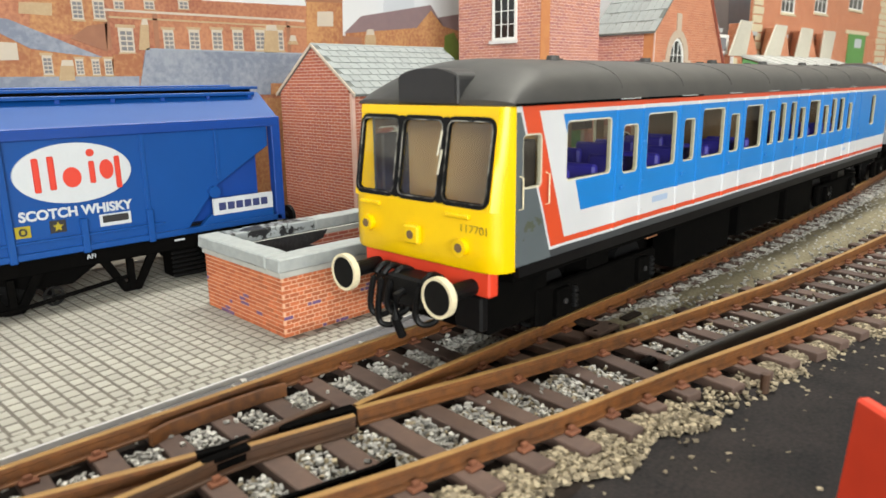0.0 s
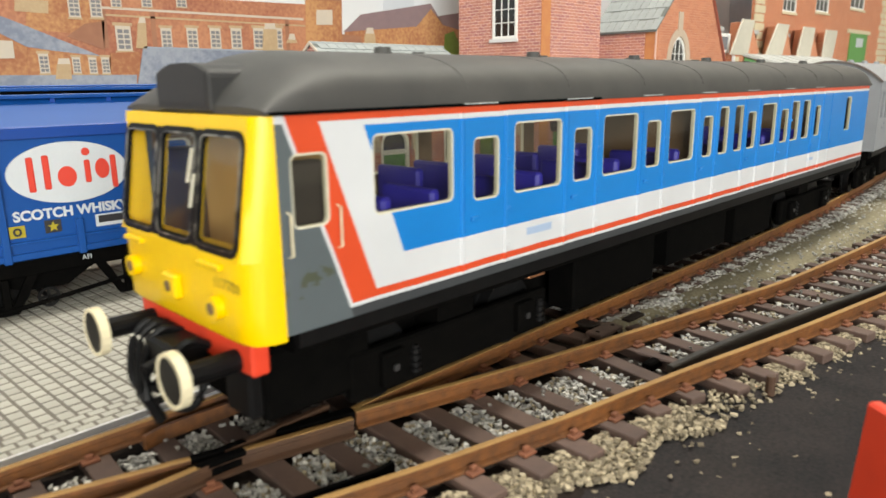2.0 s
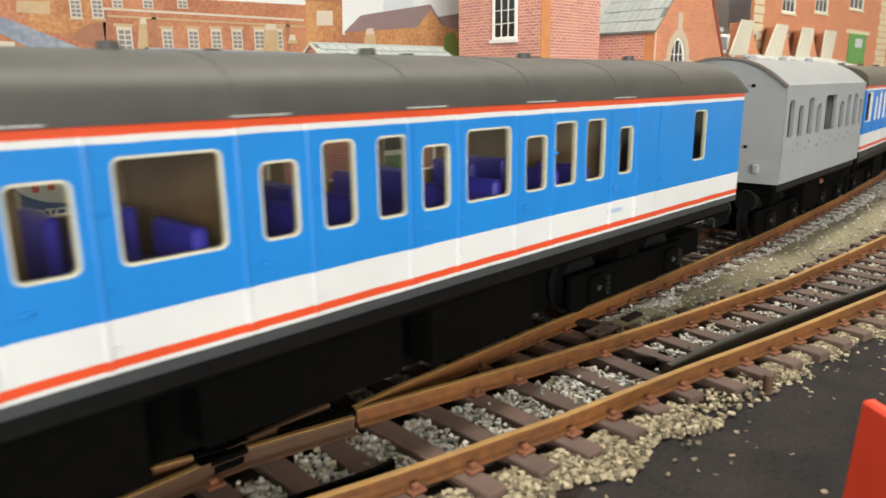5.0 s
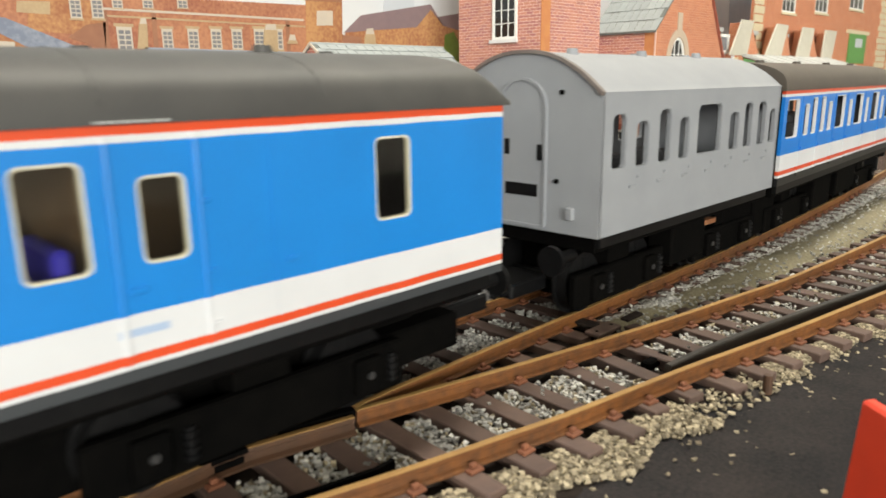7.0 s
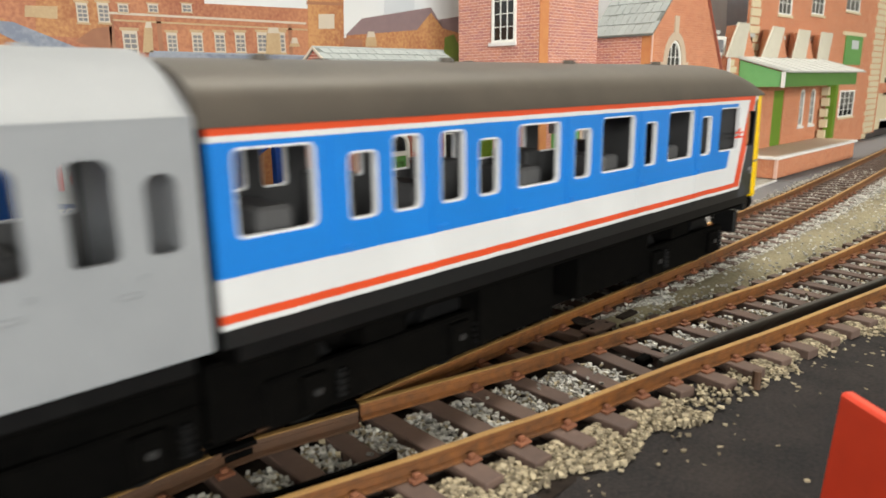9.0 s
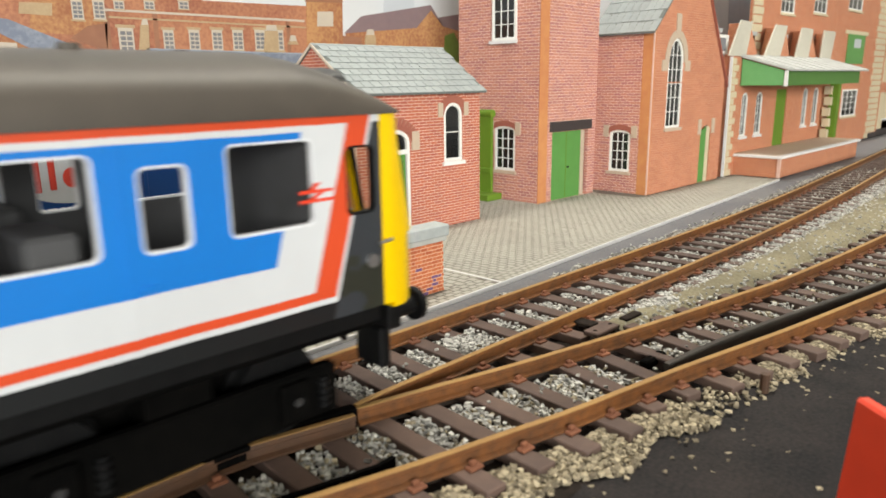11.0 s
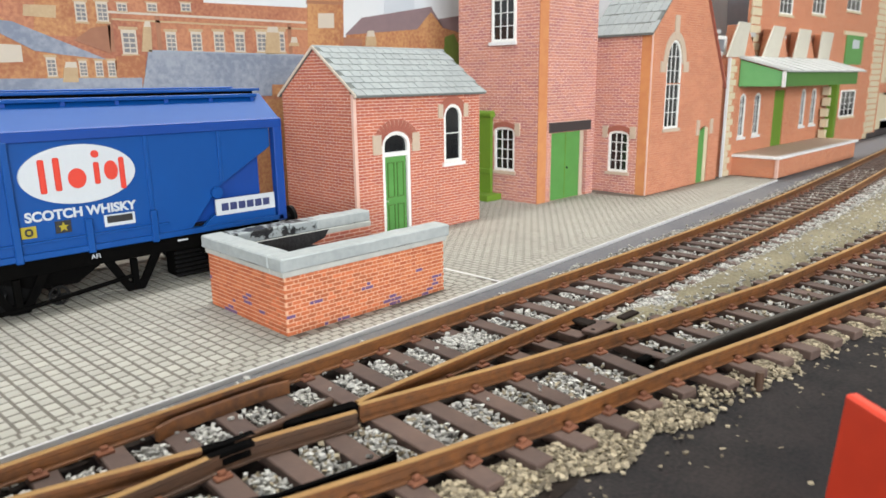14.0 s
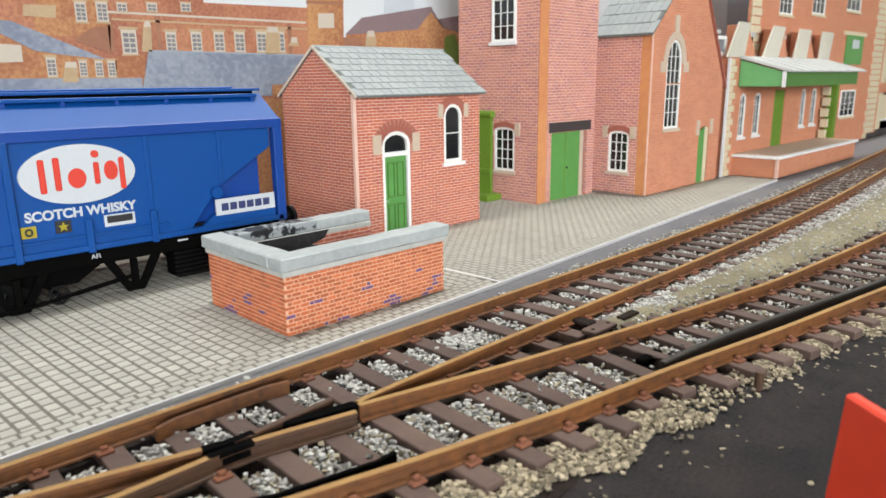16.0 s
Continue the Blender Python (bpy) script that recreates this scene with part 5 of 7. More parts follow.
printed("printed_roof", M_PS, [(47.3, 47.7), (97.0, 46.1), (97.7, 52.4), (48.0, 52.4)], 6)
printed("printed_roof", M_PS, [(97.0, 46.5), (167.5, 44.9), (164.5, 60.7), (100.9, 61.2)], 6)
printed("printed_terrace", M_PB, [(88.5, 52.1), (98.8, 52.4), (99.6, 59.7), (90.2, 59.2)], 5)
printed_window(68.9, 52.9, 3.3, 5.7, 6, 4)
printed_window(78.2, 52.9, 2.8, 4.8, 6, 4)
printed_window(83.0, 52.8, 2.8, 4.9, 6, 4)
printed_window(86.8, 52.8, 2.9, 5.0, 6, 4)
printed_window(79.1, 69.5, 4.0, 5.9, 4, 4)
printed_window(85.4, 69.8, 4.2, 6.0, 4, 4)
printed_window(92.1, 59.9, 5.8, 7.7, 3, 4)
printed_window(106.9, 60.9, 4.4, 6.6, 3, 4)
printed_window(115.9, 61.1, 4.7, 6.8, 3, 4)
printed_window(124.4, 61.3, 4.8, 6.9, 3, 4)
printed_window(132.4, 61.4, 5.0, 7.1, 3, 4)
printed_window(141.4, 61.6, 5.2, 7.3, 3, 4)
printed_window(149.2, 61.7, 5.3, 7.5, 3, 4)
printed_window(91.9, 73.2, 3.9, 2.7, 3, 2)
printed_window(101.6, 73.8, 4.1, 2.7, 3, 2)
printed_window(113.3, 74.5, 4.3, 2.8, 3, 2)
for a in (88.6, 104.2, 155.6):
    printed("printed_pilaster", M_PB3, [(a, 60.6), (a + 1.6, 60.6), (a + 1.7, 72.4), (a + 0.1, 72.4)], 3)
printed("printed_string_course", M_PC, [(90.0, 70.4), (164.6, 70.3), (164.7, 70.9), (90.0, 71.0)], 3)
printed("printed_band", M_PB3, [(165.0, 80.2), (182.6, 80.8), (182.7, 82.0), (165.1, 81.4)], 4)
printed("printed_band", M_PC, [(165.6, 87.8), (183.1, 89.0), (183.2, 90.0), (165.7, 88.8)], 4)
printed("printed_ridge", M_PGREY_D, [(100.9, 60.9), (164.5, 60.4), (164.5, 60.9), (100.9, 61.4)], 7)
printed("printed_chimney", M_PC, [(98.6, 60.8), (102.0, 60.8), (102.5, 68.8), (99.9, 68.7)], 7)
printed("printed_pot", M_PW, [(100.1, 68.7), (102.4, 68.8), (102.2, 70.6), (100.7, 70.5)], 7)
printed("printed_chimney", M_PC, [(145.0, 60.8), (151.4, 60.9), (151.5, 68.8), (146.1, 68.6)], 7)
printed("printed_pot", M_PW, [(146.3, 68.7), (151.2, 68.8), (150.9, 70.9), (147.0, 70.7)], 7)
printed("printed_chimney", M_PC, [(73.1, 51.2), (77.7, 51.1), (77.9, 55.6), (74.0, 55.6)], 7)
printed("printed_pot", M_PW, [(74.2, 55.6), (77.8, 55.6), (77.7, 57.3), (74.7, 57.3)], 7)
printed("printed_chimney", M_PC, [(155.6, 64.0), (160.3, 64.1), (159.9, 65.3), (156.2, 65.2)], 7)
printed("printed_pot", M_PW, [(156.5, 65.3), (159.6, 65.3), (159.2, 67.4), (157.2, 67.4)], 7)
printed("printed_chimney", M_PC, [(193.4, 64.9), (199.6, 65.0), (199.1, 69.0), (194.2, 68.8)], 6)
printed("printed_pot", M_PW, [(194.5, 68.8), (198.8, 69.0), (198.3, 71.3), (195.2, 71.1)], 6)
printed("printed_far_house", M_PB, [(183.0, 58.0), (242.0, 58.0), (240.6, 74.5), (232.0, 78.5), (225.0, 74.0), (184.0, 69.8)], 1)
printed("printed_far_roof", M_PS2, [(183.2, 69.1), (192.4, 76.3), (232.8, 83.2), (240.4, 74.7), (224.8, 73.0)], 2)
printed("printed_far_roof", M_PS2, [(235.5, 71.5), (237.5, 78.0), (258.6, 81.4), (258.6, 72.3)], 2)
printed("printed_far_house", M_PB, [(186.8, 53.7), (254.4, 51.0), (254.6, 72.1), (240.4, 74.2), (232.8, 80.8), (223.0, 72.2), (191.9, 65.8)], 3)
printed("printed_far_house", M_PB3, [(180.8, 53.7), (192.8, 53.7), (192.0, 67.6), (182.5, 68.2)], 3)
printed("printed_church", M_PGREY, [(204.9, 78.7), (222.6, 81.2), (222.9, 90.2), (205.4, 88.9)], 1)
printed("printed_tree", M_PT, [(239.5, 48.4), (252.4, 48.3), (252.5, 64.7), (247.5, 71.9), (241.4, 70.1)], 4)
printed("printed_house_low", M_PB, [(146.6, 45.4), (159.4, 44.6), (159.8, 49.4), (147.0, 49.6)], 7)
printed("printed_block", M_PB2, [(254.4, 45.6), (262.6, 45.4), (262.7, 98.5), (254.8, 97.8)], 2)
printed("printed_tank", M_PGREY, [(517.2, 61.4), (621.0, 62.4), (602.9, 136.9), (505.9, 127.4)], 2)
printed("printed_tank_shade", M_PGREY_D, [(551.7, 61.7), (597.3, 62.2), (580.9, 134.7), (545.0, 131.2)], 3)

# ---- blue hopper wagon ----
def lettering(parent, name, words, x, y, z, size, mat, rot=(90, 0, 0), label="", depth=0.06, squeeze=1.0, bold=0.0):
    """Raised printing from the built-in font; (x, y, z) is the middle."""
    cu = bpy.data.curves.new(name, "FONT")
    cu.body, cu.size, cu.align_x, cu.align_y, cu.extrude = words, size * MM, "CENTER", "CENTER", depth * MM
    cu.space_character, cu.offset = 1.0, bold * MM
    tmp = bpy.data.objects.new("tmp", cu)
    scene.collection.objects.link(tmp)
    me = bpy.data.meshes.new_from_object(tmp.evaluated_get(bpy.context.evaluated_depsgraph_get()))
    bpy.data.objects.remove(tmp)
    bpy.data.curves.remove(cu)
    me.transform(Matrix.Diagonal((squeeze, 1, 1, 1)))
    me.materials.clear()
    me.materials.append(mat)
    ob = new(name, me)
    ob.parent = parent
    ob.matrix_basis = pose(x * MM, y * MM, z * MM, *rot)
    if label:
        ob["label"] = label
    return ob


def ellipse(cx, cz, rx, rz, y0, y1, n=48):
    return prism([(cx + rx * math.cos(2 * math.pi * i / n), cz + rz * math.sin(2 * math.pi * i / n)) for i in range(n)], "y", y0, y1)


def spoked_wheel(name, parent, x, y, z, r, mat=None):
    bm = tube("y", 0, 0, r, -1.1, 0.0, 28)
    tube("y", 0, 0, r + 0.7, 0.0, 0.6, 28, bm)
    tube("y", 0, 0, r * 0.72, -1.35, -1.0, 24, bm)
    tube("y", 0, 0, r * 0.2, -2.2, -1.2, 12, bm)
    for k in range(6):
        a = k * math.pi / 3
        ca, sa = math.cos(a), math.sin(a)
        wire([(0.3 * r * ca, -1.4, 0.3 * r * sa), (0.68 * r * ca, -1.4, 0.68 * r * sa)], 0.35, 6, bm)
    o = part(name, bm, mat or M_BLACK, parent)
    o.matrix_basis = pose(x * MM, y * MM, z * MM)
    return o


def hopper_wagon():
    x0, x1, y0, y1 = -6.0, 103.2, 165.0, 199.0
    ob = tagged(thing("hopper_wagon"), "bright blue covered hopper wagon on black underframe", "wagon")
    # lower body with sloped ends: a hopper side between the end posts
    side = [(18, 14.6), (76, 14.6), (84, 25.0), (99.8, 33.6), (99.8, 40.4), (x0 + 3.4, 40.4), (x0 + 3.4, 33.6), (10, 25.0)]
    part("body", prism(side, "y", y0 + 0.6, y1 - 0.6, None, 0.3), M_BLUE_W, ob, "bright blue hopper body")
    part("top_chord", box(x0, x1, y0 - 0.3, y1 + 0.3, 38.6, 41.2, 0.25), M_BLUE_D, ob, "darker blue top rail")
    roof = [(y0 + 0.2, 41.2), (y1 - 0.2, 41.2), (y0 + 25, 47.4), (y0 + 9, 47.4)]
    part("roof", prism(roof, "x", x0 + 1, x1 - 0.6), M_BLUE_W, ob, "blue sloped roof")
    part("hatch_rail", box(x0 + 6, 100.2, y0 + 6.2, y0 + 7.6, 46.6, 47.5, 0.15), M_BLUE_W, ob, "blue roof walkway edge")
    part("walkway", box(x0 + 4, 101.6, y0 + 7.0, y0 + 21, 48.2, 48.9, 0.1), M_BLUE_W, ob, "blue roof walkway")
    # shade below the walkway, built as a black strip
    part("walkway_shade", box(x0 + 6, 100, y0 + 8.2, y0 + 20, 47.3, 48.25), M_BLACK_M, ob, "black strip for the shade under the walkway")
    part("hatch_cover", box(x0 + 8, 96, y0 + 11, y0 + 17, 48.9, 49.4, 0.2), M_BLUE_W, ob, "long blue roof hatch")
    for k in range(9):
        part("walkway_post", box(4 + k * 11.8, 5 + k * 11.8, y0 + 6.6, y0 + 8.0, 44.6, 47.4), M_BLUE_D, ob)
    for x in (x0, x1 - 2.6):
        part("end_post", box(x, x + 2.6, y0 - 0.2, y0 + 2.2, 13.4, 39.0, 0.2), M_BLUE_D, ob)
        part("end_post", box(x, x + 2.6, y1 - 2.2, y1 + 0.2, 13.4, 39.0, 0.2), M_BLUE_D, ob)
    for x in (21.5, 36.4, 51.0, 65.7):
        part("rib", box(x, x + 1.5, y0 - 0.5, y0 + 0.7, 13.2, 21.0 if x > 40 else 39.0, 0.15), M_BLUE_W, ob)
    for x in (7.0, 84.4):
        part("rib", box(x, x + 0.9, y0 + 0.1, y0 + 0.7, 26.0, 38.8, 0.1), M_BLUE_W, ob)
    for x in (33, 66):
        part("side_panel_edge", box(x, x + 1.0, y0 + 0.2, y0 + 0.7, 21, 38.8, 0.1), M_BLUE_W, ob)
    part("sill", box(x0 + 1, x1 - 1, y0 - 0.2, y0 + 2.0, 13.6, 15.0, 0.15), M_BLUE_W, ob, "blue side sill")
    part("ledge", box(14, 70, y0 - 0.3, y0 + 0.8, 17.0, 17.5, 0.1), M_BLUE_W, ob)
    part("end_sheet", prism([(79, 15), (99.8, 15), (99.8, 17.4), (82, 17.4)], "y", y0 + 0.2, y0 + 1.4), M_BLUE_W, ob)
    part("end_slope", prism([(70, 15.2), (97.6, 15.2), (97.6, 32.2), (84, 24.8)], "y", y0 + 4, y1 - 4), M_BLUE_D, ob, "dark blue end platform slope")
    part("end_floor", box(72, 99.8, y0 + 1.6, y1 - 1.6, 14.7, 15.6), M_BLACK, ob, "black end platform")
    part("end_brace", wire([(80, y0 + 8, 18), (98, y0 + 8, 34)], 0.9), M_BLUE_D, ob)
    part("valve", tube("y", 83.0, 23.2, 1.5, y0 - 0.6, y0 + 3, 12), M_BLUE_W, ob, "blue side valve")
    # printing
    badge = part("badge", ellipse(51.2, 31.2, 12.1, 6.5, y0 - 0.1, y0 + 0.7), M_PRINTW, ob, "white oval badge with red lettering shapes")
    # the badge's red word is left as plain shapes
    yf = y0 - 0.2
    for a, b, c, d in ((43.0, 44.3, 27.6, 34.9), (46.0, 47.3, 27.9, 35.1), (54.2, 55.4, 28.6, 33.5), (59.7, 60.9, 27.0, 34.2)):
        part("printed_shape", box(a, b, yf, y0, c, d, 0.25), M_PRINTR, badge, "red upright shape")
    for cx, cz, rx, rz in ((50.6, 30.3, 1.9, 2.2), (57.9, 31.4, 1.5, 2.2), (54.8, 35.3, 0.85, 0.85)):
        part("printed_shape", ellipse(cx, cz, rx, rz, yf, y0, 24), M_PRINTR, badge, "red round shape")
    lettering(ob, "lettering", "SCOTCH WHISKY", 51.0, y0 - 0.05 + 0.55, 22.7, 2.9, M_PRINTW, label="white capital lettering", squeeze=1.0, depth=0.12, bold=0.1)
    part("data_panel", box(55.3, 62.2, y0 + 0.3, y0 + 0.8, 18.5, 21.2), M_PRINTW, ob, "white and black data panel")
    part("data_panel", box(55.9, 61.6, y0 + 0.2, y0 + 0.5, 19.3, 20.9), M_PRINTK, ob, "black data panel with small bars")
    part("symbol_panel", box(38.2, 41.2, y0 + 0.3, y0 + 0.8, 18.4, 20.9), M_PRINTY, ob, "small yellow symbol panel")
    part("symbol", ring_bm((38.9, 40.5, 18.8, 20.5, 0.7, 0.7, 0.7), 0.4, lambda u, w, d: (u, y0 + 0.15 + d, w), 0, 0.2), M_PRINTK, ob, "black ring symbol")
    part("symbol_panel", box(45.0, 48.2, y0 + 0.3, y0 + 0.8, 18.6, 21.3), M_PRINTK, ob, "small black panel with a yellow star")
    star = [(46.6 + (1.15 if i % 2 == 0 else 0.5) * math.sin(math.pi * i / 5), 19.9 + (1.15 if i % 2 == 0 else 0.5) * math.cos(math.pi * i / 5)) for i in range(10)]
    part("symbol", prism(star, "y", y0 + 0.15, y0 + 0.35), M_PRINTY, ob, "yellow star")
    part("maker_plate", box(82.5, 99.6, y0 - 0.1, y0 + 0.4, 17.2, 21.4), M_PRINTW, ob, "white maker's plate with dark bars")
    bars = bmesh.new()
    for k in range(6):
        box(84.0 + k * 2.4, 85.9 + k * 2.4, y0 - 0.2, y0 - 0.05, 18.3, 20.2, 0, bars)
    part("plate_bars", bars, M_PRINTB, ob, "dark blue bars on the plate")
    # underframe
    part("solebar", box(x0 + 1, x1 - 2, y0 + 0.8, y0 + 2.6, 10.0, 13.6, 0.15), M_BLACK_M, ob, "black solebar")
    part("solebar", box(x0 + 1, x1 - 2, y1 - 2.6, y1 - 0.8, 10.0, 13.6, 0.15), M_BLACK, ob, "black solebar")
    part("floor", box(x0 + 2, x1 - 3, y0 + 2.6, y1 - 2.6, 11.0, 14.6), M_BLACK_M, ob)
    part("discharge_box", prism([(30, 11), (56, 11), (53.5, 9.2), (48.6, 6.1), (40, 6.4), (33, 9)], "y", y0 + 2.8, y1 - 6), M_BLACK_M, ob, "black discharge chute")
    lettering(ob, "lettering", "AFI", 52.6, y0 + 0.7, 12.0, 1.5, M_PRINTW, label="small white letters", depth=0.1)
    part("small_bars", box(72, 74.6, y0 + 0.65, y0 + 0.85, 12.2, 12.6), M_PRINTW, ob, "small white unreadable bars")
    for x in (12.0, 36.0, 61.0, 84.0):
        for yy in (y0 + 1.0, y1 - 2.2):
            bm = prism([(x - 6.6, 10), (x - 4.4, 10), (x - 1.3, 4.2), (x + 1.3, 4.2), (x + 4.4, 10), (x + 6.6, 10), (x + 2.0, 2.1), (x - 2.0, 2.1)], "y", yy, yy + 1.0)
            box(x - 0.75, x + 0.75, yy - 0.4, yy + 1.0, 2.2, 9.8, 0.1, bm)
            part("axle_guard", bm, M_BLACK_M, ob, "black V-shaped axle guard")
    for x in (36.0, 84.0, 12.0):
        for yy, turn in ((y0 + 8.0, 0), (y1 - 8.0, 180)):
            w = spoked_wheel("wheel", ob, x, yy, 7.4, 6.2)
            w.matrix_basis = w.matrix_basis @ pose(0, 0, 0, 0, 0, turn)
    part("brake_lever", wire([(8, y0 + 0.4, 1.9), (37, y0 + 0.4, 3.2), (60, y0 + 0.6, 5.9)], 0.5, 6), M_BLACK_M, ob, "long black brake lever")
    part("handwheel", ring_bm((41.6, 46.0, 2.6, 7.0, 2.19, 2.19, 2.19), 0.5, lambda u, w, d: (u, y0 + 0.3 + d, w), 0, 0.5), M_BLACK, ob, "small black brake handwheel")
    part("handwheel_spoke", box(41.8, 45.8, y0 + 0.4, y0 + 0.7, 4.55, 5.05), M_BLACK, ob)
    part("handwheel_spoke", box(43.55, 44.05, y0 + 0.4, y0 + 0.7, 2.8, 6.8), M_BLACK, ob)
    part("handwheel_shaft", tube("y", 43.8, 4.8, 0.5, y0 + 0.5, y0 + 10, 8), M_BLACK, ob)
    part("brake_cylinder", tube("x", y0 + 9, 7.5, 3.4, 74, 90, 16), M_BLACK_M, ob)
    part("equipment_box", box(72, 88, y0 + 2.8, y0 + 9, 2.4, 10.0, 0.3), M_BLACK_M, ob, "ribbed black equipment box")
    for k in range(6):
        part("box_rib", box(71.6, 88.4, y0 + 2.3, y0 + 2.9, 2.8 + k * 1.15, 3.3 + k * 1.15, 0.1), M_BLACK, ob)
    for xx, sgn in ((x1, 1), (x0, -1)):
        for yy in (y0 + 5.5, y1 - 5.5):
            bm = tube("x", yy, 13.0, 1.1, min(xx - 2, xx + sgn * 4), max(xx - 2, xx + sgn * 4), 12)
            tube("x", yy, 13.0, 3.0, min(xx + sgn * 4, xx + sgn * 5), max(xx + sgn * 4, xx + sgn * 5), 20, bm)
            part("buffer", bm, M_BLACK, ob, "round black buffer")
    return ob


hopper_wagon()


# ---- the passing train ----
def seat(parent, x, y):
    bm = box(x, x + 1.8, y - 5.5, y + 5.5, 21.8, 34.5, 0.5)
    box(x + 1.8, x + 7, y - 5.5, y + 5.5, 21.8, 26.5, 0.5, bm)
    return part("seat", bm, M_SEAT, parent, "blue moulded seat")


def segmental(c):
    """A shallow roof arch with a corner at each eave; c runs from -1 to 1."""
    return 1 - abs(c) ** 2.25


def coach_roof(length, z_eave, z_top, half, cab_front=0.0, cab_rear=0.0, n=16, lip=0.45, over=1.2, segment=False):
    """An arched roof; a cab end falls away in a dome over that length."""
    bm = bmesh.new()
    us = sorted({-over, length + over} | {i * 6.0 for i in range(int(length / 6) + 1)} | {cab_front * k / 8 for k in range(9) if cab_front} | {length - cab_rear * k / 8 for k in range(9) if cab_rear})
    rings = []
    for u in us:
        f = 1.0
        if cab_front and u < cab_front:
            f = 0.12 + 0.88 * math.sin(math.pi / 2 * max(0.0, (u + over) / (cab_front + over))) ** 0.75
        if cab_rear and u > length - cab_rear:
            f = 0.12 + 0.88 * math.sin(math.pi / 2 * max(0.0, (length + over - u) / (cab_rear + over))) ** 0.75
        ring = [(u, half + lip, z_eave - 0.15), (u, half + lip, z_eave + 0.2)]
        for k in range(1, n):
            a = math.pi * k / n
            y = (half + lip * 0.9) * math.cos(a)
            z = z_eave + (z_top - z_eave) * f * (segmental(math.cos(a)) if segment else math.sin(a) ** 0.62)
            ring.append((u, y, z))
        ring += [(u, -half - lip, z_eave + 0.2), (u, -half - lip, z_eave - 0.15)]
        rings.append([bm.verts.new(p) for p in ring])
    m = len(rings[0])
    for a, b in zip(rings, rings[1:]):
        for k in range(m):
            bm.faces.new((a[k], a[(k + 1) % m], b[(k + 1) % m], b[k]))
    bm.faces.new(rings[0]), bm.faces.new(rings[-1][::-1])
    return bm


def roof_seams(car, us, z_eave, z_top, mat):
    """Fine raised seams across an arched roof."""
    for u in us:
        bm, rows = bmesh.new(), []
        for k in range(1, 24):
            a = math.pi * k / 24
            y, z = (HALF + 0.45) * math.cos(a), z_eave + (z_top - z_eave) * math.sin(a) ** 0.62
            rows.append([bm.verts.new((u + d, y, z + h)) for d, h in ((-0.25, -0.2), (-0.1, 0.06), (0.1, 0.06), (0.25, -0.2))])
        for p, q in zip(rows, rows[1:]):
            for k in range(3):
                bm.faces.new((p[k], p[k + 1], q[k + 1], q[k]))
        part("roof_seam", bm, mat, car)


WHEELS = []


def bogie(car, x, base=30.0):
    bg = part("bogie", box(x - base / 2 - 7, x + base / 2 + 7, -13.2, -11.4, 6.4, 13.4, 0.4), M_BLACK_M, car, "black bogie frame")
    part("side_frame", box(x - base / 2 - 7, x + base / 2 + 7, 11.4, 13.2, 6.4, 13.4, 0.4), M_BLACK_M, bg)
    part("bolster", box(x - 4, x + 4, -12, 12, 9.0, 19.8, 0.2), M_BLACK_M, bg)
    for dx in (-base / 2, base / 2):
        for s in (-1, 1):
            part("axle_box", box(x + dx - 2.2, x + dx + 2.2, s * 13.6 - 0.8, s * 13.6 + 0.8, 7.4, 12.6, 0.3), M_BLACK_M, bg)
            # small metal caps added to stand for glints on the black bogies
            part("axle_cap", tube("y", x + dx, 10.2, 0.55, min(s * 14.3, s * 14.7), max(s * 14.3, s * 14.7), 12), M_GLINT, bg, "metal axle cap added for the bogie glints")
            bm = bmesh.new()
            for k in range(4):
                tube("z", x + dx + 4.6, s * 13.4, 0.85, 8.0 + k * 1.0, 8.5 + k * 1.0, 10, bm)
            tube("z", x + dx + 4.6, s * 13.4, 0.55, 7.8, 12.0, 8, bm)
            part("coil_spring", bm, M_BLACK, bg, "black coil spring")
        ax = part("wheelset", tube("y", 0, 0, 1.0, -12.0, 12.0, 10), M_BLACK, car, "black axle with two wheels")
        for s in (-1, 1):
            wh = tube("y", 0, 0, 6.0, min(s * 7.9, s * 10.0), max(s * 7.9, s * 10.0), 28)
            tube("y", 0, 0, 6.7, min(s * 7.3, s * 7.9), max(s * 7.3, s * 7.9), 28, wh)
            box(-5.2, 5.2, min(s * 10.0, s * 10.25), max(s * 10.0, s * 10.25), -0.5, 0.5, 0, wh)
            part("wheel", wh, M_BLACK, ax)
        ax.matrix_basis = pose((x + dx) * MM, 0, 10.25 * MM)
        WHEELS.append((ax, x + dx, 10.25))
    return bg


def underframe(car, length, z_body, gear):
    part("underframe", box(2, length - 2, -15.6, 15.6, z_body - 3.4, z_body - 0.1, 0.2), M_BLACK_M, car, "black underframe")
    part("solebar", box(2, length - 2, -16.7, -15.6, z_body - 2.2, z_body - 0.05), M_BLACK, car)
    part("solebar", box(2, length - 2, 15.6, 16.7, z_body - 2.2, z_body - 0.05), M_BLACK, car)
    for a, b, z in gear:
        for s in (-1, 1):
            part("equipment_box", box(a, b, min(s * 9, s * 15), max(s * 9, s * 15), z, z_body - 3.0, 0.4), M_BLACK_M, car, "black underfloor equipment")
    # black filler added to block light and darken the gaps between the gear
    part("underfloor_filler", box(9, length - 9, -6.6, 6.6, 5.4, z_body - 3.2, 0.3), M_BLACK_M, car, "solid black filler that keeps the underframe dark")
    part("engine", box(length * 0.36, length * 0.64, -7, 7, 5.0, z_body - 3.0, 0.5), M_BLACK_M, car)


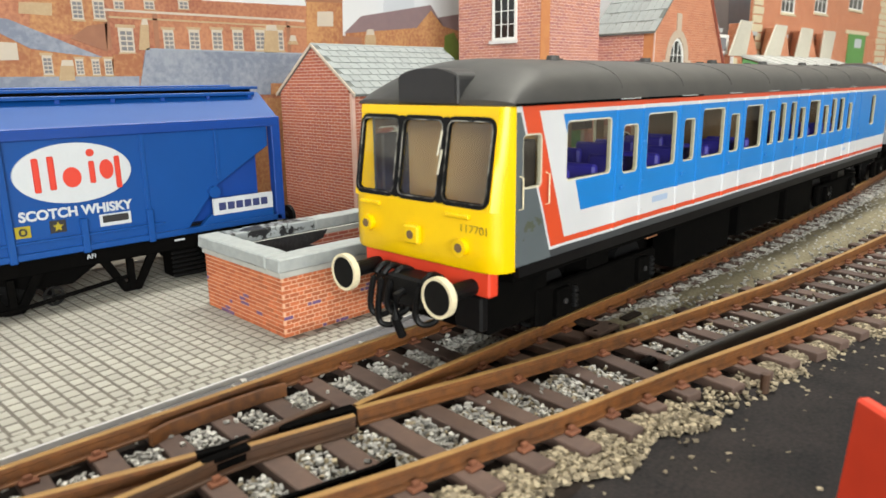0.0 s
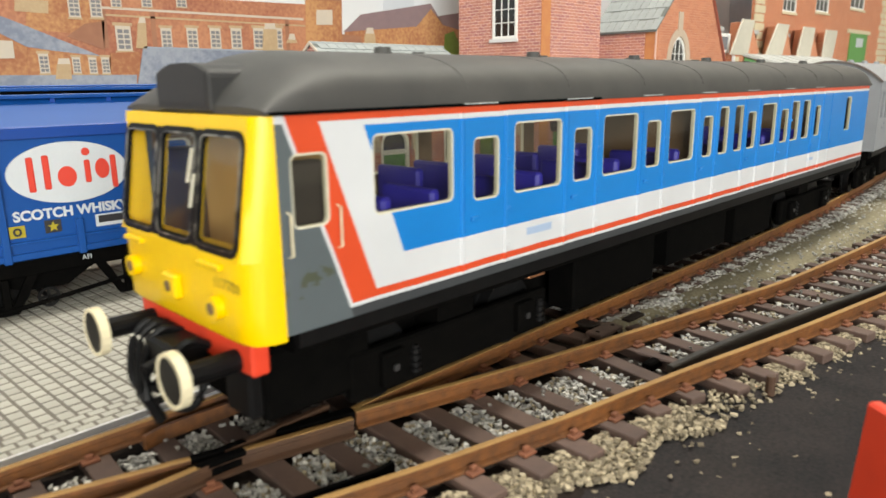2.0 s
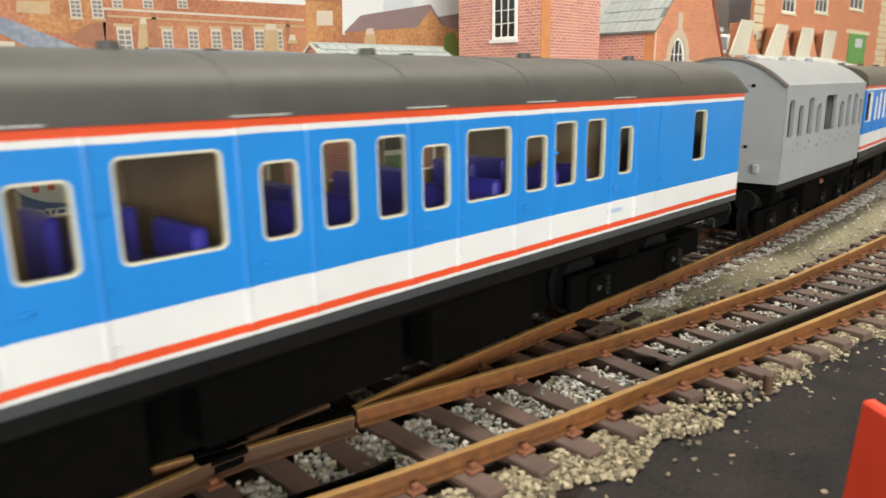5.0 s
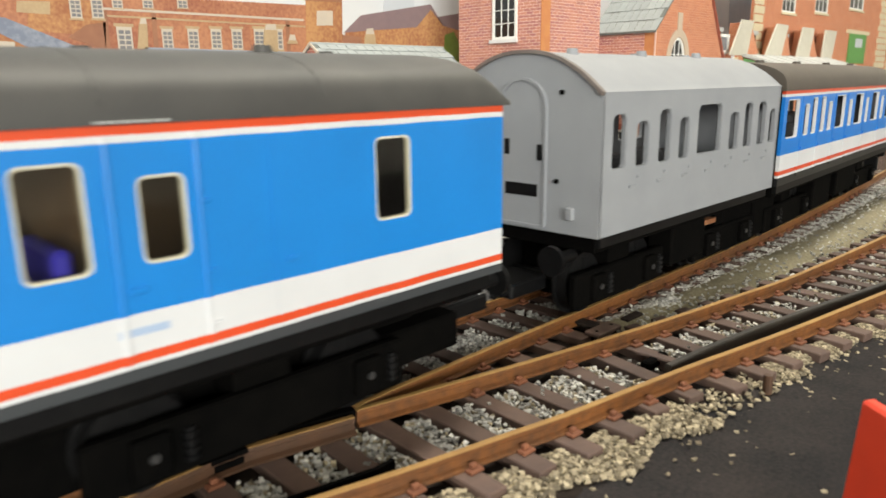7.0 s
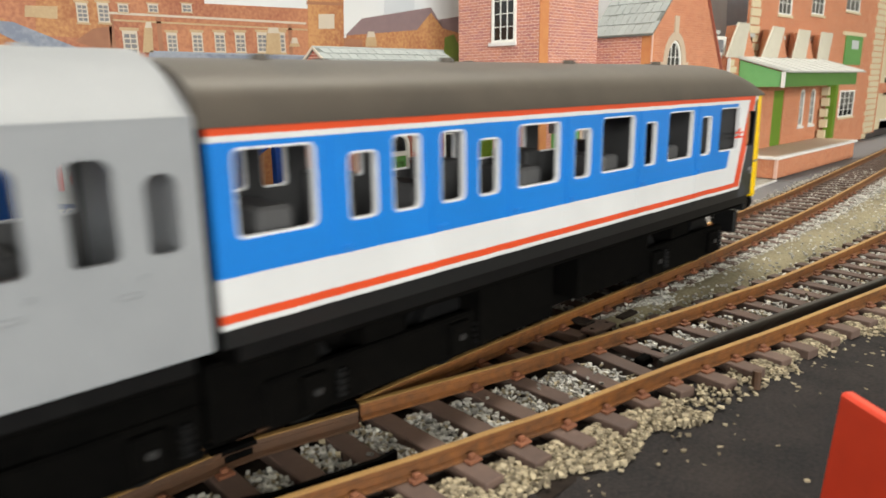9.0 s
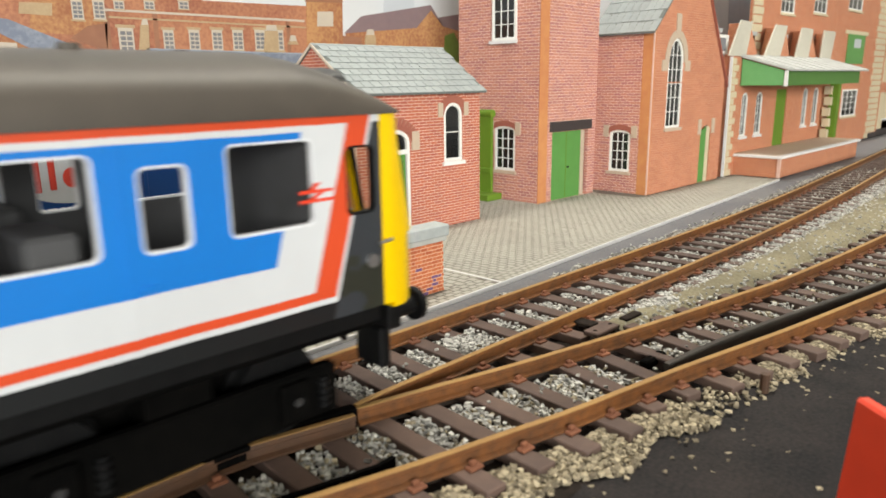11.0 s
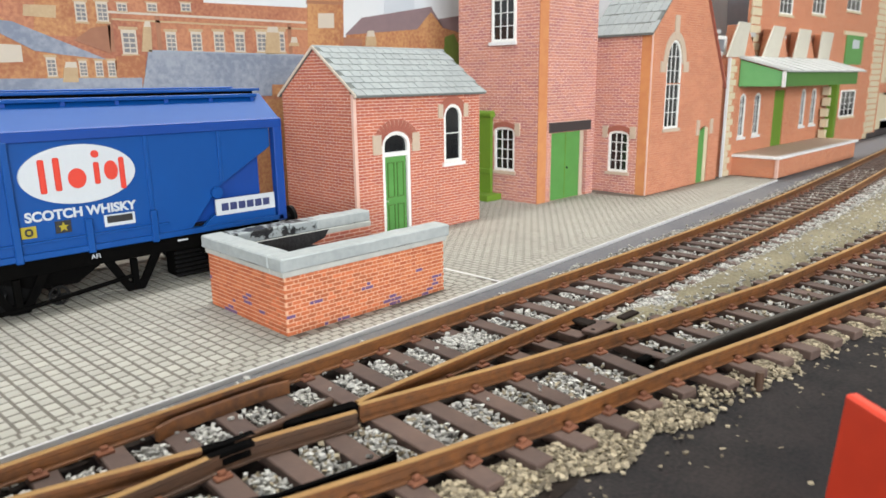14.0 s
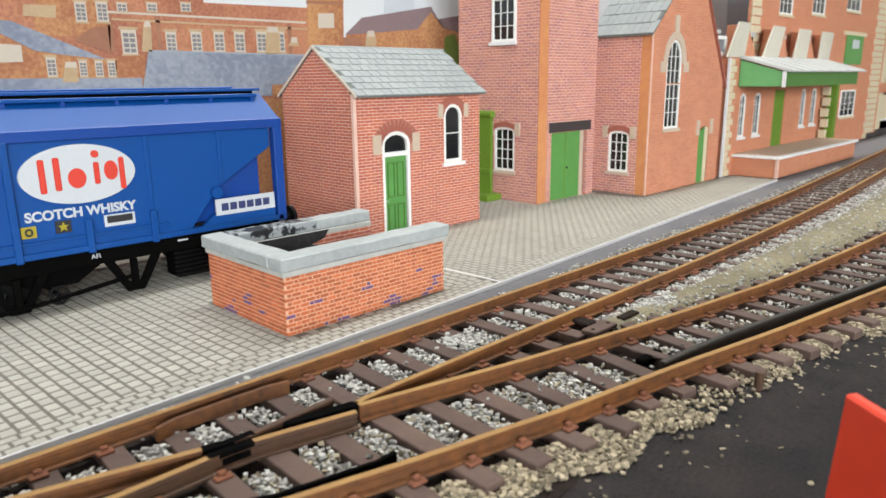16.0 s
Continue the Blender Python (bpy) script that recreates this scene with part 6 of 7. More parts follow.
def pass_windows(car, wins, half, z0, z1, length, mat, rim, glazed, inner, top=1.0):
    deep = 0.75 if glazed else 0.9
    for s in (-1, 1):
        put = (lambda u, w, d: (u, -half + d, w)) if s < 0 else (lambda u, w, d: (u, half - d, w))
        holes = [(a, b, c, d, 1.0, top, top) for a, b, c, d in wins]
        body = part("side", panel(0, length, z0, z1, holes, put, deep), mat, car, "painted coach side" if glazed is not None else "plain grey coach side")
        inside = lambda u, w, d, put=put: put(u, w, d + deep + 0.12)
        # dark sheet behind each side, puts the coach's inner shade into colour
        part("lining", panel(1.2, length - 1.2, z0 + 1.1, z1 - 0.2, [(a, b, c, d, 0.9, top, top) for a, b, c, d in wins], inside, 0.25), M_INNER if glazed else M_GREYIN, body, "dark sheet added for the shade inside")
        for h in holes:
            tone = M_BLACK if glazed is False and h[0] > 140 else rim
            fr = part("window_rim", ring_bm(h, 0.3, put, 0.12, deep + 0.1, 0.02), tone, body)
            if glazed:
                pn = part("pane", pane_bm(h, put, 0.3, -0.1, 0), M_GLASS, fr)
                pn.visible_shadow = False
    part("floor", box(0.5, length - 0.5, -half + 1.0, half - 1.0, z0, z0 + 1.0), inner, car)


CAR_A = [(13.6, 28.0, 33.0, 43.1), (32.0, 37.8, 32.4, 41.5), (41.2, 53.6, 32.4, 43.2), (57.0, 62.5, 32.4, 41.4), (66.0, 78.0, 32.4, 43.1), (81.3, 87.0, 32.4, 41.4), (90.5, 101.7, 32.4, 43.0), (105.8, 110.8, 32.3, 41.2), (114.0, 119.0, 32.3, 42.9), (122.3, 127.5, 32.3, 42.9), (130.0, 135.4, 32.3, 41.2), (138.6, 148.6, 32.3, 42.8), (152.0, 157.6, 32.2, 41.0), (159.6, 165.8, 32.2, 42.8), (168.6, 174.6, 32.2, 42.8), (179.2, 184.1, 32.3, 41.0), (208.6, 214.6, 32.2, 42.8)]
CAR_B = [(3.6, 8.6, 33.2, 43.5), (12.0, 16.9, 33.0, 41.9), (20.7, 25.6, 33.0, 43.8), (29.1, 33.7, 33.0, 41.9), (37.4, 49.2, 33.3, 44.1), (53.5, 58.7, 33.0, 41.9), (61.6, 66.5, 33.0, 43.8), (69.8, 74.9, 33.0, 43.8), (77.2, 81.2, 33.0, 41.9)]
CAR_C = [(2.6, 13.6, 33.3, 43.6), (18.3, 23.2, 33.2, 42.0), (25.7, 31.0, 33.2, 43.6), (34.7, 39.9, 33.2, 43.6), (42.7, 47.6, 33.2, 42.0), (52.0, 63.4, 33.3, 43.6), (67.6, 72.9, 33.2, 42.0), (76.3, 87.9, 33.3, 43.6), (91.9, 96.7, 33.2, 42.0), (101.3, 112.8, 33.3, 43.6), (116.6, 121.9, 33.2, 42.0), (126.0, 137.2, 33.3, 43.5)]
HALF = 17.4


def cab_front(car, flip, z0=20.2, ze=45.8):
    """The yellow cab face with three windows; flip puts it at the car's far end."""
    end, sg = (0.0, -1.0) if not flip else (flip, 1.0)
    put_u = lambda f: end + sg * f
    # how far the face stands out from the side's end, by height
    def out(z):
        return 4.6 if z < 30 else 4.6 - (z - 30) / (ze - 30) * 2.6
    prof = lambda f: [(-HALF, 0.0), (-HALF + 0.25, f * 0.45), (-HALF + 1.1, f * 0.8), (-HALF + 2.4, f * 0.95), (-HALF + 4.0, f), (HALF - 4.0, f), (HALF - 2.4, f * 0.95), (HALF - 1.1, f * 0.8), (HALF - 0.25, f * 0.45), (HALF, 0.0)]
    bm = bmesh.new()
    levels = [z0, z0 + 0.6, 24, 28, 30]
    rings = [[bm.verts.new((put_u(d * (0.9 if z == z0 else 1.0)), y, z)) for y, d in prof(out(z))] for z in levels]
    for a, b in zip(rings, rings[1:]):
        for k in range(len(a) - 1):
            bm.faces.new((a[k], a[k + 1], b[k + 1], b[k]))
        bm.faces.new((a[-1], a[0], b[0], b[-1]))
    bm.faces.new(rings[0]), bm.faces.new(rings[-1][::-1])
    face = part("cab_face", bm, M_YELLOW, car, "yellow cab front", smooth=True)
    # the rounded corner pillars beside the windows
    for s in (-1, 1):
        bm = bmesh.new()
        rr = []
        for z in (30, 35, 40, ze):
            f = out(z)
            pts = [(s * HALF, 0.0), (s * (HALF - 0.25), f * 0.45), (s * (HALF - 0.8), f * 0.75), (s * (HALF - 1.5), f * 0.95), (s * (HALF - 1.7), f * 0.95), (s * (HALF - 1.7), 0.0)]
            rr.append([bm.verts.new((put_u(d), y, z)) for y, d in pts])
        for a, b in zip(rr, rr[1:]):
            for k in range(6):
                bm.faces.new((a[k], a[(k + 1) % 6], b[(k + 1) % 6], b[k]))
        bm.faces.new(rr[0]), bm.faces.new(rr[-1])
        part("corner_pillar", bm, M_YELLOW, car, "yellow cab corner", smooth=True)
    # the window panel leans back with the face
    slope = lambda u, w, d: (put_u(out(w) - d), u, w)
    holes = [(-15.2, -5.7, 30.9, 43.7, 1.3, 1.3, 1.3), (-4.7, 4.7, 30.9, 43.7, 1.3, 1.3, 1.3), (5.7, 15.2, 30.9, 43.7, 1.3, 1.3, 1.3)]
    pan = part("window_panel", panel(-HALF + 1.6, HALF - 1.6, 30.0, ze, holes, slope, 0.8), M_YELLOW, car, "yellow window panel of the cab")
    for y in (-5.2, 5.2):
        part("surround", panel(y - 0.6, y + 0.6, 30.5, 44.1, [], lambda u, w, d: slope(u, w, d - 0.11), 0.5), M_BLACK, pan, "black strip between the cab windows")
    part("brow", panel(-HALF + 1.5, HALF - 1.5, 44.4, ze, [], lambda u, w, d: slope(u, w, d - 0.15), 0.6), M_YELLOW, car)
    for h in holes:
        fr = part("window_frame", ring_bm(h, 0.85, slope, -0.14, 0.5, 0.55), M_BLACK, pan, "glossy black window frame")
        part("beading", ring_bm(h, 0.18, slope, -0.26, 0.2, -0.05), M_BEAD, fr, "worn dull metal beading")
        pn = part("pane", pane_bm(h, slope, 0.3, -0.1, 0), M_GLASS, fr)
        pn.visible_shadow = False
    back = -8.4 if not flip else -11.5
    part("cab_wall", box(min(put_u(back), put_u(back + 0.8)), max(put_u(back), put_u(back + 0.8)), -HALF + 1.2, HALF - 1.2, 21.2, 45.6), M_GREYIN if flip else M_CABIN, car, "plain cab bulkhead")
    if not flip:
        # dark blocks added so that the cab side windows look unlit
        for s in (-1, 1):
            part("cab_dark_block", box(0.6, 7.4, min(s * 13.8, s * 15.8), max(s * 13.8, s * 15.8), 21.4, 40.5, 0.3), M_CAB_DARK, car, "dark block added for the shade behind the side window")
        # one block for the cab's gear, also hides the lit ballast below
        part("underside_block", box(-0.6, 16.0, -12.6, 12.6, 8.2, 17.5, 0.5), M_BLACK_M, car, "black block added for gear and shade under the cab")
    # lamps and sills on the yellow
    for y, z, square in ((12.0, 25.2, False), (0.6, 24.6, True), (-10.4, 24.0, False)):
        a, b = put_u(out(24) - 0.2), put_u(out(24) + 1.0)
        bm = tube("x", y, z, 1.45, min(a, b), max(a, b), 20) if not square else box(min(a, b), max(a, b), y - 1.8, y + 1.8, z - 1.6, z + 1.6, 0.3)
        lm = part("lamp_housing", bm, M_YELLOW, car, "yellow lamp housing")
        part("lens", tube("x", y, z, 0.75, min(put_u(out(24) + 0.9), put_u(out(24) + 1.12)), max(put_u(out(24) + 0.9), put_u(out(24) + 1.12)), 16), M_INNER, lm)
    for y in (11.5, -9.5):
        a, b = put_u(out(29) - 0.2), put_u(out(29) + 0.6)
        part("step", box(min(a, b), max(a, b), y - 2.6, y + 2.6, 28.6, 29.3, 0.15), M_YELLOW, car)
    for k in range(2):
        part("wiper", wire([(put_u(out(40) + 0.5), -5.2 + 0.15 * k, 42 - 3 * k), (put_u(out(36) + 0.5), -4.6, 38 - 3 * k)], 0.18, 6), M_REVEAL, pan, "worn wiper")
    # buffer beam, buffers, coupling and hoses
    a, b = put_u(1.0), put_u(3.4)
    part("buffer_beam", box(min(a, b), max(a, b), -15.0, 15.0, 15.9, 20.2, 0.3), M_RED if not flip else M_BLACK, car, "red buffer beam" if not flip else "black buffer beam")
    for s in (-1, 1):
        a, b, c = put_u(3.2), put_u(8.4 if flip else 10.4), put_u(9.4 if flip else 11.6)
        bm = tube("x", s * 11.4, 17.3, 1.4, min(a, b), max(a, b), 16)
        buf = part("buffer", bm, M_BLACK, car, "black buffer shank")
        part("buffer_head", tube("x", s * 11.4, 17.3, 2.5 if flip else 2.95, min(b, c), max(b, c), 32), M_BLACK, buf, "round black buffer head")
        if not flip:
            loop = (s * 11.4 - 3.3, s * 11.4 + 3.3, 14.0, 20.6, 3.29, 3.29, 3.29)
            part("buffer_rim", ring_bm(loop, 0.5, lambda u, w, d: (put_u(11.7 - d), u, w), 0, 1.2), M_RIM, buf, "cream painted buffer rim")
    part("coupling", box(min(put_u(3), put_u(8)), max(put_u(3), put_u(8)), -4.2, 4.2, 12.6, 18.0, 0.5), M_BLACK, car)
    part("coupling_hook", wire([(put_u(7), 0, 15.5), (put_u(9.5), 0, 15), (put_u(10), 0, 11), (put_u(8.5), 0, 7.5)], 0.8), M_BLACK, car)
    for y, drop in ((6.6, 9.6), (4.6, 8.2), (-4.8, 10.4), (2.2, 10.8)):
        pts = [(put_u(3.4), y, 17.5), (put_u(6.0), y + 0.2, 18.6), (put_u(8.0), y + 0.8, 16.5), (put_u(8.6), y + 1.4, drop + 2), (put_u(8.0), y + 0.6, drop), (put_u(6.4), y - 1.2, drop + 0.6), (put_u(5.0), y - 1.6, drop + 4)]
        part("hose", wire([tuple(v) for v in bezier_round(pts)], 0.55, 8), M_BLACK, car, "black air hose")
    part("guard_iron", box(min(put_u(1), put_u(3)), max(put_u(1), put_u(3)), -13, -7, 9.5, 15.6, 0.4), M_BLACK, car)
    part("guard_iron", box(min(put_u(1), put_u(3)), max(put_u(1), put_u(3)), 7, 13, 9.5, 15.6, 0.4), M_BLACK, car)
    # the roof's indicator box
    a, b = put_u(1.6), put_u(-9)
    bm = prism([(-7.0, 46.0), (7.0, 46.0), (7.0, 50.2), (6.5, 50.8), (4.6, 51.4), (2.2, 51.7), (-2.2, 51.7), (-4.6, 51.4), (-6.5, 50.8), (-7.0, 50.2)], "x", min(a, b), max(a, b), None, 0.25)
    hb = part("indicator_box", bm, M_BOX, car, "black roof indicator box")
    part("blind", panel(-6.4, 6.4, 46.9, 50.3, [], lambda u, w, d: (put_u(1.75 - d), u, w), 0.2), M_BOX, hb, "blank black indicator panel")


def bezier_round(pts, n=4):
    p = [Vector(q) for q in [pts[0]] + list(pts) + [pts[-1]]]
    out = []
    for i in range(1, len(p) - 2):
        a, b, c, d = p[i - 1:i + 3]
        for k in range(n):
            t = k / n
            out.append(0.5 * (2 * b + (c - a) * t + (2 * a - 5 * b + 4 * c - d) * t * t + (3 * b - a - 3 * c + d) * t ** 3))
    return out + [p[-1]]


def cab_side_door(car, u0, u1, at_end):
    """Side window of the cab with its handrails, on both sides."""
    for s in (-1, 1):
        put = (lambda u, w, d: (u, -HALF + d, w)) if s < 0 else (lambda u, w, d: (u, HALF - d, w))
        for u in (u0 - 0.7 if not at_end else u1 + 0.7, u1 + 1.0 if not at_end else u0 - 1.0):
            pts = [put(u, 30.0, 0.0), put(u, 30.2, -0.7), put(u, 35.0, -0.7), put(u, 35.2, 0.0)]
            part("handrail", wire(pts, 0.13, 6), M_RIM, car, "pale handrail")


def door_lines(car, xs, mat):
    for x in xs:
        for s in (-1, 1):
            part("door_strip", box(x - 0.35, x + 0.35, min(s * HALF, s * (HALF + 0.12)), max(s * HALF, s * (HALF + 0.12)), 22.4, 44.4), mat, car)
            part("door_handle", box(x + 0.9, x + 2.6, min(s * HALF, s * (HALF + 0.4)), max(s * HALF, s * (HALF + 0.4)), 29.6, 30.3, 0.1), mat, car)


def leading_railcar():
    L = 233.0
    car = tagged(thing("railcar"), "railcar with yellow cab front and blue, white, red sides", "railcar", "train")
    cab_win = (1.7, 6.9, 33.0, 41.6)
    pass_windows(car, [cab_win] + CAR_A, HALF, 20.8, 45.9, L, M_SIDE, M_REVEAL, True, M_INNER)
    part("roof", coach_roof(L, 46.05, 53.4, HALF, 11.0, 5.0), M_ROOF, car, "weathered dark grey roof", smooth=True)
    # thin dark strip along the roof edge, front stretch only
    for s in (-1, 1):
        part("roof_edge_strip", box(-0.8, 64.0, min(s * (HALF + 0.1), s * (HALF + 0.55)), max(s * (HALF + 0.1), s * (HALF + 0.55)), 45.85, 46.25), M_BLACK_M, car, "dark strip along the front roof edge")
    roof_seams(car, [30.4 + 24.4 * k for k in range(8)], 46.05, 53.4, M_ROOF)
    part("end_wall", box(L - 1.0, L, -HALF + 1, HALF - 1, 20.8, 46), M_BLACK_M, car)
    for k in range(12):
        u = 26 + k * 17.5
        for y in ((5.5,) if k % 2 else (-5.5,)):
            bm = tube("z", u, y, 1.5, 52.4, 54.0, 14, None, 1.1)
            part("roof_vent", bm, M_ROOF, car, "round roof ventilator")
    for k in range(7):
        u = 33 + k * 24.4
        for s in (-1, 1):
            part("rain_strip", box(u - 3.5, u + 3.5, min(s * (HALF + 0.3), s * (HALF + 0.75)), max(s * (HALF + 0.3), s * (HALF + 0.75)), 46.1, 46.24), M_ROOFW, car, "pale rain strip over a door")
    for k in range(8):
        for y in (-9.5, 9.5):
            if k not in (7,):
                seat(car, 17 + k * 24.3, y), seat(car, 26 + k * 24.3, y)
    part("partition", box(104, 105, -HALF + 1, HALF - 1, 21.8, 46), M_INNER, car, "tan interior partition")
    part("partition", box(176, 177, -HALF + 1, HALF - 1, 21.8, 46), M_INNER, car, "tan interior partition")
    door_lines(car, (30.4, 55.4, 79.8, 104.0, 128.7, 150.4, 176.6, 194.0), M_SIDE)
    for a, b, c, d in CAR_A[1:]:
        if d < 42:
            for s in (-1, 1):
                for u in (a - 2.5, b + 1.3):
                    part("door_stile", tube("z", u, s * HALF, 0.32, 22.2, 45.1, 8), M_SIDE, car)
                for z in (24.4, 30.2, 37.6):
                    part("hinge", box(b + 1.6, b + 2.5, min(s * (HALF - 0.2), s * (HALF + 0.3)), max(s * (HALF - 0.2), s * (HALF + 0.3)), z, z + 0.5, 0.1), M_SIDE, car)
    part("contact_strip", box(49.0, 53.5, -14.6, -12.6, 16.6, 17.6, 0.1), M_COPPER, car, "bare copper contact strip")
    part("coupling_tip", box(L + 9.5, L + 13.5, -4.2, 0.5, 10.2, 12.4, 0.3), M_STEEL, car, "pale metal coupling tip")
    part("rear_step", box(214, L - 2, -10, 10, 7.2, 13.0, 0.4), M_BLACK_M, car, "black gear behind the rear bogie")
    cab_front(car, 0)
    cab_side_door(car, 1.7, 6.9, False)
    lettering(car, "lettering", "117701", -4.62, -13.0 + 0.2, 27.0, 1.9, M_PRINTK, (90, 0, -90), "black painted unit number", depth=0.02, squeeze=1.1, bold=-0.03)
    part("number_bars", box(44.5, 51.0, -HALF - 0.06, -HALF + 0.1, 25.4, 26.6), M_PRINTC, car, "pale blue unreadable number bars")
    part("number_bars", box(176, 181, -HALF - 0.06, -HALF + 0.1, 25.4, 26.2), M_PRINTC, car, "pale blue unreadable bars")
    underframe(car, L, 20.8, ((62, 92, 7.6), (98, 128, 9.0), (134, 158, 7.8)))
    for x in (34.0, 194.0):
        bogie(car, x)
    bm = box(L - 1, L + 11, -5, 5, 9.0, 12.0, 0.4)
    wire([(L + 10, 3, 11), (L + 16, 5, 11), (L + 16, -5, 11), (L + 10, -3, 11)], 0.6, 8, bm)
    part("rear_coupling", bm, M_BLACK, car, "black tension coupling")
    part("gangway_step", box(L - 0.5, L + 6, -8, 8, 16.0, 18.0, 0.3), M_BLACK, car)
    for y in (-11.4, 11.4):
        bm = tube("x", y, 17.2, 1.2, L - 1, L + 5, 12)
        tube("x", y, 17.2, 2.8, L + 5, L + 6, 20, bm)
        part("buffer", bm, M_BLACK, car)
    return car


def grey_coach():
    L = 83.2
    car = tagged(thing("coach"), "short plain grey unpainted coach on black underframe", "coach", "train")
    zb, ze, zt = 21.2, 47.0, 54.6
    pass_windows(car, CAR_B, HALF, zb, ze, L, M_GREYC, M_GREYC, None, M_GREYIN, 1.8)
    part("roof", coach_roof(L, ze, zt, HALF, lip=0.08, over=0.0, segment=True), M_GREYC, car, "smooth grey arched roof", smooth=True)
    for k in range(6):
        part("roof_vent", tube("z", 9 + k * 13, 4.5 if k % 2 else -4.5, 1.4, 53.6, 55.2, 14, None, 1.0), M_GREYC, car, "grey roof ventilator")
    arc = [(-HALF, zb), (HALF, zb), (HALF, ze)] + [(HALF * math.cos(math.pi * k / 14), ze + (zt - ze) * 0.985 * segmental(math.cos(math.pi * k / 14))) for k in range(1, 14)] + [(-HALF, ze)]
    for u in (-0.05, L - 0.95):
        part("end_wall", prism(arc, "x", u, u + 1.0), M_GREYC, car, "grey coach end")
    put = lambda u, w, d: (-0.0 + d, u, w)
    door = (-5.4, 5.4, 22.2, 49.4, 0.3, 5.35, 5.0)
    dr = part("end_door", pane_bm(door, put, -0.35, 0, 0.4), M_GREYC, car, "grey arched end door")
    part("door_rim", ring_bm(door, 0.5, put, -0.7, 0, 0.5), M_GREYC, dr)
    for a, b, c, d in ((3.0, 4.2, 35.4, 38.4), (-4.9, -3.7, 34.6, 37.6), (-3.9, 3.9, 27.6, 30.0)):
        block(dr, "slot", M_BLACK, put, a, b, c, d, -0.45, -0.3, "dark slot in the end door")
    for y, z in ((-9.0, 47.2), (9.0, 47.2), (-8.2, 31.0)):
        part("end_fitting", box(-0.4, 0.1, y - 0.4, y + 0.4, z - 0.4, z + 0.4), M_BLACK_M, car)
    for y in (-11.5, 11.5):
        part("lamp_iron", box(-0.9, 0.1, y - 0.8, y + 0.8, 24.0, 26.4, 0.2), M_GREYC, car, "grey lamp iron")
    rim = bmesh.new()
    rows = []
    for k in range(25):
        c = math.cos(math.pi * k / 24)
        y, z = (HALF + 0.35) * c, ze + (zt - ze) * segmental(c)
        rows.append([rim.verts.new((u, y * g, z + h)) for u, g, h in ((-0.75, 1.0, 0.3), (0.3, 1.0, 0.3), (0.3, 0.985, -0.35), (-0.75, 0.985, -0.35))])
    for a, b in zip(rows, rows[1:]):
        for k in range(4):
            rim.faces.new((a[k], a[(k + 1) % 4], b[(k + 1) % 4], b[k]))
    rim.faces.new(rows[0]), rim.faces.new(rows[-1])
    part("end_arch", rim, M_ARCHRIM, car, "worn dark raised roof edge")
    for k in range(7):
        u = 10 + k * 10.6
        for s in (-1, 1):
            part("side_fitting", box(u, u + 2.2, min(s * HALF, s * (HALF + 0.35)), max(s * HALF, s * (HALF + 0.35)), 29.4, 30.0, 0.1), M_GREYC, car)
            part("side_fitting", box(u + 2.6, u + 3.2, min(s * HALF, s * (HALF + 0.35)), max(s * HALF, s * (HALF + 0.35)), 31.0, 31.6, 0.1), M_GREYC, car)
    for k in range(4):
        for y in (-9.5, 9.5):
            part("seat", box(8 + k * 19, 14 + k * 19, y - 5, y + 5, 22.0, 31.0, 0.5), M_GREYIN, car, "dark grey moulded seat")
    underframe(car, L, zb, ((34, 50, 9.0),))
    for x in (17.0, L - 17.0):
        bogie(car, x, 20.0)
    # block for end gear, added to keep the gap between cars dark
    part("underside_block", box(66.0, 83.6, -12.4, 12.4, 6.8, 17.5, 0.5), M_BLACK_M, car, "black block added for gear and shade under the coach end")
    part("contact_strip", box(53.5, 59.0, -13.6, -11.6, 15.0, 16.2, 0.1), M_COPPER, car, "bare copper contact strip")
    bm = box(-9, 2, -5, 5, 9.0, 12.0, 0.4)
    wire([(-8, 3, 11), (-14, 5, 11), (-14, -5, 11), (-8, -3, 11)], 0.6, 8, bm)
    part("front_coupling", bm, M_BLACK, car, "black tension coupling")
    for y in (-11.4, 11.4):
        bm = tube("x", y, 17.2, 1.2, -5, 1, 12)
        tube("x", y, 17.2, 2.8, -6, -5, 20, bm)
        part("buffer", bm, M_BLACK, car)
    return car


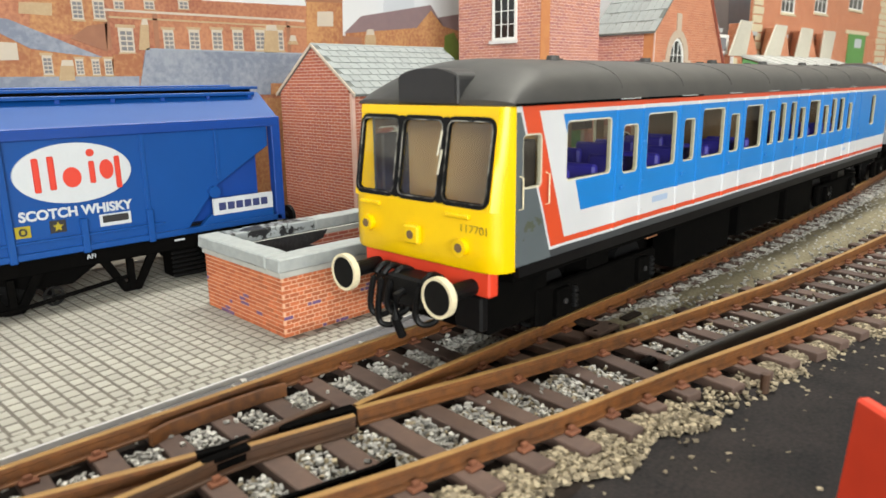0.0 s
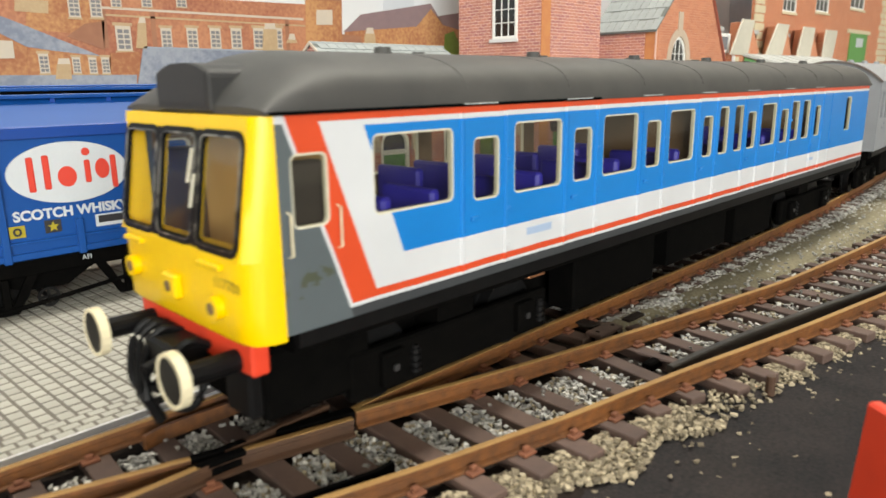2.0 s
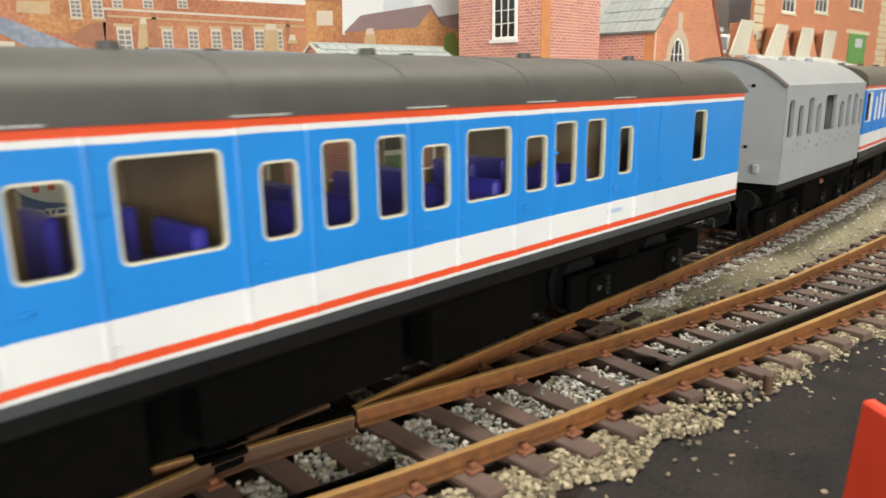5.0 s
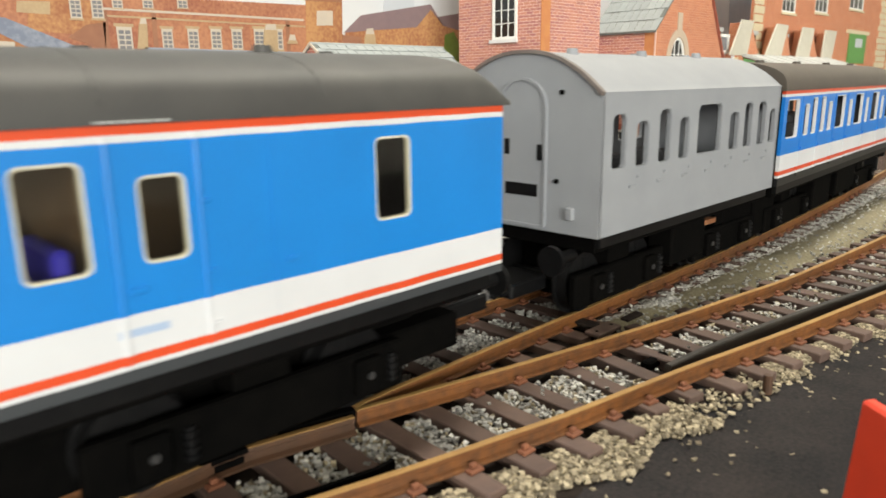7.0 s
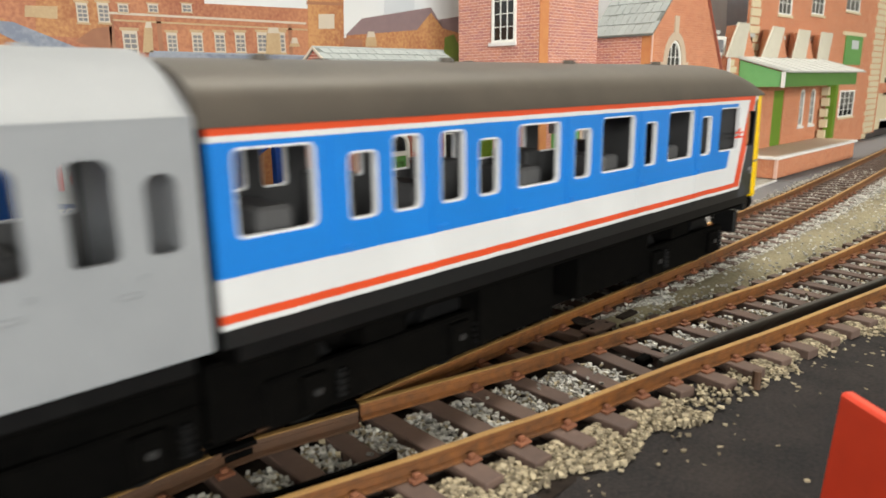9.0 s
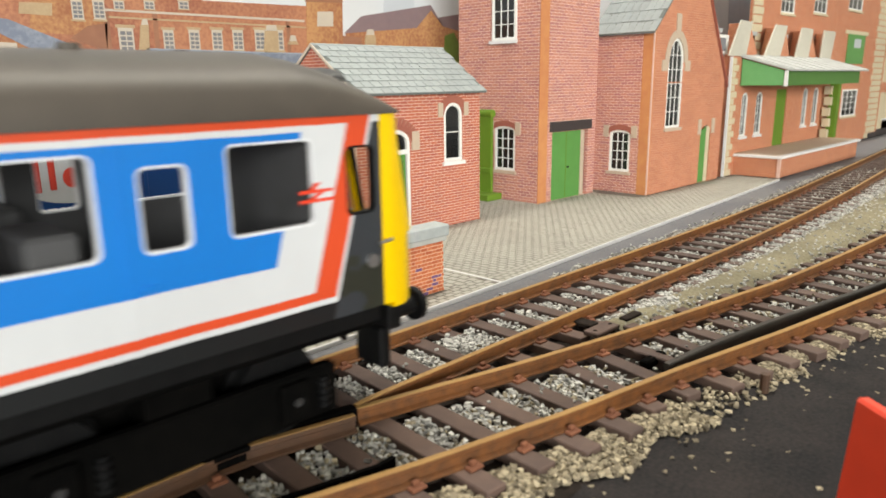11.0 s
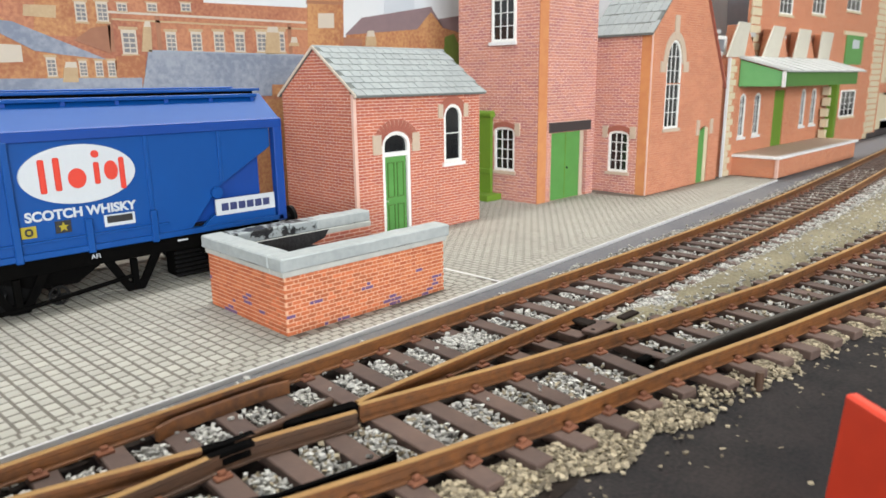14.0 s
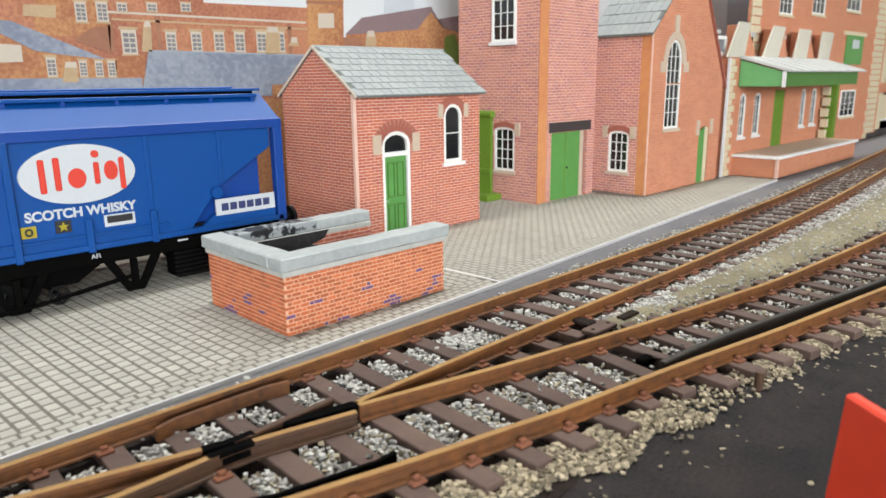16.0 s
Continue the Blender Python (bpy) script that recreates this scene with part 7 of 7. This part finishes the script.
def trailing_railcar():
    L = 148.8
    car = tagged(thing("railcar"), "unglazed railcar with deep blue sides and brown weathered roof", "railcar", "train")
    cab_win = (L - 7.2, L - 2.6, 33.6, 42.2)
    pass_windows(car, CAR_C + [cab_win], HALF, 21.0, 45.9, L, M_SIDE_B, M_REVEALW, False, M_GREYIN)
    part("roof", coach_roof(L, 46.0, 53.6, HALF, 0.0, 14.0), M_ROOF_B, car, "brown weathered roof", smooth=True)
    part("end_wall", box(0, 1.0, -HALF + 1, HALF - 1, 21, 46), M_BLACK_M, car)
    for k in range(8):
        part("roof_vent", tube("z", 14 + k * 17, 5.5 if k % 2 else -5.5, 1.5, 52.4, 54.0, 14, None, 1.1), M_ROOF_B, car, "round roof ventilator")
    for k in range(5):
        for y in (-9.5, 9.5):
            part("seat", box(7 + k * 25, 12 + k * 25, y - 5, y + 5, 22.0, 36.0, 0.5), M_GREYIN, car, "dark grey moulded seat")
    part("partition", box(100, 101, -HALF + 1, 2, 21.8, 46), M_GREYIN, car)
    door_lines(car, (16.0, 33.0, 50.0, 65.6, 90.0, 115.0), M_SIDE_B)
    cab_front(car, L)
    bars = bmesh.new()
    for a, b in ((36.0, 36.4), (37.1, 37.5)):
        box(L - 13.9, L - 9.2, -HALF - 0.06, -HALF + 0.1, a, b, 0, bars)
    prism([(L - 12.6, 37.5), (L - 11.8, 37.5), (L - 10.9, 38.3), (L - 11.7, 38.3)], "y", -HALF - 0.07, -HALF + 0.1, bars)
    prism([(L - 11.8, 36.4), (L - 12.6, 36.4), (L - 11.3, 37.1), (L - 10.5, 37.1)], "y", -HALF - 0.07, -HALF + 0.1, bars)
    part("emblem", bars, M_RED, car, "red barred emblem")
    part("side_lamp", tube("y", L - 3.6, 27.4, 0.9, -HALF - 0.5, -HALF + 0.2, 14), M_STEEL, car, "round pale side lamp")
    part("handrail", wire([(L - 2.6, -HALF - 0.6, 29.6), (L - 0.6, -HALF - 0.6, 29.8)], 0.25, 6), M_STEEL, car)
    # matching block on this car, darkens the same gap
    part("underside_block", box(-0.4, 16.0, -12.4, 12.4, 6.8, 17.5, 0.5), M_BLACK_M, car, "black block added for gear and shade under the coach end")
    underframe(car, L, 21.0, ((46, 66, 7.8), (74, 100, 9.0)))
    for x in (28.0, L - 28.0):
        bogie(car, x, 28.0)
    return car


# ---- red board in front ----
def red_board():
    ob = tagged(thing("red_board", 81.9, 18.7, 0.0, 52.0), "bright red painted upright board on the tarmac", "board")
    bm = box(-16.0, 0.0, -1.1, 0.5, 0.0, 16.0, 0.35)
    for v in bm.verts:
        v.co.y += 0.075 * (15.6 - v.co.z)
    part("plate", bm, M_RED, ob, "bright red worn plate")
    part("foot", box(-16.0, 0.0, -1.4, 2.8, -0.2, 0.8, 0.2), M_RED, ob, "red foot of the board")


red_board()

# ---- motion ----
CARS = [(leading_railcar(), 0.0, 34.0, 194.0), (grey_coach(), 259.6, 17.0, 66.2), (trailing_railcar(), 344.2, 28.0, 120.8)]
TRAVEL = [(0, 0), (0.5, 4.9), (1, 14.3), (1.5, 27.3), (2, 40.7), (2.5, 54.3), (3, 67.3), (3.5, 85), (4, 106), (5, 148.5), (6.3, 203.3), (6.5, 212.7), (7, 235.1), (7.5, 260), (8, 302.7), (8.5, 349.6), (9, 393.9), (9.2, 409.0), (10, 462), (11.3, 533), (11.5, 541.6), (12, 564), (13, 606), (14, 648), (15, 689), (16, 729)]
FRONT, RIDE = 83.6, 0.9


def travelled(t):
    """How far the train has come, in mm: a smooth curve through the table."""
    for i in range(len(TRAVEL) - 1):
        (t0, s0), (t1, s1) = TRAVEL[i], TRAVEL[i + 1]
        if t <= t1:
            before, after = TRAVEL[max(0, i - 1)], TRAVEL[min(len(TRAVEL) - 1, i + 2)]
            m0 = (s1 - before[1]) / (t1 - before[0])
            m1 = (after[1] - s0) / (after[0] - t0)
            h = t1 - t0
            q = (t - t0) / h
            return (2 * q ** 3 - 3 * q ** 2 + 1) * s0 + (q ** 3 - 2 * q ** 2 + q) * h * m0 + (3 * q ** 2 - 2 * q ** 3) * s1 + (q ** 3 - q ** 2) * h * m1
    return TRAVEL[-1][1]


def car_pose(off, b0, b1, s):
    base = FRONT + off - s
    xa, xb = base + b0, base + b1
    ya, yb = line_y(xa) + RIDE, line_y(xb) + RIDE
    turn = math.atan2(yb - ya, xb - xa)
    x, y = xa - b0 * math.cos(turn), ya - b0 * math.sin(turn)
    return pose(x * MM, y * MM, 0, 0, 0, math.degrees(turn))


def motions():
    for car, off, b0, b1 in CARS:
        walk(car, [(k * 0.1, car_pose(off, b0, b1, travelled(k * 0.1))) for k in range(161)])
    for wheel, x, z in WHEELS:
        # the wheels roll on the rails as the train moves
        walk(wheel, [(k / 15, pose(x * MM, 0, z * MM, 0, -math.degrees(travelled(k / 15) / 6.0), 0)) for k in range(241)])


motions()
